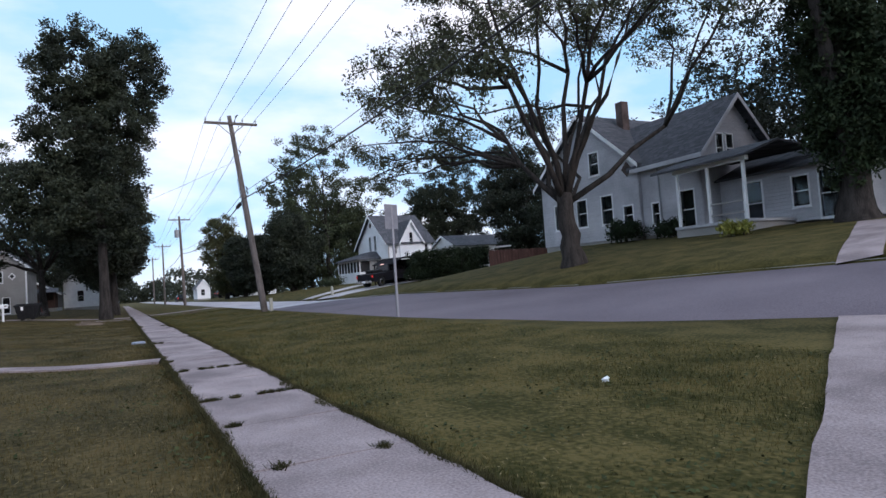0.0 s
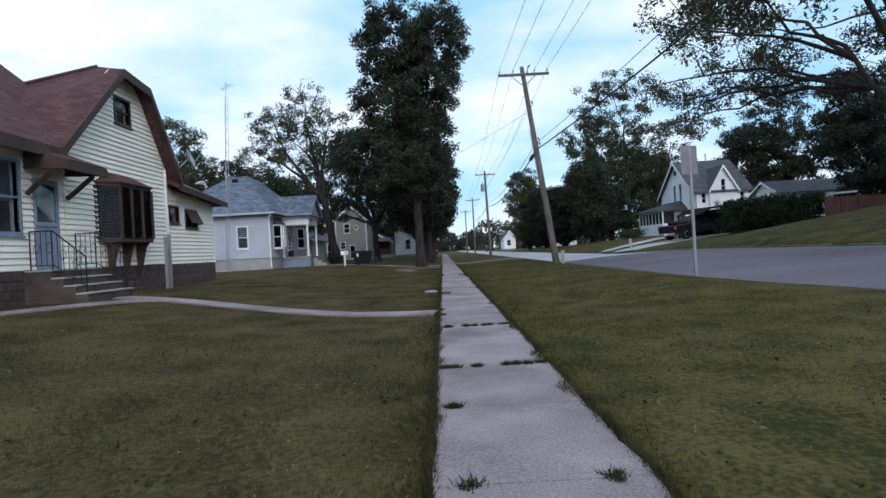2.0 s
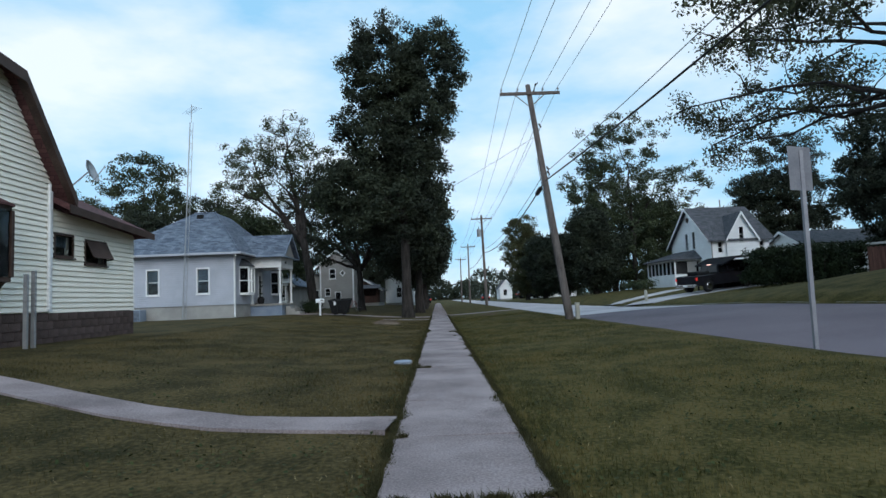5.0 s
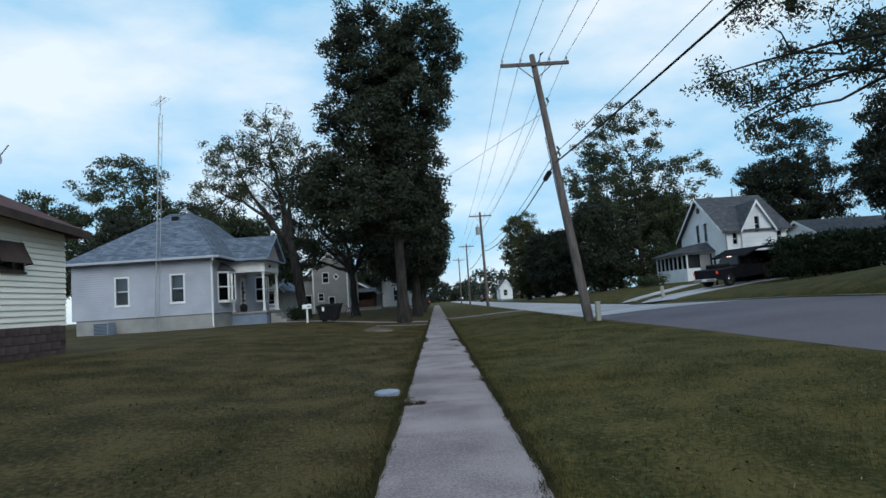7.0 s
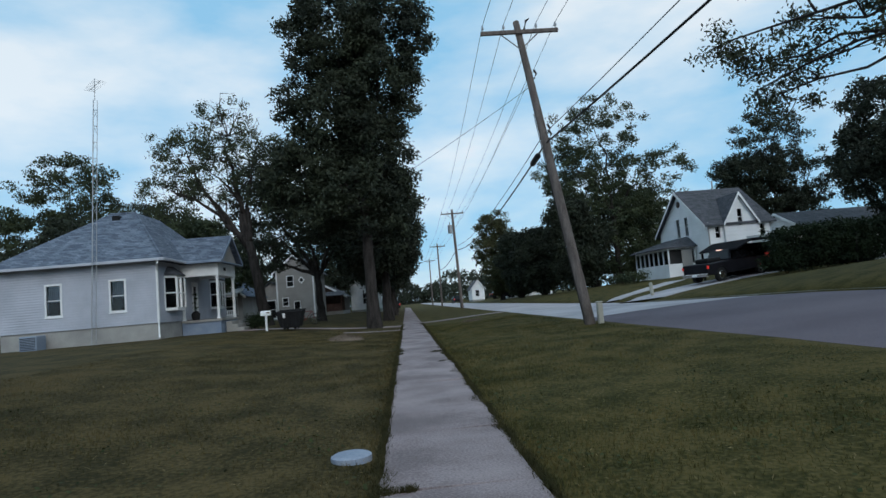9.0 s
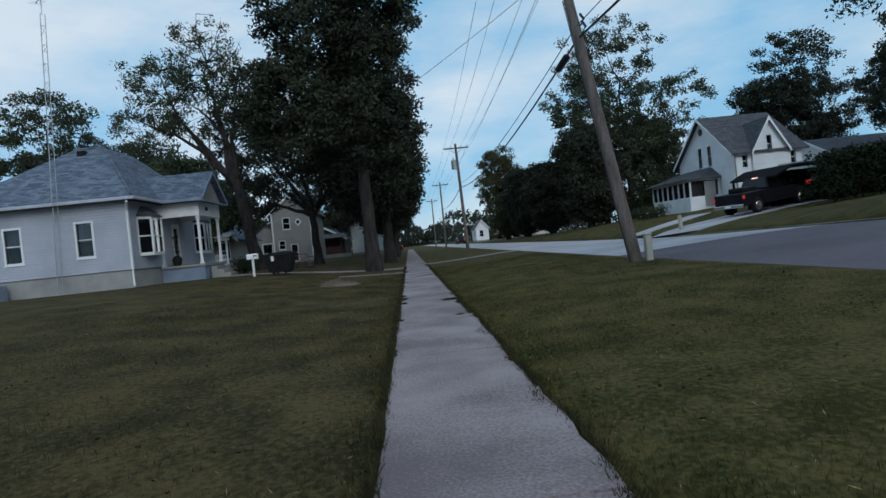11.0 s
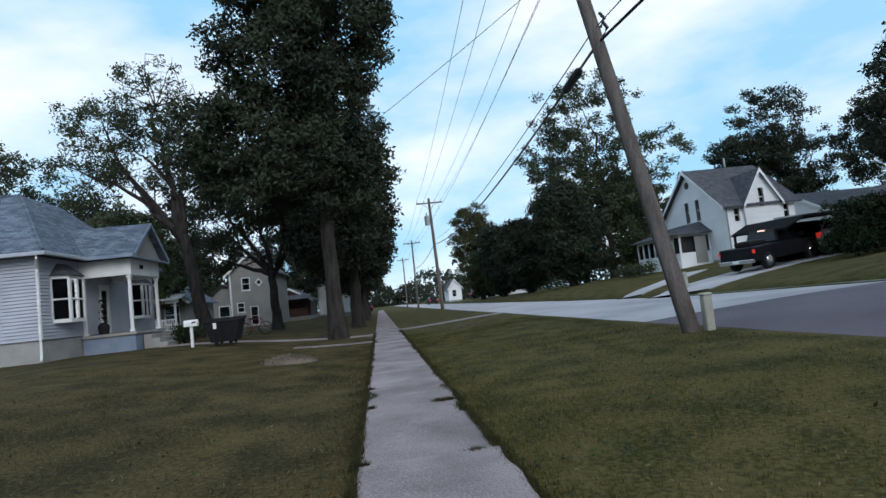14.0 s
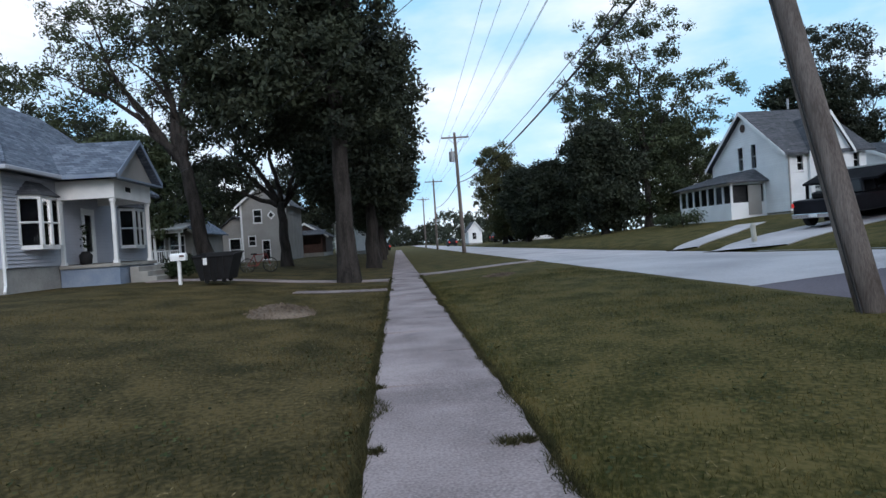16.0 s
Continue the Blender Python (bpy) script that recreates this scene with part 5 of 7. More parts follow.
def far_white_house():
    y0 = 59.9
    street = [(3.3, 3.85, 4.9, 6.5), (4.9, 5.45, 4.9, 6.5)]
    side = [(0.6, 0.98, 4.3, 5.2), (4.35, 4.72, 4.3, 5.2)]
    h, west, south = gable_house("gabled_house", (26.5, 64.5, 1.6), "white two-storey house with charcoal roof and cross gable", 24.5, 29.7, y0, 69.1, 1.75, 5.55, 8.85, M_OLDWHITE, M_DARK_ROOF, street, side)
    # steep cross gable to the south, almost as high as the main ridge
    cx0, cx1, cz = 25.8, 28.5, 7.8
    xm = (cx0 + cx1) / 2
    yc = y0 - 0.22
    win, low = (1.17, 1.55, 5.2, 6.5), (0.25, 0.7, 2.4, 3.6)
    cross = Wall((cx0, yc, 0), (1, 0, 0), (0, -1, 0), 1.75, [(0, 5.6), (xm - cx0, cz - 0.1), (cx1 - cx0, 5.6)], [win, low])
    wo = part("wall", cross.shell(), M_OLDWHITE, h, weld=True)
    siding(cross, 0.16, M_OLDWHITE, wo, pieces=False)
    for q in (win, low):
        window(cross, q, h, M_PAINT, 0.06, True, False)
    r = Mesh()
    slab_roof(r, (cx0 - 0.16, yc - 0.28, 5.36), (xm, yc - 0.28, cz + 0.1), (xm, 63.9, cz + 0.1), (cx0 - 0.16, 62.5, 5.36), 0.1)
    slab_roof(r, (cx1 + 0.16, yc - 0.28, 5.36), (xm, yc - 0.28, cz + 0.1), (xm, 63.9, cz + 0.1), (cx1 + 0.16, 62.5, 5.36), 0.1)
    part("roof", r, M_DARK_ROOF, h)
    t = Mesh()
    for xa in (cx0 - 0.16, cx1 + 0.16):
        t.prism([(xa, yc - 0.31, 5.37), (xm, yc - 0.31, cz + 0.1), (xm, yc - 0.31, cz - 0.2), (xa, yc - 0.31, 5.1)], (0, 0.028, 0))
    part("rake_board", t, M_PAINT, h, "white rake boards")
    v = Mesh()
    c = west.at(4.7, 7.8, 0.05)
    v.tube([c, c + Vector((-0.06, 0, 0))], 0.28, 14)
    part("gable_vent", v, M_BROWN, h, "round dark gable vent")
    # enclosed porch
    px0, px1, py0, py1 = 22.0, 24.47, 62.3, 69.6
    part("porch_base", Mesh().box(px0, px1, py0, py1, 0.8, 2.55), M_OLDWHITE, h)
    for k in range(8):
        y = py0 + (py1 - py0) * k / 7
        part("porch_post", Mesh().box(px0, px0 + 0.12, y - 0.06, y + 0.06, 2.552, 3.75), M_PAINT, h)
        if k < 7:
            part("porch_pane", Mesh().box(px0 + 0.05, px0 + 0.06, y + 0.06, y + (py1 - py0) / 7 - 0.06, 2.552, 3.75), M_GLASS, h)
    part("porch_post", Mesh().box(px1 - 0.15, px1 - 0.01, py0, py0 + 0.12, 2.552, 3.75), M_PAINT, h)
    # solid dark box added inside the porch, shade put into its colour
    part("porch_room", Mesh().box(px0 + 0.3, px1, py0 + 0.2, py1 - 0.2, 2.553, 3.74), M_DARKIN, h, "dark box in place of the unlit screened interior")
    part("porch_door", Mesh().box(px0 + 1.2, px0 + 2.1, py0 - 0.05, py0 - 0.003, 1.7, 3.7), M_GREYSIDE, h, "grey porch door")
    part("porch_frieze", Mesh().box(px0, px1, py0, py1, 3.752, 3.9), M_PAINT, h)
    r = Mesh()
    zt, ze = 4.75, 3.85
    r.prism([(px0 - 0.4, py0 - 0.4, ze), (px0 - 0.4, py1 + 0.4, ze), (px1, py1 - 1.2, zt), (px1, py0 + 1.2, zt)], (0, 0, 0.1))
    r.prism([(px0 - 0.4, py0 - 0.4, ze), (px1, py0 + 1.2, zt), (px1, py0 - 0.4, ze)], (0, 0, 0.1))
    r.prism([(px0 - 0.4, py1 + 0.4, ze), (px1, py1 + 0.4, ze), (px1, py1 - 1.2, zt)], (0, 0, 0.1))
    part("porch_roof", r, M_DARK_ROOF, h, "charcoal hipped porch roof")
    part("chimney_pipe", Mesh().tube([(27.4, 63.9, 8.9), (27.4, 63.9, 9.6)], 0.07, 8), M_STEEL, h)
    ds = Mesh().tube([(24.52, y0 - 0.08, 5.6), (24.52, y0 - 0.08, 1.9)], 0.05, 6)
    part("downspout", ds, M_GREYSIDE, h)


far_white_house()


# ---- the old house behind the maple ----
def old_house():
    g = 2.5
    h, west, south = gable_house("old_house", (27.5, 24.0, 2.5), "old white clapboard house with dark roof and front porch", 24.0, 31.0, 21.6, 30.2, 2.75, 6.9, 10.4, M_SHADED_WHITE, M_DARK_ROOF,
                                 [(3.0, 3.75, 6.7, 8.0), (2.1, 2.95, 3.7, 5.3), (4.3, 5.15, 3.75, 5.35), (6.5, 7.3, 3.8, 5.3), (0.55, 1.2, 3.5, 4.5)], [])
    dm = Mesh()
    c = west.at(0.75, 6.55, 0.03)
    dm.prism([c + Vector((0, 0, -0.42)), c + Vector((0, 0.38, 0)), c + Vector((0, 0, 0.42)), c + Vector((0, -0.38, 0))], (-0.05, 0, 0))
    part("diamond_window", dm, M_BROWN, h, "small dark diamond window")
    # front block with ridge along y
    win2 = [(1.3, 1.75, 6.1, 7.5), (2.05, 2.5, 6.1, 7.5)]
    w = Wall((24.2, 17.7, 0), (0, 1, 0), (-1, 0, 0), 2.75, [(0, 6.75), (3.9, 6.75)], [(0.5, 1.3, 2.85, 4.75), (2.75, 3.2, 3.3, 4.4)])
    wo = part("wall", w.shell(), M_SHADED_WHITE, h, weld=True)
    siding(w, 0.16, M_SHADED_WHITE, wo, pieces=False)
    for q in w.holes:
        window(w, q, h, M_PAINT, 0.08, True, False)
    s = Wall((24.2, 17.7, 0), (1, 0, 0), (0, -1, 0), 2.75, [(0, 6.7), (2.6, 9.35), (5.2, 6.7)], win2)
    wo = part("wall", s.shell(), M_SHADED_WHITE, h, weld=True)
    siding(s, 0.16, M_SHADED_WHITE, wo, pieces=False)
    for q in win2:
        window(s, q, h, M_PAINT, 0.07, True, False)
    part("wall", Mesh().box(29.24, 29.4, 17.87, 21.6, 2.75, 6.7), M_SHADED_WHITE, h)
    part("foundation", Mesh().box(24.25, 29.35, 17.75, 21.6, 1.5, 2.74), M_FOUND, h)
    r = Mesh()
    slab_roof(r, (23.75, 17.2, 6.4), (23.75, 22.2, 6.4), (26.8, 24.6, 9.55), (26.8, 17.2, 9.55), 0.12)
    slab_roof(r, (29.85, 17.2, 6.4), (29.85, 22.2, 6.4), (26.8, 24.6, 9.55), (26.8, 17.2, 9.55), 0.12)
    part("roof", r, M_DARK_ROOF, h)
    t = Mesh()
    for xa in (23.75, 29.85):
        t.prism([(xa, 17.17, 6.41), (26.8, 17.17, 9.56), (26.8, 17.17, 9.3), (xa, 17.17, 6.18)], (0, 0.028, 0))
    t.box(23.7, 23.748, 17.2, 21.9, 6.18, 6.4)
    part("rake_board", t, M_SHADED_WHITE, h, "white trim greyed for tree shade")
    dp = Mesh().tube([(24.1, 20.3, 6.2), (24.1, 20.3, 5.6), (24.12, 20.3, 2.9)], 0.045, 6)
    part("downspout", dp, M_STEEL, h)
    part("chimney", Mesh().box(26.2, 26.75, 24.6, 25.15, 9.3, 11.2), M_BLOCK, h, "dark brick chimney", bevel=0.02)
    # deep shaded porch
    part("porch_base", Mesh().box(22.2, 25.4, 13.9, 17.66, 1.6, 2.7), M_GREYSIDE, h, "grey skirted porch base")
    part("porch_floor", Mesh().box(22.1, 25.4, 13.8, 17.66, 2.702, 2.82), M_SHADED_WHITE, h)
    for y in (14.0, 15.8, 17.5):
        part("porch_post", Mesh().box(22.25, 22.37, y - 0.06, y + 0.06, 2.822, 5.3), M_PAINT, h)
    for z in (3.1, 3.6):
        part("porch_rail", Mesh().box(22.27, 22.35, 14.06, 15.74, z, z + 0.06), M_GREYSIDE, h)
    part("porch_beam", Mesh().box(22.18, 22.42, 13.8, 17.66, 5.302, 5.5), M_PAINT, h)
    r = Mesh()
    slab_roof(r, (21.75, 13.5, 5.5), (21.75, 18.6, 5.5), (24.1, 18.6, 6.25), (24.1, 13.5, 6.25), 0.1)
    slab_roof(r, (24.1, 13.5, 6.25), (24.1, 17.6, 6.25), (26.4, 17.6, 6.0), (26.4, 13.5, 6.0), 0.1)
    part("porch_roof", r, M_DARK_ROOF, h)
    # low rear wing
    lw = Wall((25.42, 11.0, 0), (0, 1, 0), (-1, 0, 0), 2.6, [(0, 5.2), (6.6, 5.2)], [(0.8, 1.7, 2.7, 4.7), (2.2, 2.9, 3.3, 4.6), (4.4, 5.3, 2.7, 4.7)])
    wo = part("wall", lw.shell(), M_SHADED_WHITE, h, weld=True)
    siding(lw, 0.16, M_SHADED_WHITE, wo, pieces=False)
    for q in lw.holes:
        window(lw, q, h, M_PAINT, 0.08, True, False)
    part("wall", Mesh().box(25.6, 30, 11.0, 11.16, 2.6, 5.2), M_SHADED_WHITE, h)
    part("wall", Mesh().box(30, 30.16, 11.0, 17.6, 2.6, 5.2), M_SHADED_WHITE, h)
    r = Mesh()
    slab_roof(r, (25.0, 10.6, 5.05), (25.0, 17.6, 5.05), (27.8, 17.6, 6.2), (27.8, 10.6, 6.2), 0.1)
    slab_roof(r, (30.5, 10.6, 5.05), (30.5, 17.6, 5.05), (27.8, 17.6, 6.2), (27.8, 10.6, 6.2), 0.1)
    part("roof", r, M_DARK_ROOF, h)
    h.location.y += 1.4


old_house()

# ---- other houses along the street ----
gh, gw, gs = gable_house("grey_house", (-13.4, 84, 0.47), "grey two-storey house with white-trimmed windows", -15.0, -10.9, 80.0, 89.0, 0.8, 6.0, 7.7, M_GREYSIDE, M_DARK_ROOF, [],
                         [(0.65, 1.2, 2.25, 3.05), (1.85, 2.45, 0.95, 2.6), (1.2, 1.85, 4.3, 5.4)], axis="y", step=0.2)
dm = Mesh()
c = gs.at(2.75, 4.9, 0.03)
dm.prism([c + Vector((0, 0, -0.42)), c + Vector((0.36, 0, 0)), c + Vector((0, 0, 0.42)), c + Vector((-0.36, 0, 0))], (0, -0.06, 0))
dw = part("diamond_window", dm, M_PAINT, gh, "white-framed diamond window")
part("pane", Mesh().prism([c + Vector((0, -0.062, -0.26)), c + Vector((0.22, -0.062, 0)), c + Vector((0, -0.062, 0.26)), c + Vector((-0.22, -0.062, 0))], (0, -0.006, 0)), M_DARKIN, dw)
for x in (-15.0, -11.06):
    part("corner_board", Mesh().box(x, x + 0.16, 79.9, 79.96, 0.82, 6.1), M_PAINT, gh)
# its low wing with a small entry
wing = Wall((-17.4, 80.6, 0), (1, 0, 0), (0, -1, 0), 0.8, [(0, 3.6), (1.7, 4.9), (2.4, 4.6)], [(1.2, 2.1, 1.0, 2.9)])
wo = part("wall", wing.shell(), M_GREYSIDE, gh, weld=True)
siding(wing, 0.2, M_GREYSIDE, wo, pieces=False)
window(wing, wing.holes[0], gh, M_PAINT, 0.1, True, False)
part("wall", Mesh().box(-17.4, -17.24, 80.77, 86.0, 0.8, 3.55), M_GREYSIDE, gh)
part("foundation", Mesh().box(-17.36, -15.05, 80.65, 86.0, -0.2, 0.79), M_FOUND, gh)
rw = Mesh()
slab_roof(rw, (-17.8, 80.2, 3.4), (-17.8, 86.2, 3.4), (-15.7, 86.2, 5.05), (-15.7, 80.2, 5.05), 0.1)
slab_roof(rw, (-15.05, 80.2, 4.75), (-15.05, 86.2, 4.75), (-15.7, 86.2, 5.05), (-15.7, 80.2, 5.05), 0.1)
part("wing_roof", rw, M_DARK_ROOF, gh)
# grey siding on this white house stands for the shade under its porch
ph, pw_, ps_ = gable_house("porch_house", (-20, 72, 0.47), "small white house with an open railed porch", -22.4, -18.6, 68.0, 76.0, 0.9, 3.2, 4.6, M_GREYSIDE, M_BLUE_ROOF, [], [(1.0, 1.9, 0.95, 2.9), (2.3, 3.3, 1.5, 2.8)], axis="y", step=0.2)
part("porch_floor", Mesh().box(-22.4, -18.6, 65.9, 67.95, 0.2, 0.9), M_CONC, ph)
for x in (-22.3, -20.4, -18.75):
    part("porch_post", Mesh().box(x - 0.07, x + 0.07, 65.95, 66.09, 0.902, 2.95), M_PAINT, ph)
part("porch_beam", Mesh().box(-22.5, -18.5, 65.9, 66.12, 2.952, 3.25), M_PAINT, ph)
rp = Mesh()
slab_roof(rp, (-22.7, 65.5, 3.27), (-18.3, 65.5, 3.27), (-18.3, 67.58, 3.72), (-22.7, 67.58, 3.72), 0.1)
part("porch_roof", rp, M_PALE_ROOF, ph)
for z in (1.0, 1.75):
    part("rail", Mesh().box(-22.22, -18.83, 65.98, 66.05, z, z + 0.07), M_PAINT, ph)
for k in range(22):
    x = -22.1 + 0.15 * k
    part("baluster", Mesh().box(x - 0.025, x + 0.025, 65.99, 66.04, 1.072, 1.748), M_PAINT, ph)
for ob, dx, dz in ((gh, 0.8, -0.25), (ph, 3.8, 0.03)):
    ob.location.x += dx
    ob.location.z += dz
bh, bw_, bs_ = gable_house("brown_house", (-10.5, 99, 0.47), "brown house with a red-brown porch", -13.0, -8.4, 95.0, 103.0, 0.9, 2.9, 4.3, M_BROWN, M_DARK_ROOF, [], [], axis="y", step=0.25)
part("porch_floor", Mesh().box(-13.0, -8.4, 92.6, 94.95, 0.2, 0.9), M_CONC, bh)
part("porch_rail", Mesh().box(-12.9, -8.5, 92.65, 92.73, 1.75, 1.85), M_REDWOOD, bh, "red-brown porch rail")
for k in range(23):
    part("rail_board", Mesh().box(-12.88 + 0.19 * k, -12.74 + 0.19 * k, 92.67, 92.71, 0.902, 1.748), M_REDWOOD, bh)
for x in (-12.8, -10.7, -8.6):
    part("porch_post", Mesh().box(x - 0.07, x + 0.07, 92.66, 92.8, 1.852, 2.9), M_REDWOOD, bh)
rb = Mesh()
slab_roof(rb, (-13.2, 92.2, 2.95), (-8.2, 92.2, 2.95), (-8.2, 94.56, 3.5), (-13.2, 94.56, 3.5), 0.1)
part("porch_roof", rb, M_DARK_ROOF, bh)
gable_house("narrow_house", (-6.0, 112, 0.4), "white gabled house among the street trees", -8.6, -4.0, 108.0, 116.0, 0.7, 4.6, 6.6, M_PAINT, M_DARK_ROOF, [], [(1.8, 2.6, 1.6, 3.2)], axis="y", step=0.25)
gable_house("distant_house", (16, 150, 0.3), "distant white gabled house down the street", 14.6, 17.4, 150.0, 158.0, 0.5, 3.2, 4.9, M_PAINT, M_DARK_ROOF, [(3, 4, 1.5, 2.8)], [(0.8, 1.6, 1.3, 2.6)], axis="y", step=0.3)
gable_house("distant_house", (24, 128, 0.4), "low white house behind roadside trees", 18.5, 27.0, 126.0, 132.0, 0.6, 2.6, 3.6, M_PAINT, M_DARK_ROOF, [], [(1.5, 3.0, 1.2, 2.2), (5.0, 6.5, 1.2, 2.2)], axis="x", step=0.3)
gable_house("low_garage", (39, 68, 1.5), "low grey-roofed garage behind the fence", 35.0, 47.0, 64.0, 70.0, 1.5, 5.2, 6.5, M_OLDWHITE, M_DARK_ROOF, [], [], axis="x", step=0.25)


# ---- carport, truck, hedge, fence ----
def carport():
    c = thing("carport", (22.5, 48.3, 1.2), "open carport with pale flat roof and added black walls", "carport")
    r = Mesh()
    slab_roof(r, (19.0, 46.0, 2.75), (19.0, 50.6, 2.85), (20.0, 50.7, 3.34), (20.0, 46.0, 3.27), 0.1)
    slab_roof(r, (20.0, 46.0, 3.27), (20.0, 50.7, 3.34), (27.4, 50.8, 3.62), (27.4, 46.0, 3.5), 0.1)
    part("roof", r, M_CANVAS_AND_SHADE, c, "black sloping carport canopy")
    r = Mesh()
    slab_roof(r, (26.0, 52.0, 3.85), (26.0, 57.0, 4.05), (35.0, 57.5, 4.4), (35.0, 52.0, 4.25), 0.16)
    part("rear_roof", r, M_PALE_ROOF, c, "pale grey flat roof")
    part("rear_wall", Mesh().box(26.3, 34.6, 52.3, 56.8, 1.0, 3.75), M_OLDWHITE, c)
    for x, y in ((19.15, 50.5), (27.2, 46.05)):
        part("post", Mesh().box(x - 0.05, x + 0.05, y - 0.05, y + 0.05, land(x, y) - 0.1, 2.76 if x < 20 else 3.42), M_CANVAS_AND_SHADE, c)
    # walls added to close the carport; their black stands for its dark inside
    part("wall", Mesh().box(27.25, 27.4, 46.2, 50.5, 0.9, 3.46), M_CANVAS_AND_SHADE, c, "black end wall for the dark under the canopy")
    part("wall", Mesh().box(19.9, 27.24, 50.35, 50.5, 0.9, 3.2), M_CANVAS_AND_SHADE, c, "black side wall for the dark under the canopy")


carport()


def lpart(name, mesh, mat, parent, label="", bevel=0.0, smooth=False):
    """A part in its thing's own axes."""
    ob = part(name, mesh, mat, None, label, bevel, smooth)
    ob.parent = parent
    return ob


def wheel(parent, x, y, r, w):
    m = Mesh()
    m.tube([(x, y - w / 2, r), (x, y - w / 2 + 0.03, r), (x, y + w / 2 - 0.03, r), (x, y + w / 2, r)], [r * 0.92, r, r, r * 0.92], 20)
    t = lpart("wheel", m, M_RUBBER, parent, "black tyre")
    s = -1 if y < 0 else 1
    m = Mesh()
    m.tube([(x, y + s * (w / 2 - 0.01), r), (x, y + s * (w / 2 + 0.012), r)], [r * 0.62, r * 0.55], 16)
    rim = part("rim", m, M_CHROME, None, "bright alloy rim")
    rim.parent = t


def pickup():
    t = thing("pickup_truck", (19.3, 47.75, 0), "dark pickup truck with lit tail lamps parked on the driveway", "truck")
    t.location.z = land(19.3, 47.75) + 0.02
    t.rotation_euler = (0, radians(-4.0), radians(24))
    # x forward, 5.6 m long
    m = Mesh()
    side = [(-2.8, 0.55), (-2.8, 1.15), (0.2, 1.18), (1.25, 1.14), (2.65, 1.08), (2.8, 0.95), (2.8, 0.5), (2.2, 0.42), (-2.3, 0.45)]
    m.prism([(x, -0.92, z) for x, z in side], (0, 1.84, 0))
    body = lpart("body", m, M_CARPAINT, t, "glossy dark body", bevel=0.05)
    m = Mesh()
    base = [(-0.75, 1.19), (1.35, 1.17), (0.75, 1.78), (-0.5, 1.8)]
    lo = [(x, -0.86, z) for x, z in base[:2]] + [(x, -0.7, z) for x, z in base[2:]]
    hi = [(x, 0.86, z) for x, z in base[:2]] + [(x, 0.7, z) for x, z in base[2:]]
    m.add(lo + hi, [(0, 1, 2, 3), (7, 6, 5, 4), (0, 4, 5, 1), (1, 5, 6, 2), (2, 6, 7, 3), (3, 7, 4, 0)])
    cab = lpart("cab", m, M_CARPAINT, t, bevel=0.04)
    for s in (-1, 1):
        m = Mesh()
        m.add([(-0.62, s * 0.868, 1.24), (0.25, s * 0.868, 1.24), (0.2, s * 0.735, 1.7), (-0.45, s * 0.735, 1.72)], [(0, 1, 2, 3)])
        lpart("side_window", m, M_CARGLASS, t)
        m = Mesh()
        m.add([(0.33, s * 0.868, 1.24), (1.15, s * 0.868, 1.22), (0.72, s * 0.73, 1.7), (0.28, s * 0.73, 1.7)], [(0, 1, 2, 3)])
        lpart("side_window", m, M_CARGLASS, t)
        lpart("mirror", Mesh().box(1.0, 1.12, s * 0.9, s * 1.08, 1.25, 1.45), M_BLACKPLASTIC, t, bevel=0.02)
        lpart("tail_lamp", Mesh().box(-2.83, -2.74, s * 0.84, s * 0.93, 0.86, 1.04), M_REDLAMP, t, "lit red tail lamp")
        for x in (-1.75, 1.85):
            wheel(t, x, s * 0.82, 0.40, 0.26)
            arch = Mesh().tube([(x + 0.48 * math.cos(a), s * 0.925, 0.42 + 0.48 * math.sin(a)) for a in [math.pi * i / 8 for i in range(9)]], 0.03, 5)
            lpart("wheel_arch", arch, M_BLACKPLASTIC, t)
    m = Mesh()
    m.add([(-0.76, -0.78, 1.25), (-0.76, 0.78, 1.25), (-0.545, 0.62, 1.72), (-0.545, -0.62, 1.72)], [(0, 1, 2, 3)])
    lpart("rear_window", m, M_CARGLASS, t)
    lpart("brake_lamp", Mesh().box(-0.57, -0.5, -0.16, 0.16, 1.76, 1.8), M_LAMP, t, "lit high brake lamp")
    lpart("rear_bumper", Mesh().box(-2.95, -2.8, -0.9, 0.9, 0.42, 0.6), M_CHROME, t, "chrome rear bumper", bevel=0.02)
    lpart("plate_bar", Mesh().box(-2.965, -2.952, -0.16, 0.16, 0.46, 0.57), M_PAINT, t, "pale blank plate")
    lpart("tailgate", Mesh().box(-2.83, -2.803, -0.74, 0.74, 0.64, 1.12), M_CARPAINT, t, bevel=0.01)
    lpart("bed_load", Mesh().box(-2.3, -1.1, -0.5, 0.4, 1.15, 1.42), M_BLACKPLASTIC, t, "dark load in the bed", bevel=0.06)


pickup()


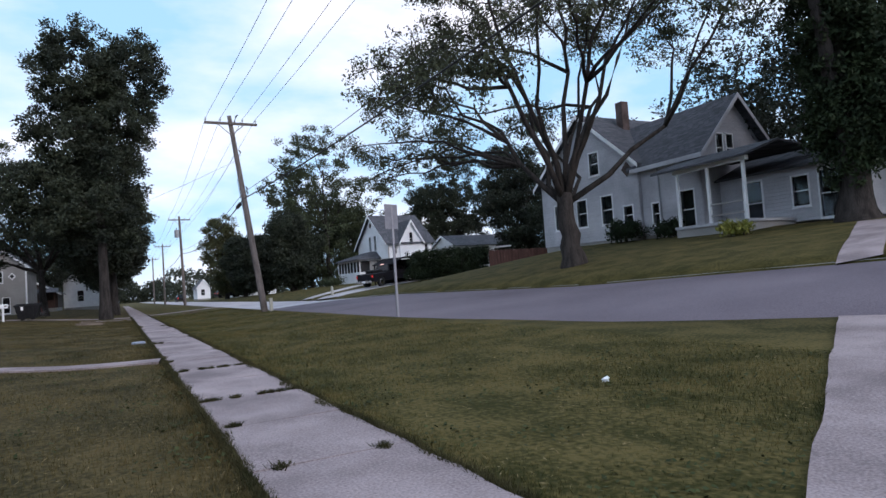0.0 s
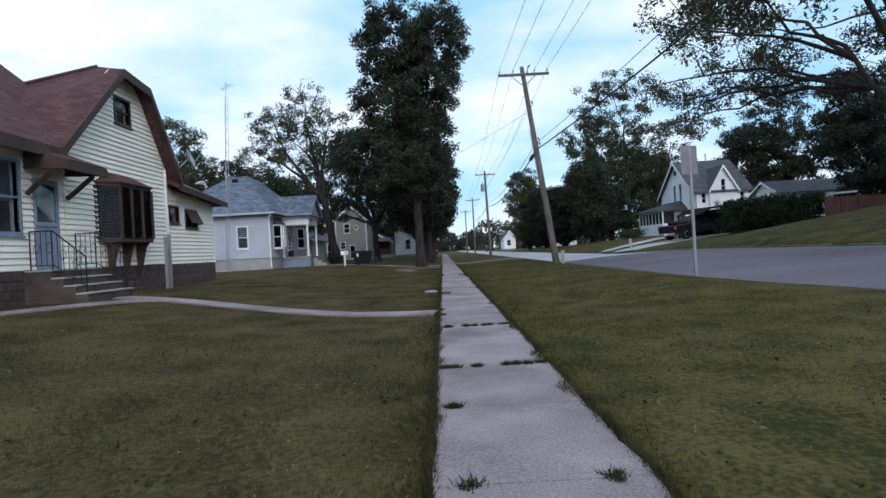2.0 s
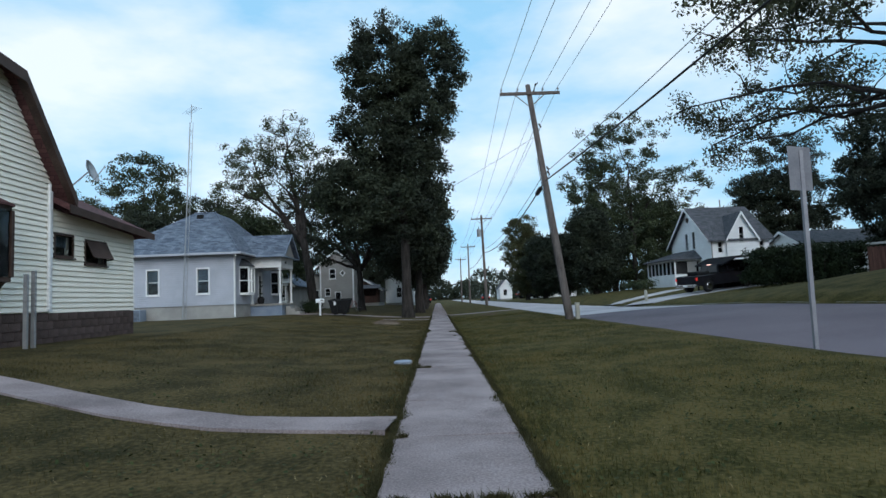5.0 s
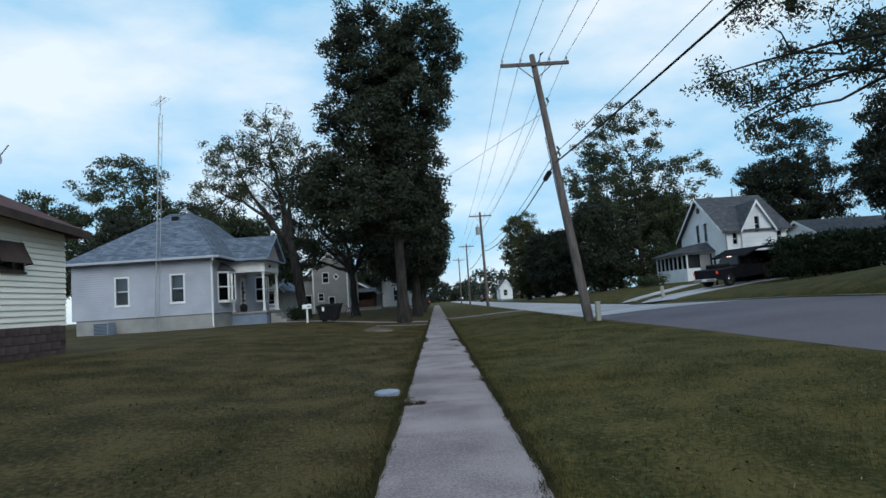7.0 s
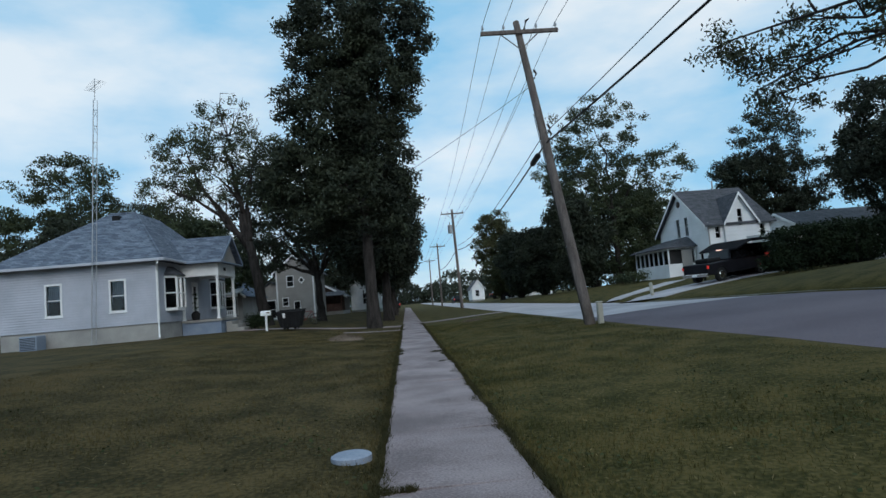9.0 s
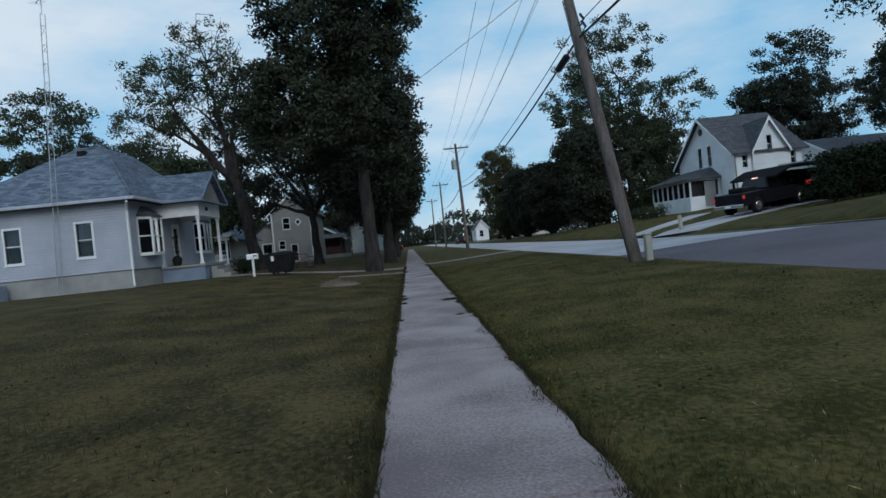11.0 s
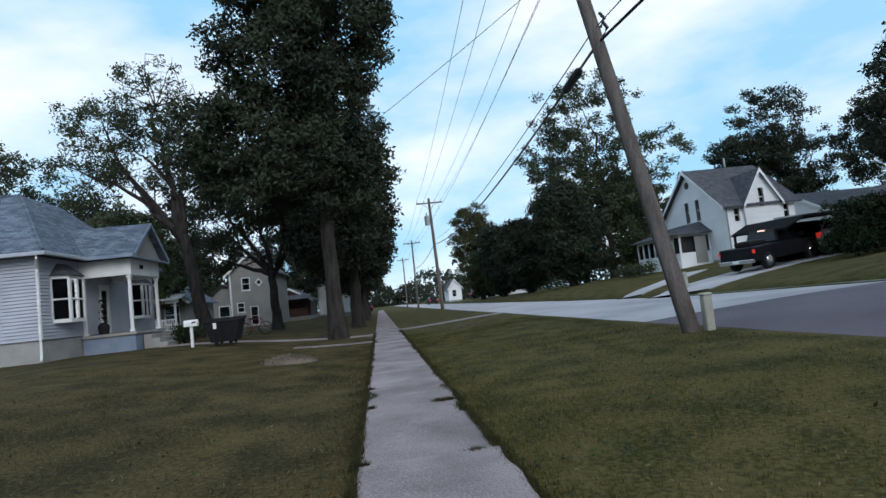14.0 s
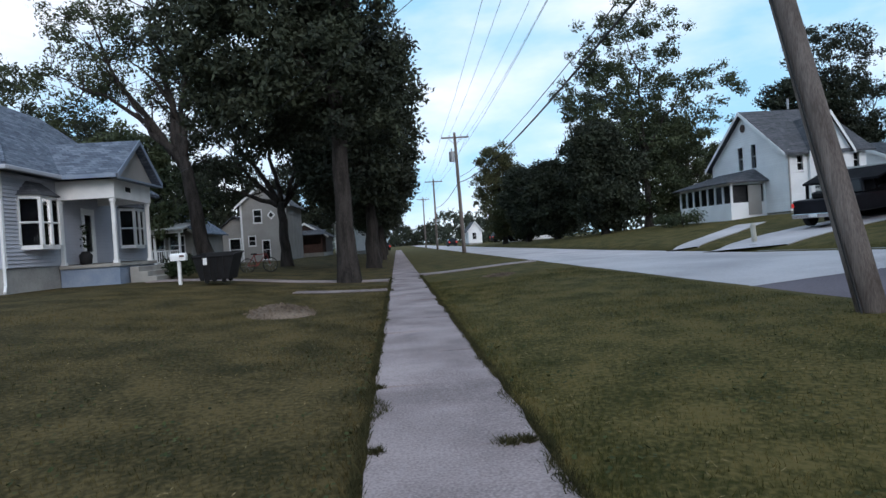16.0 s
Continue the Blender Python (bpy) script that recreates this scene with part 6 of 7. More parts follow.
def parked_suv(loc, rot, mat, label):
    t = thing("parked_car", loc, label, "car", "parked cars")
    t.rotation_euler = (0, 0, radians(rot))
    m = Mesh()
    side = [(-2.2, 0.4), (-2.25, 0.95), (-1.9, 1.1), (1.2, 1.08), (2.15, 0.9), (2.25, 0.45), (1.9, 0.3), (-1.9, 0.3)]
    m.prism([(x, -0.88, z) for x, z in side], (0, 1.76, 0))
    lpart("body", m, mat, t, bevel=0.06)
    m = Mesh()
    b = [(-2.0, 1.1), (1.15, 1.08), (0.45, 1.62), (-1.7, 1.66)]
    lo = [(x, -0.82, z) for x, z in b[:2]] + [(x, -0.66, z) for x, z in b[2:]]
    hi = [(x, 0.82, z) for x, z in b[:2]] + [(x, 0.66, z) for x, z in b[2:]]
    m.add(lo + hi, [(0, 1, 2, 3), (7, 6, 5, 4), (0, 4, 5, 1), (1, 5, 6, 2), (2, 6, 7, 3), (3, 7, 4, 0)])
    lpart("cabin", m, mat, t, bevel=0.05)
    for s in (-1, 1):
        lpart("side_window", Mesh().add([(-1.7, s * 0.83, 1.15), (0.9, s * 0.83, 1.13), (0.42, s * 0.69, 1.55), (-1.55, s * 0.69, 1.58)], [(0, 1, 2, 3)]), M_CARGLASS, t, "dark side glass")
        lpart("lamp", Mesh().box(2.12, 2.22, s * 0.5, s * 0.84, 0.7, 0.86), M_CHROME, t, "clear headlamp", bevel=0.02)
        lpart("lamp", Mesh().box(-2.26, -2.18, s * 0.6, s * 0.86, 0.75, 1.0), M_REDLAMP, t, "red tail lamp")
        for x in (-1.35, 1.4):
            wheel(t, x, s * 0.78, 0.34, 0.22)
    lpart("windscreen", Mesh().add([(1.16, -0.74, 1.12), (1.16, 0.74, 1.12), (0.5, 0.6, 1.57), (0.5, -0.6, 1.57)], [(0, 1, 2, 3)]), M_CARGLASS, t)
    lpart("rear_window", Mesh().add([(-2.01, -0.7, 1.15), (-2.01, 0.7, 1.15), (-1.74, 0.6, 1.6), (-1.74, -0.6, 1.6)], [(0, 1, 2, 3)]), M_CARGLASS, t)


parked_suv((23.9, 47.2, land(23.9, 47.2) + 0.06), 16, M_SILVER, "silver car parked under the black carport canopy")
parked_suv((11.0, 150.0, 0.1), 92, M_BLACKPLASTIC, "distant dark car beside the street")
parked_suv((-2.6, 150.0, 0.1), 95, M_CARPAINT, "distant dark car at the end of the walk")
parked_suv((17.0, 121.0, 0.5), 10, M_CARPAINT, "dark car on a distant drive")


def hedge(label, x0, x1, y0, y1, z1, n, mat=M_HEDGE, name="hedge"):
    t = thing(name, ((x0 + x1) / 2, (y0 + y1) / 2, land((x0 + x1) / 2, (y0 + y1) / 2)), label, name)
    cs = []
    for k in range(n):
        x, y = rng.uniform(x0, x1), rng.uniform(y0, y1)
        zb = land(x, y)
        cs.append((x, y, rng.uniform(zb + 0.25, zb + z1 + 0.2 * noise.noise((x, y, 0)))))
    v, f = leaf_cloud(np.array(cs), 0.42, 46, 0.085)
    mesh_fast("foliage", v, f, mat, t)
    m = Mesh()
    for k in range(max(3, int((x1 - x0) * 1.5))):
        x, y = rng.uniform(x0, x1), rng.uniform(y0, y1)
        m.tube([(x, y, land(x, y) - 0.1), (x + rng.normal() * 0.1, y, land(x, y) + z1 * 0.7)], [0.04, 0.015], 5)
    tagged(part("stems", m, M_BARK, t), kind="stuff")


hedge("tall dense dark green hedge beside the carport", 19.3, 26.4, 42.4, 44.2, 2.35, 620)
hedge("small dark shrub against the old house", 22.4, 23.8, 22.4, 24.0, 1.1, 60, name="shrub")
hedge("low shrub against the old house", 22.8, 23.8, 19.9, 21.0, 0.8, 40, name="shrub")
hedge("low dark shrub beside the porch steps", -9.3, -8.5, 47.7, 48.5, 0.75, 40, name="shrub")
hedge("bright yellow-green shrub on the lawn", 19.9, 20.7, 14.2, 14.9, 0.45, 26, M_YELLOW, name="shrub")
hedge("low shrubs below the screened porch", 19.6, 20.4, 63.0, 69.5, 0.9, 60, M_LEAF_MID, name="shrub")
fn = thing("fence", (30.5, 42.2, 1.4), "red-brown weathered board fence", "fence")
for k in range(62):
    x = 26.1 + 0.15 * k
    zb = land(x, 42.2)
    part("fence_board", Mesh().box(x, x + 0.14, 42.2 + 0.01 * math.sin(k * 5.1), 42.225 + 0.01 * math.sin(k * 5.1), zb - 0.05, zb + 1.95 + 0.04 * math.sin(k * 2.7)), M_FENCE, fn)
for z in (0.4, 1.5):
    part("fence_rail", Mesh().box(26.1, 35.4, 42.24, 42.3, 1.35 + z, 1.44 + z), M_FENCE, fn)


# ---- poles and wires ----
def utility_pole(foot, top, label, arm=2.4, transformer=False, r=0.15, arm_turn=0.0):
    t = thing("utility_pole", (foot[0], foot[1], land(foot[0], foot[1])), label, "utility pole", "utility poles")
    a, b = Vector((foot[0], foot[1], land(foot[0], foot[1]) - 0.4)), Vector(top)
    d = (b - a).normalized()
    part("pole", Mesh().tube([a.lerp(b, k / 8) for k in range(9)] + [b + d * 0.35], [r * (1.15 - 0.045 * k) for k in range(10)], 14), M_POLE, t, "weathered grey wooden pole", smooth=True)
    side = Vector((math.cos(arm_turn), math.sin(arm_turn), 0))
    c = b - d * 0.1
    fwd = Vector((-side.y, side.x, 0))
    m = Mesh()
    e0, e1 = c - side * arm / 2 - fwd * 0.14, c + side * arm / 2 - fwd * 0.14
    m.prism([e0 + fwd * 0.05 + Vector((0, 0, -0.06)), e0 - fwd * 0.05 + Vector((0, 0, -0.06)), e0 - fwd * 0.05 + Vector((0, 0, 0.06)), e0 + fwd * 0.05 + Vector((0, 0, 0.06))], e1 - e0)
    part("crossarm", m, M_POLE, t, "wooden crossarm")
    m = Mesh()
    m.bar(c - side * 0.7 - fwd * 0.14, c - Vector((0, 0, 0.6)) - fwd * 0.12, 0.03)
    m.bar(c + side * 0.7 - fwd * 0.14, c - Vector((0, 0, 0.6)) - fwd * 0.12, 0.03)
    part("arm_brace", m, M_STEEL, t)
    pins = []
    for s in (-0.47, -0.2, 0.22, 0.47):
        p = c + side * arm * s - fwd * 0.14 + Vector((0, 0, 0.06))
        part("insulator", Mesh().tube([p, p + Vector((0, 0, 0.08)), p + Vector((0, 0, 0.1)), p + Vector((0, 0, 0.2))], [0.02, 0.02, 0.05, 0.03], 8), M_STEEL, t)
        pins.append(p + Vector((0, 0, 0.2)))
    if transformer:
        q = b - d * 1.7 - side * 0.38
        can = part("transformer", Mesh().tube([q - Vector((0, 0, 0.45)), q + Vector((0, 0, 0.4)), q + Vector((0, 0, 0.47))], [0.24, 0.24, 0.1], 14), M_STEEL, t, "grey transformer can")
        part("bushing", Mesh().tube([q + Vector((0, 0, 0.45)), q + Vector((0, 0, 0.7))], 0.04, 6), M_BROWN, can)
    return t, pins, a, b, d


p1, pins1, a1, b1, d1 = utility_pole((5.06, 29.1), (4.19, 31.2, 9.95), "leaning weathered wooden utility pole beside the street", 2.6, r=0.14)
p2, pins2, a2, b2, d2 = utility_pole((5.5, 75.8), (5.3, 76.0, 10.2), "wooden utility pole with grey transformer", 2.4, True)
p3, pins3, a3, b3, d3 = utility_pole((5.3, 108.0), (5.3, 108.0, 9.6), "distant wooden utility pole", 2.4, False, 0.13)
p4, pins4, a4, b4, d4 = utility_pole((5.3, 142.0), (5.3, 142.0, 9.6), "distant wooden utility pole", 2.4, False, 0.13)
p0, pins0, a0, b0, d0 = utility_pole((4.6, -16.0), (4.3, -16.0, 10.3), "wooden utility pole behind the walk", 2.6)
sp = Mesh()
q = b1 + Vector((0.25, 0, 0))
sp.tube([q + Vector((-0.05, 0, 0.0)), q + Vector((0.05, 0, 0.35)), q + Vector((0.16, 0, 0.42))], [0.05, 0.04, 0.02], 8)
part("arrester", sp, M_IRON, p1, "dark lightning arrester")
m = Mesh()
for zf in (0.62, 0.64, 0.83):
    c = a1.lerp(b1, zf)
    m = Mesh().tube([c + Vector((0.12, -0.1, -0.1)), c + Vector((0.2, -0.16, 0.05)), c + Vector((0.14, -0.1, 0.2))], 0.035, 6)
    part("bracket", m, M_IRON, p1, "black cable bracket")
m = Mesh()
m.tube([a1.lerp(b1, k / 10) + Vector((-0.17, -0.05, 0)) for k in range(8)], 0.014, 5)
part("ground_wire", m, M_WIRE, p1)


def wire(label, a, b, sag, r, category="cable"):
    t = thing("overhead_wire", (Vector(a) + Vector(b)) / 2, label, category, "overhead wires")
    a, b = Vector(a), Vector(b)
    pts = [a.lerp(b, k / 24) - Vector((0, 0, sag * 4 * (k / 24) * (1 - k / 24))) for k in range(25)]
    part("strand", Mesh().tube(pts, r, 5), M_WIRE, t)


for ra, rb in ((pins0, pins1), (pins1, pins2), (pins2, pins3), (pins3, pins4)):
    for pa, pb in zip(ra, rb):
        wire("thin black overhead power line", pa, pb, 0.5, 0.009)
c1 = a1.lerp(b1, 0.60)
c1b = a1.lerp(b1, 0.63)
wire("thick black overhead cable", c1, (10.4, -20, 10.4), 0.9, 0.03)
wire("black overhead service cable", c1b, (10.0, -20, 11.4), 0.9, 0.012)
wire("thick black overhead cable", c1, a2.lerp(b2, 0.62), 0.8, 0.03)
wire("black overhead service cable", c1b, a2.lerp(b2, 0.66), 0.7, 0.014)
wire("black overhead cable between poles", a2.lerp(b2, 0.62), a3.lerp(b3, 0.62), 0.5, 0.03)
wire("thin service drop to a house", a1.lerp(b1, 0.8), (-12.5, 55.0, 5.0), 0.8, 0.008)
wire("thin black overhead power line", a1.lerp(b1, 0.84), a2.lerp(b2, 0.84), 0.5, 0.009)
# splice case on the thick cable
sc = thing("splice_case", (4.75, 27.5, 5.6), "black splice case hung on the thick cable", "splice case")
d = (a2.lerp(b2, 0.62) - c1).normalized()
part("case", Mesh().tube([c1 + d * 1.2 - Vector((0, 0, 0.1)), c1 + d * 1.3 - Vector((0, 0, 0.1)), c1 + d * 2.3 - Vector((0, 0, 0.16)), c1 + d * 2.4 - Vector((0, 0, 0.16))], [0.05, 0.1, 0.1, 0.05], 10), M_WIRE, sc)

# utility pedestal by the pole
pd = thing("utility_pedestal", (5.4, 29.15, 0.17), "beige plastic utility pedestal beside the pole", "utility box")
part("housing", Mesh().box(5.24, 5.39, 29.0, 29.17, 0.1, 0.76), M_BEIGE, pd, bevel=0.02)
part("cap", Mesh().box(5.225, 5.405, 28.985, 29.185, 0.762, 0.81), M_BEIGE, pd, bevel=0.02)
# sign seen from behind
sg = thing("road_sign", (5.72, 14.5, 0.15), "grey back of a metal road sign on a thin post", "road sign")
part("post", Mesh().box(5.69, 5.75, 14.47, 14.53, 0.0, 3.3), M_SIGNBACK, sg)
part("plate", Mesh().prism([(5.46, 14.40, 2.66), (5.93, 14.58, 2.66), (5.93, 14.58, 3.36), (5.46, 14.40, 3.36)], (-0.002, -0.008, 0)), M_SIGNBACK, sg, "rectangular sign back")
# mailbox
mb = thing("mailbox", (-8.05, 43.8, 0.4), "white mailbox on a white wooden post", "mailbox")
part("post", Mesh().box(-8.1, -8.0, 43.75, 43.85, 0.2, 1.18), M_PAINT, mb, bevel=0.008)
m = Mesh()
prof = [(-0.11, 0), (0.11, 0), (0.11, 0.14)] + [(0.11 * math.cos(a), 0.14 + 0.11 * math.sin(a)) for a in [math.pi * i / 6 for i in range(1, 6)]] + [(-0.11, 0.14)]
m.prism([(-8.3, 43.8 + u, 1.182 + z) for u, z in prof], (0.5, 0, 0))
part("box", m, M_PAINT, mb, bevel=0.006)
part("flag", Mesh().box(-8.0, -7.85, 43.675, 43.685, 1.3, 1.36), M_REDWOOD, mb)


mb.location.x += 0.68
mb.location.y -= 0.4


def dumpster():
    t = thing("dumpster", (-6.12, 44.9, 0.4), "black open-topped dumpster on the lawn beside the walk", "dumpster")
    m = Mesh()
    x0, x1, y0, y1, z0, z1 = -6.76, -5.48, 44.3, 45.6, 0.5, 1.26
    lo = [(x0 + 0.18, y0 + 0.1, z0), (x1 - 0.22, y0 + 0.1, z0), (x1 - 0.22, y1 - 0.1, z0), (x0 + 0.18, y1 - 0.1, z0)]
    hi = [(x0, y0, z1), (x1, y0, z1), (x1, y1, z1 + 0.1), (x0, y1, z1 + 0.1)]
    hi2 = [(x0 + 0.06, y0 + 0.06, z1), (x1 - 0.06, y0 + 0.06, z1), (x1 - 0.06, y1 - 0.06, z1 + 0.1), (x0 + 0.06, y1 - 0.06, z1 + 0.1)]
    lo2 = [(p[0], p[1], z0 + 0.1) for p in lo]
    m.add(lo + hi + hi2 + lo2, [(0, 3, 2, 1), (0, 1, 5, 4), (1, 2, 6, 5), (2, 3, 7, 6), (3, 0, 4, 7), (4, 5, 9, 8), (5, 6, 10, 9), (6, 7, 11, 10), (7, 4, 8, 11), (8, 9, 13, 12), (9, 10, 14, 13), (10, 11, 15, 14), (11, 8, 12, 15), (12, 13, 14, 15)])
    part("bin", m, M_BLACKPLASTIC, t)
    for k in range(4):
        x = x0 + 0.27 + 0.21 * k
        part("rib", Mesh().prism([(x, y0 + 0.07, z0 + 0.05), (x + 0.06, y0 + 0.07, z0 + 0.05), (x + 0.06, y0 - 0.02, z1 - 0.05), (x, y0 - 0.02, z1 - 0.05)], (0, -0.04, 0)), M_BLACKPLASTIC, t)
    part("rim_bar", Mesh().tube([(x0, y0, z1), (x1, y0, z1), (x1, y1, z1 + 0.1), (x0, y1, z1 + 0.1), (x0, y0, z1)], 0.04, 6), M_BLACKPLASTIC, t)
    for x in (x0 + 0.35, x1 - 0.4):
        for y in (y0 + 0.25, y1 - 0.25):
            part("caster", Mesh().tube([(x, y - 0.03, 0.47), (x, y + 0.03, 0.47)], 0.07, 10), M_RUBBER, t)
    part("sticker", Mesh().box(x0 + 0.28, x0 + 0.45, y0 - 0.005, y0 + 0.0, 1.0, 1.22), M_PAINT, t, "small white sticker")
    t.location.y -= 1.5
    t.location.z += land(-6.6, 43.4) - land(-6.6, 44.9)



dumpster()


def bicycle(bx, by):
    z = land(bx, by)
    t = thing("bicycle", (bx, by, z), "red bicycle standing on the lawn behind the dumpster", "bicycle")
    for dx in (-0.52, 0.52):
        ring = [(bx + dx + 0.33 * math.cos(a), by, z + 0.34 + 0.33 * math.sin(a)) for a in [2 * math.pi * i / 20 for i in range(21)]]
        w = part("wheel", Mesh().tube(ring, 0.022, 6), M_RUBBER, t, "thin black tyre")
        sp = Mesh()
        for i in range(10):
            sp.tube([(bx + dx, by, z + 0.34), ring[2 * i]], 0.004, 4)
        part("spokes", sp, M_STEEL, w)
    f = Mesh()
    p = {"r": (bx - 0.52, by, z + 0.34), "b": (bx - 0.08, by, z + 0.32), "s": (bx - 0.2, by, z + 0.82), "h": (bx + 0.36, by, z + 0.86), "f": (bx + 0.52, by, z + 0.34)}
    for a, b in ("rb", "bs", "rs", "sh", "bh", "hf"):
        f.tube([p[a], p[b]], 0.022, 6)
    part("frame", f, M_REDPAINT, t, "faded red frame")
    part("saddle", Mesh().box(bx - 0.34, bx - 0.08, by - 0.06, by + 0.06, z + 0.84, z + 0.9), M_BLACKPLASTIC, t, bevel=0.02)
    part("handlebar", Mesh().tube([p["h"], (bx + 0.34, by, z + 1.0), (bx + 0.30, by - 0.25, z + 1.02)], 0.014, 6).tube([(bx + 0.34, by, z + 1.0), (bx + 0.30, by + 0.25, z + 1.02)], 0.014, 6), M_STEEL, t)


bicycle(-6.2 - 0.5, 52.0)
# two posts in front of the cream house
for y, hgt in ((17.75, 2.0), (18.0, 2.08)):
    t = thing("metal_post", (-8.6, y, 0.45), "grey bare post standing before the cream house", "post", "posts")
    part("shaft", Mesh().box(-8.64, -8.56, y - 0.03, y + 0.03, 0.2, hgt), M_STEEL, t)
# water meter lid
ld = thing("meter_lid", (-0.81, 16.6, 0.03), "flat blue-grey meter lid in the grass", "meter lid")
part("disc", Mesh().tube([(-0.81, 16.6, -0.04), (-0.81, 16.6, 0.03), (-0.81, 16.6, 0.045)], [0.17, 0.17, 0.14], 18), M_LID, ld)
# small white stake and paper scrap
hp = thing("bollard", (13.75, 46.0, 0.5), "short pale bollard beside the driveway", "bollard")
part("shaft", Mesh().tube([(13.75, 46, 0.2), (13.70, 46, 1.12), (13.70, 46, 1.2)], [0.1, 0.1, 0.06], 10), M_BEIGE, hp)
sc2 = thing("paper_scrap", (2.8, 2.85, 0.06), "crumpled white paper scrap on the grass", "litter")
m = Mesh()
for k in range(5):
    a = k * 1.3
    m.add([(2.8 + 0.04 * math.cos(a), 2.85 + 0.03 * math.sin(a), 0.07), (2.8 + 0.05 * math.cos(a + 1.5), 2.85 + 0.04 * math.sin(a + 1.5), 0.09 + 0.008 * k), (2.8, 2.87, 0.11), (2.79, 2.82, 0.10)], [(0, 1, 2), (0, 2, 3), (1, 2, 3)])
part("paper", m, M_PAINT, sc2)
for k, (x, y) in enumerate([(7.55, 7.3), (7.8, 6.9), (8.0, 6.6)]):
    t = thing("broken_concrete", (x, y, 0.12), "broken chunk of concrete at the road edge", "rubble", "rubble")
    m = Mesh().box(x - 0.16, x + 0.15, y - 0.1, y + 0.12, 0.05, 0.2 + 0.02 * k)
    part("chunk", m, M_CONC, t, bevel=0.03)

# soil mounds
def mound(label, cx, cy, rx, ry, h, mat):
    t = thing("soil_mound", (cx, cy, land(cx, cy)), label, "soil mound")
    m = Mesh()
    n, k = 22, 7
    for j in range(k + 1):
        s = j / k
        for i in range(n):
            a = 2 * math.pi * i / n
            rr = s * (1 + 0.15 * noise.noise((math.cos(a) * 1.5, math.sin(a) * 1.5, cx)))
            x, y = cx + rx * rr * math.cos(a), cy + ry * rr * math.sin(a)
            m.v.append((x, y, land(x, y) - 0.03 + h * (1 - s * s) + (0.10 * noise.noise((x * 3.1, y * 3.1, 0)) + 0.07 * noise.noise((x * 8, y * 8, 3))) * (1 - s) * min(1.0, h / 0.25)))
    for j in range(k):
        for i in range(n):
            m.f.append((j * n + i, j * n + (i + 1) % n, (j + 1) * n + (i + 1) % n, (j + 1) * n + i))
    part("earth", m, mat, t)
    g = Mesh()
    for q in range(140):
        a, s = rng.uniform(0, 6.28), rng.random() ** 0.5
        x, y = cx + rx * s * math.cos(a), cy + ry * s * math.sin(a)
        z = land(x, y) - 0.02 + h * (1 - s * s)
        e = rng.uniform(0.012, 0.04)
        g.add([(x - e, y, z), (x + e, y - e, z), (x + e, y + e, z), (x, y, z + e * 1.4)], [(0, 1, 3), (1, 2, 3), (2, 0, 3)])
    tagged(part("stones", g, M_SOIL, t), kind="stuff")


mound("low grey-brown mound of soil and gravel on the lawn", -2.58, 34.8, 0.74, 0.9, 0.2, M_SOIL)
mound("low bare patch of gravel near the walk", 2.9, 42.0, 0.6, 0.9, 0.07, M_SOIL)


# ---- kerb on the far side ----
kb = tagged(new("kerb"), "low broken pale concrete kerb along the far lawn", "kerb", kind="structure")
y = 2.0
while y < 43:
    if rng.random() < 0.72:
        L = rng.uniform(1.2, 2.6)
        x = road_far(y) + 0.02
        z = far_edge_z(y + L / 2)
        z0, z1 = far_edge_z(y), far_edge_z(y + L)
        m = Mesh()
        m.prism([(x, y, z0 - 0.2), (x + 0.16, y, z0 - 0.2), (x + 0.16, y, z0 + 0.03), (x + 0.02, y, z0 + 0.03)], (road_far(y + L) - road_far(y), L, z1 - z0))
        part("kerb_stone", m, M_CONC, kb)
        y += L + 0.03
    else:
        y += rng.uniform(0.6, 2.0)

# ---- the sidewalk, slab by slab ----
walk_ob = tagged(new("sidewalk"), "cracked pale concrete sidewalk with weeds in the joints", "sidewalk", kind="structure")
seams = [-7.6, -6.1, -4.6, -3.05, -1.6, 0.4, 2.35, 3.85, 5.35, 6.95, 8.5, 10.2, 12.05, 13.7, 15.5, 17.3, 19.1, 20.87, 23.7, 26.3, 28.0]
while seams[-1] < 150:
    seams.append(seams[-1] + 1.6 + 0.15 * math.sin(len(seams) * 2.1))
for k, (ya, yb) in enumerate(zip(seams, seams[1:])):
    n = 9 if ya < 40 else 3
    gap = 0.0025
    ga = 0.016 if round(ya, 2) in (5.35, 8.5, 23.7) else gap
    dz0, dz1 = 0.005 * math.sin(k * 2.3), 0.005 * math.sin(k * 1.7 + 1)
    tilt = 0.008 * math.sin(k * 3.1)
    if abs(ya - 23.7) < 0.1:
        dz0 -= 0.02
    if abs(yb - 23.7) < 0.1:
        dz1 += 0.02
    m = Mesh()
    L, R = [], []
    for i in range(n):
        s = i / (n - 1)
        y = ya + ga + (yb - ya - gap - ga) * s
        z = 0.02 + dz0 + (dz1 - dz0) * s
        L.append((-0.53 + 0.035 * noise.noise((0, y * 2.2, 1)) + 0.02 * noise.noise((0, y * 8, 2)), y, z - tilt))
        R.append((0.535 + 0.04 * noise.noise((5, y * 2.2, 1)) + 0.025 * noise.noise((5, y * 8, 2)), y, z + tilt))
    ring = L + R[::-1]
    m.prism([(x, y, z - 0.12) for x, y, z in ring], (0, 0, 0.12))
    part("slab", m, M_SLAB, walk_ob)


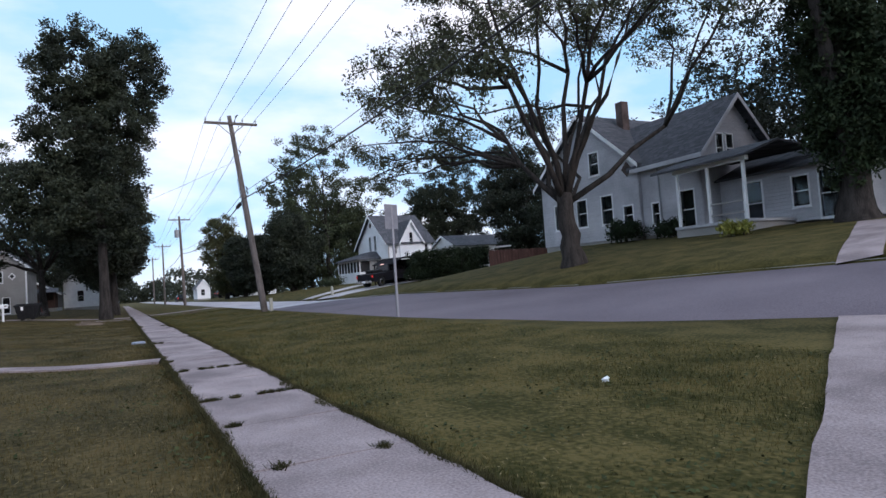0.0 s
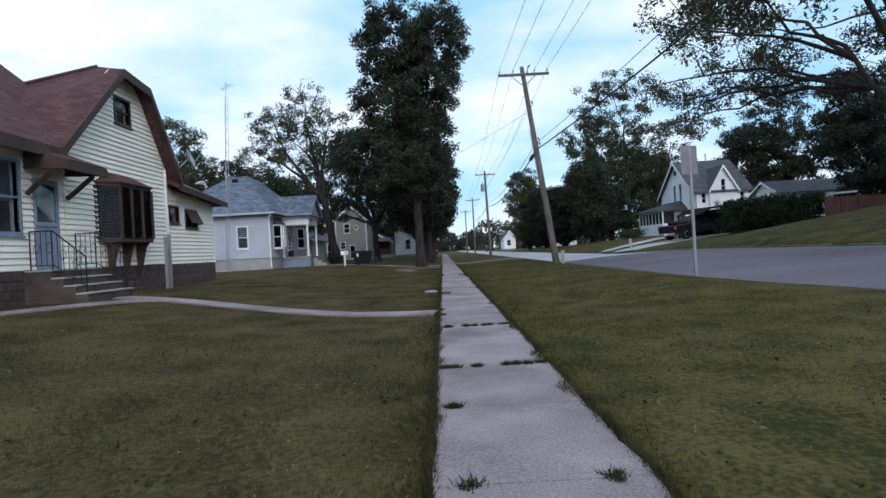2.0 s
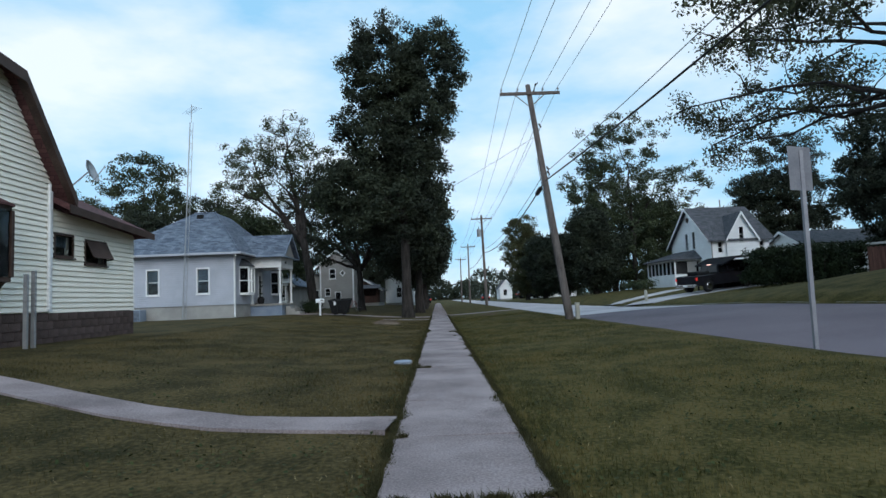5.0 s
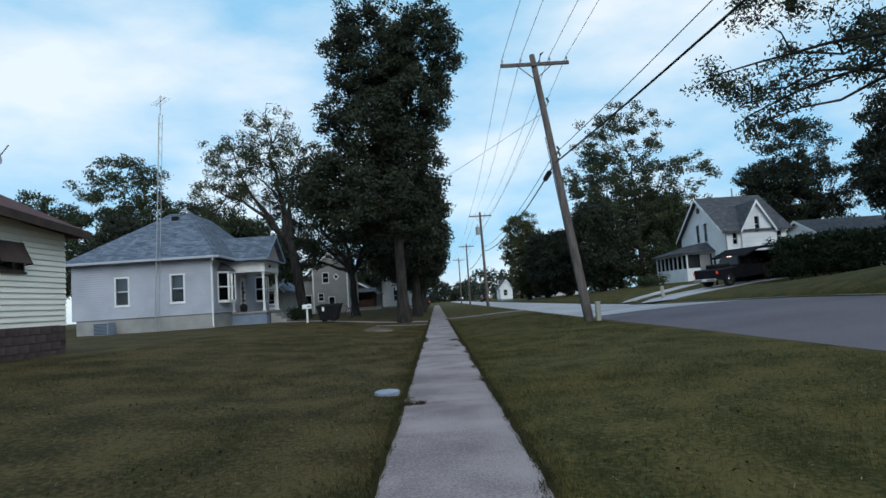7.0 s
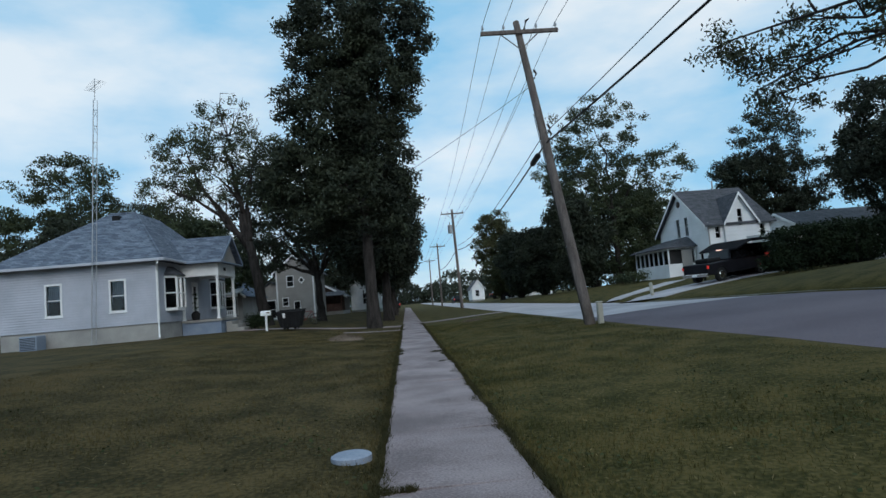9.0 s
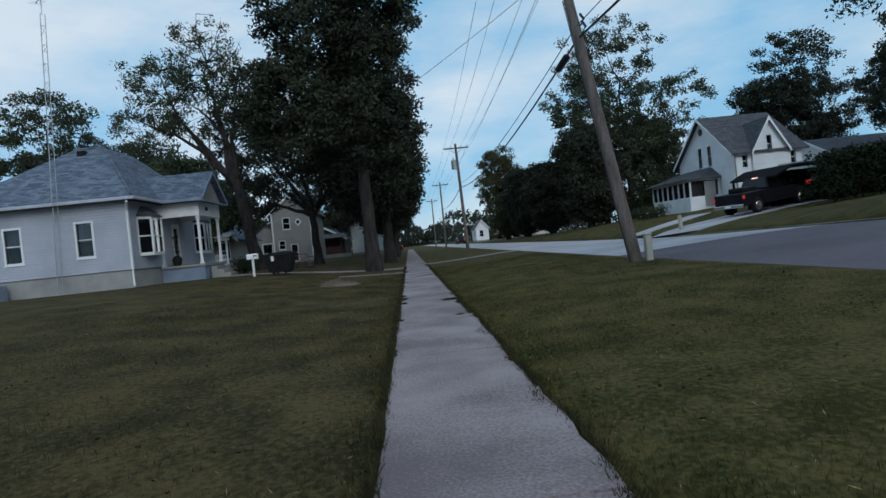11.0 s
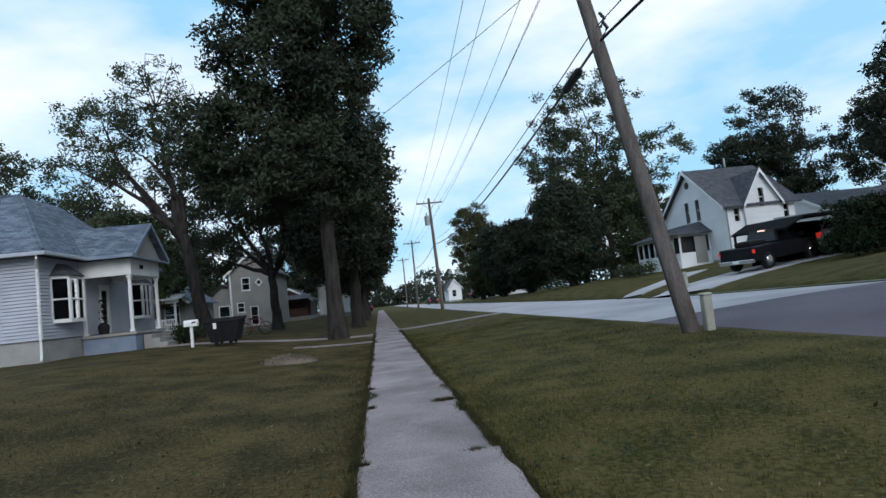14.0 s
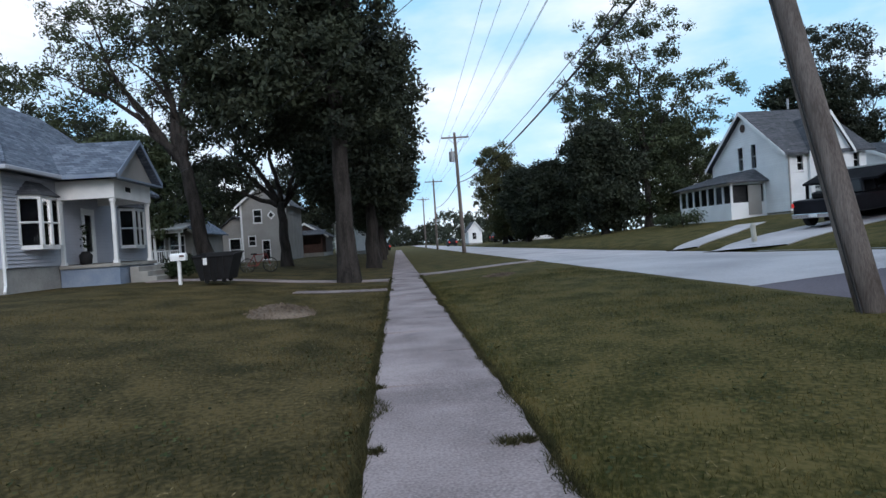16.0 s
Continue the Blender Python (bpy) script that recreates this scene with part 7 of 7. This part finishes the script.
# ---- grass blades and weeds ----
def blades(n, x, y, z, height, width, lean=0.6):
    a = rng.uniform(0, 2 * np.pi, n)
    h = height * rng.uniform(0.45, 1.25, n)
    w = width * rng.uniform(0.7, 1.3, n)
    dx, dy = np.cos(a), np.sin(a)
    la = rng.uniform(0, 2 * np.pi, n)
    ln = h * lean * rng.uniform(0.2, 1.2, n)
    base = np.stack([x, y, z], 1)
    v = np.stack([base - np.stack([dx * w, dy * w, np.zeros(n)], 1), base + np.stack([dx * w, dy * w, np.zeros(n)], 1), base + np.stack([np.cos(la) * ln, np.sin(la) * ln, h], 1)], axis=1).reshape(-1, 3)
    return v, np.arange(3 * n).reshape(-1, 3)


def near_grass():
    n = 520000
    y = -3 + 45 * rng.random(n) ** 1.35
    side = rng.random(n) < 0.5
    u = rng.random(n) ** 1.4
    x = np.where(side, -0.51 - u * 7.5, 0.51 + u * 4.9)
    keep = ~((x > 0.5) & (np.abs((y + 1.25) * 0.877 - (x - 0.58) * 0.48) < 0.76)) & ~((x < -0.5) & (np.abs(y - np.interp(-x, [0.6, 2.2, 3.4, 4.6, 6.4], [10.8, 11.0, 11.5, 12.2, 13.3])) < 0.36))
    keep &= np.hypot(x + 0.81, y - 16.6) > 0.2
    x, y = x[keep], y[keep]
    z = np.array([land(a, b) for a, b in zip(x, y)]) - 0.02
    z = np.where(np.abs(x) < 0.9, z - 0.005, z)
    patch = np.array([noise.noise((a * 0.35, b * 0.35, 9)) for a, b in zip(x, y)])
    v, f = blades(len(x), x, y, z, 0.055, 0.0045)
    h = np.repeat(1 + 0.35 * patch, 3)
    v[2::3, 2] = v[0::3, 2] + (v[2::3, 2] - v[0::3, 2]) * (1 + 0.4 * patch)
    west = np.repeat(x < 0, 3)
    for sel, mat, text in ((west, M_BLADE_THIN_SHADE, "thin dry brownish mown grass with shade in its tone"), (~west, M_BLADE, "short mown green grass with drier patches")):
        w = v[sel]
        tagged(mesh_fast("grass", w, np.arange(len(w)).reshape(-1, 3), mat), text, "grass", kind="stuff")


near_grass()


def lawn_litter():
    """Low clover clumps and scattered dry clippings in the near lawn."""
    for n, size, mat, name, text in ((26000, 0.016, M_CLOVER, "clover", "dark low clover patches in the lawn"), (9000, 0.02, M_STRAW, "clippings", "pale dry grass clippings on the lawn")):
        y = -2.5 + 34 * rng.random(n) ** 1.3
        x = np.where(rng.random(n) < 0.5, -0.62 - 5.5 * rng.random(n) ** 1.3, 0.62 + 4.6 * rng.random(n) ** 1.3)
        patch = np.array([noise.noise((a * 1.1, b * 1.1, 2)) for a, b in zip(x, y)])
        keep = (patch > 0.05) if name == "clover" else (patch < 0.1)
        keep &= ~((x > 0.5) & (np.abs((y + 1.25) * 0.877 - (x - 0.58) * 0.48) < 0.8)) & ~((x < -0.5) & (np.abs(y - np.interp(-x, [0.6, 2.2, 3.4, 4.6, 6.4], [10.8, 11.0, 11.5, 12.2, 13.3])) < 0.4))
        x, y = x[keep], y[keep]
        z = np.array([land(a, b) for a, b in zip(x, y)]) + rng.uniform(0.012, 0.035, len(x))
        k = len(x)
        a = rng.uniform(0, 2 * np.pi, k)
        w = 0.9 if name == "clover" else 0.12
        u = np.stack([np.cos(a), np.sin(a), rng.normal(size=k) * 0.35], 1) * (size * rng.uniform(0.6, 1.4, k))[:, None]
        v = np.stack([-np.sin(a), np.cos(a), rng.normal(size=k) * 0.35], 1) * (size * w * rng.uniform(0.6, 1.4, k))[:, None]
        c = np.stack([x, y, z], 1)
        q = np.stack([c - u, c + v, c + u, c - v], axis=1).reshape(-1, 3)
        tagged(mesh_fast(name, q, np.arange(4 * k).reshape(-1, 4), mat), text, name, kind="stuff")


lawn_litter()


def edge_weeds():
    n = 70000
    y = -4 + 50 * rng.random(n)
    s = np.where(rng.random(n) < 0.5, -1.0, 1.0)
    tuft = np.array([noise.noise((a * 1.3, b * 3, 4)) for a, b in zip(y, s)])
    x = s * (0.56 - np.maximum(0, tuft - 0.05) * 0.26 * rng.random(n) + rng.normal(size=n) * 0.02)
    v, f = blades(n, x, y, np.full(n, 0.005), 0.05, 0.004, 0.9)
    tagged(mesh_fast("edge_grass", v, f, M_WEED), "ragged dry grass creeping over the sidewalk edges", "grass", kind="stuff")
    xs, ys = [], []
    for k, yy in enumerate(seams[5:22]):
        dense = {5.35: 0.8, 8.5: 0.75, 2.35: 0.15, 12.05: 0.2, 20.87: 0.15, 23.7: 0.5}.get(yy, 0.1)
        for j in (range(9) if dense > 0.5 else (0, 1, 7, 8)):
            side = yy == 26.3 and j in (0, 7, 8) or yy == 2.35 and j in (1, 6, 7) or yy == 15.5 and j == 0
            if rng.random() < dense or side:
                c = -0.47 + 0.94 * j / 8 + rng.normal() * 0.02
                q = int(rng.uniform(110, 260))
                xs.append(c + rng.normal(size=q) * rng.uniform(0.02, 0.034))
                ys.append(yy + rng.normal(size=q) * rng.uniform(0.015, 0.032))
    x, y = np.concatenate(xs), np.concatenate(ys)
    v, f = blades(len(x), x, y, np.full(len(x), 0.01), 0.045, 0.006, 1.2)
    tagged(mesh_fast("joint_weeds", v, f, M_WEED), "dark weeds growing in the sidewalk joints", "weeds", kind="stuff")


edge_weeds()
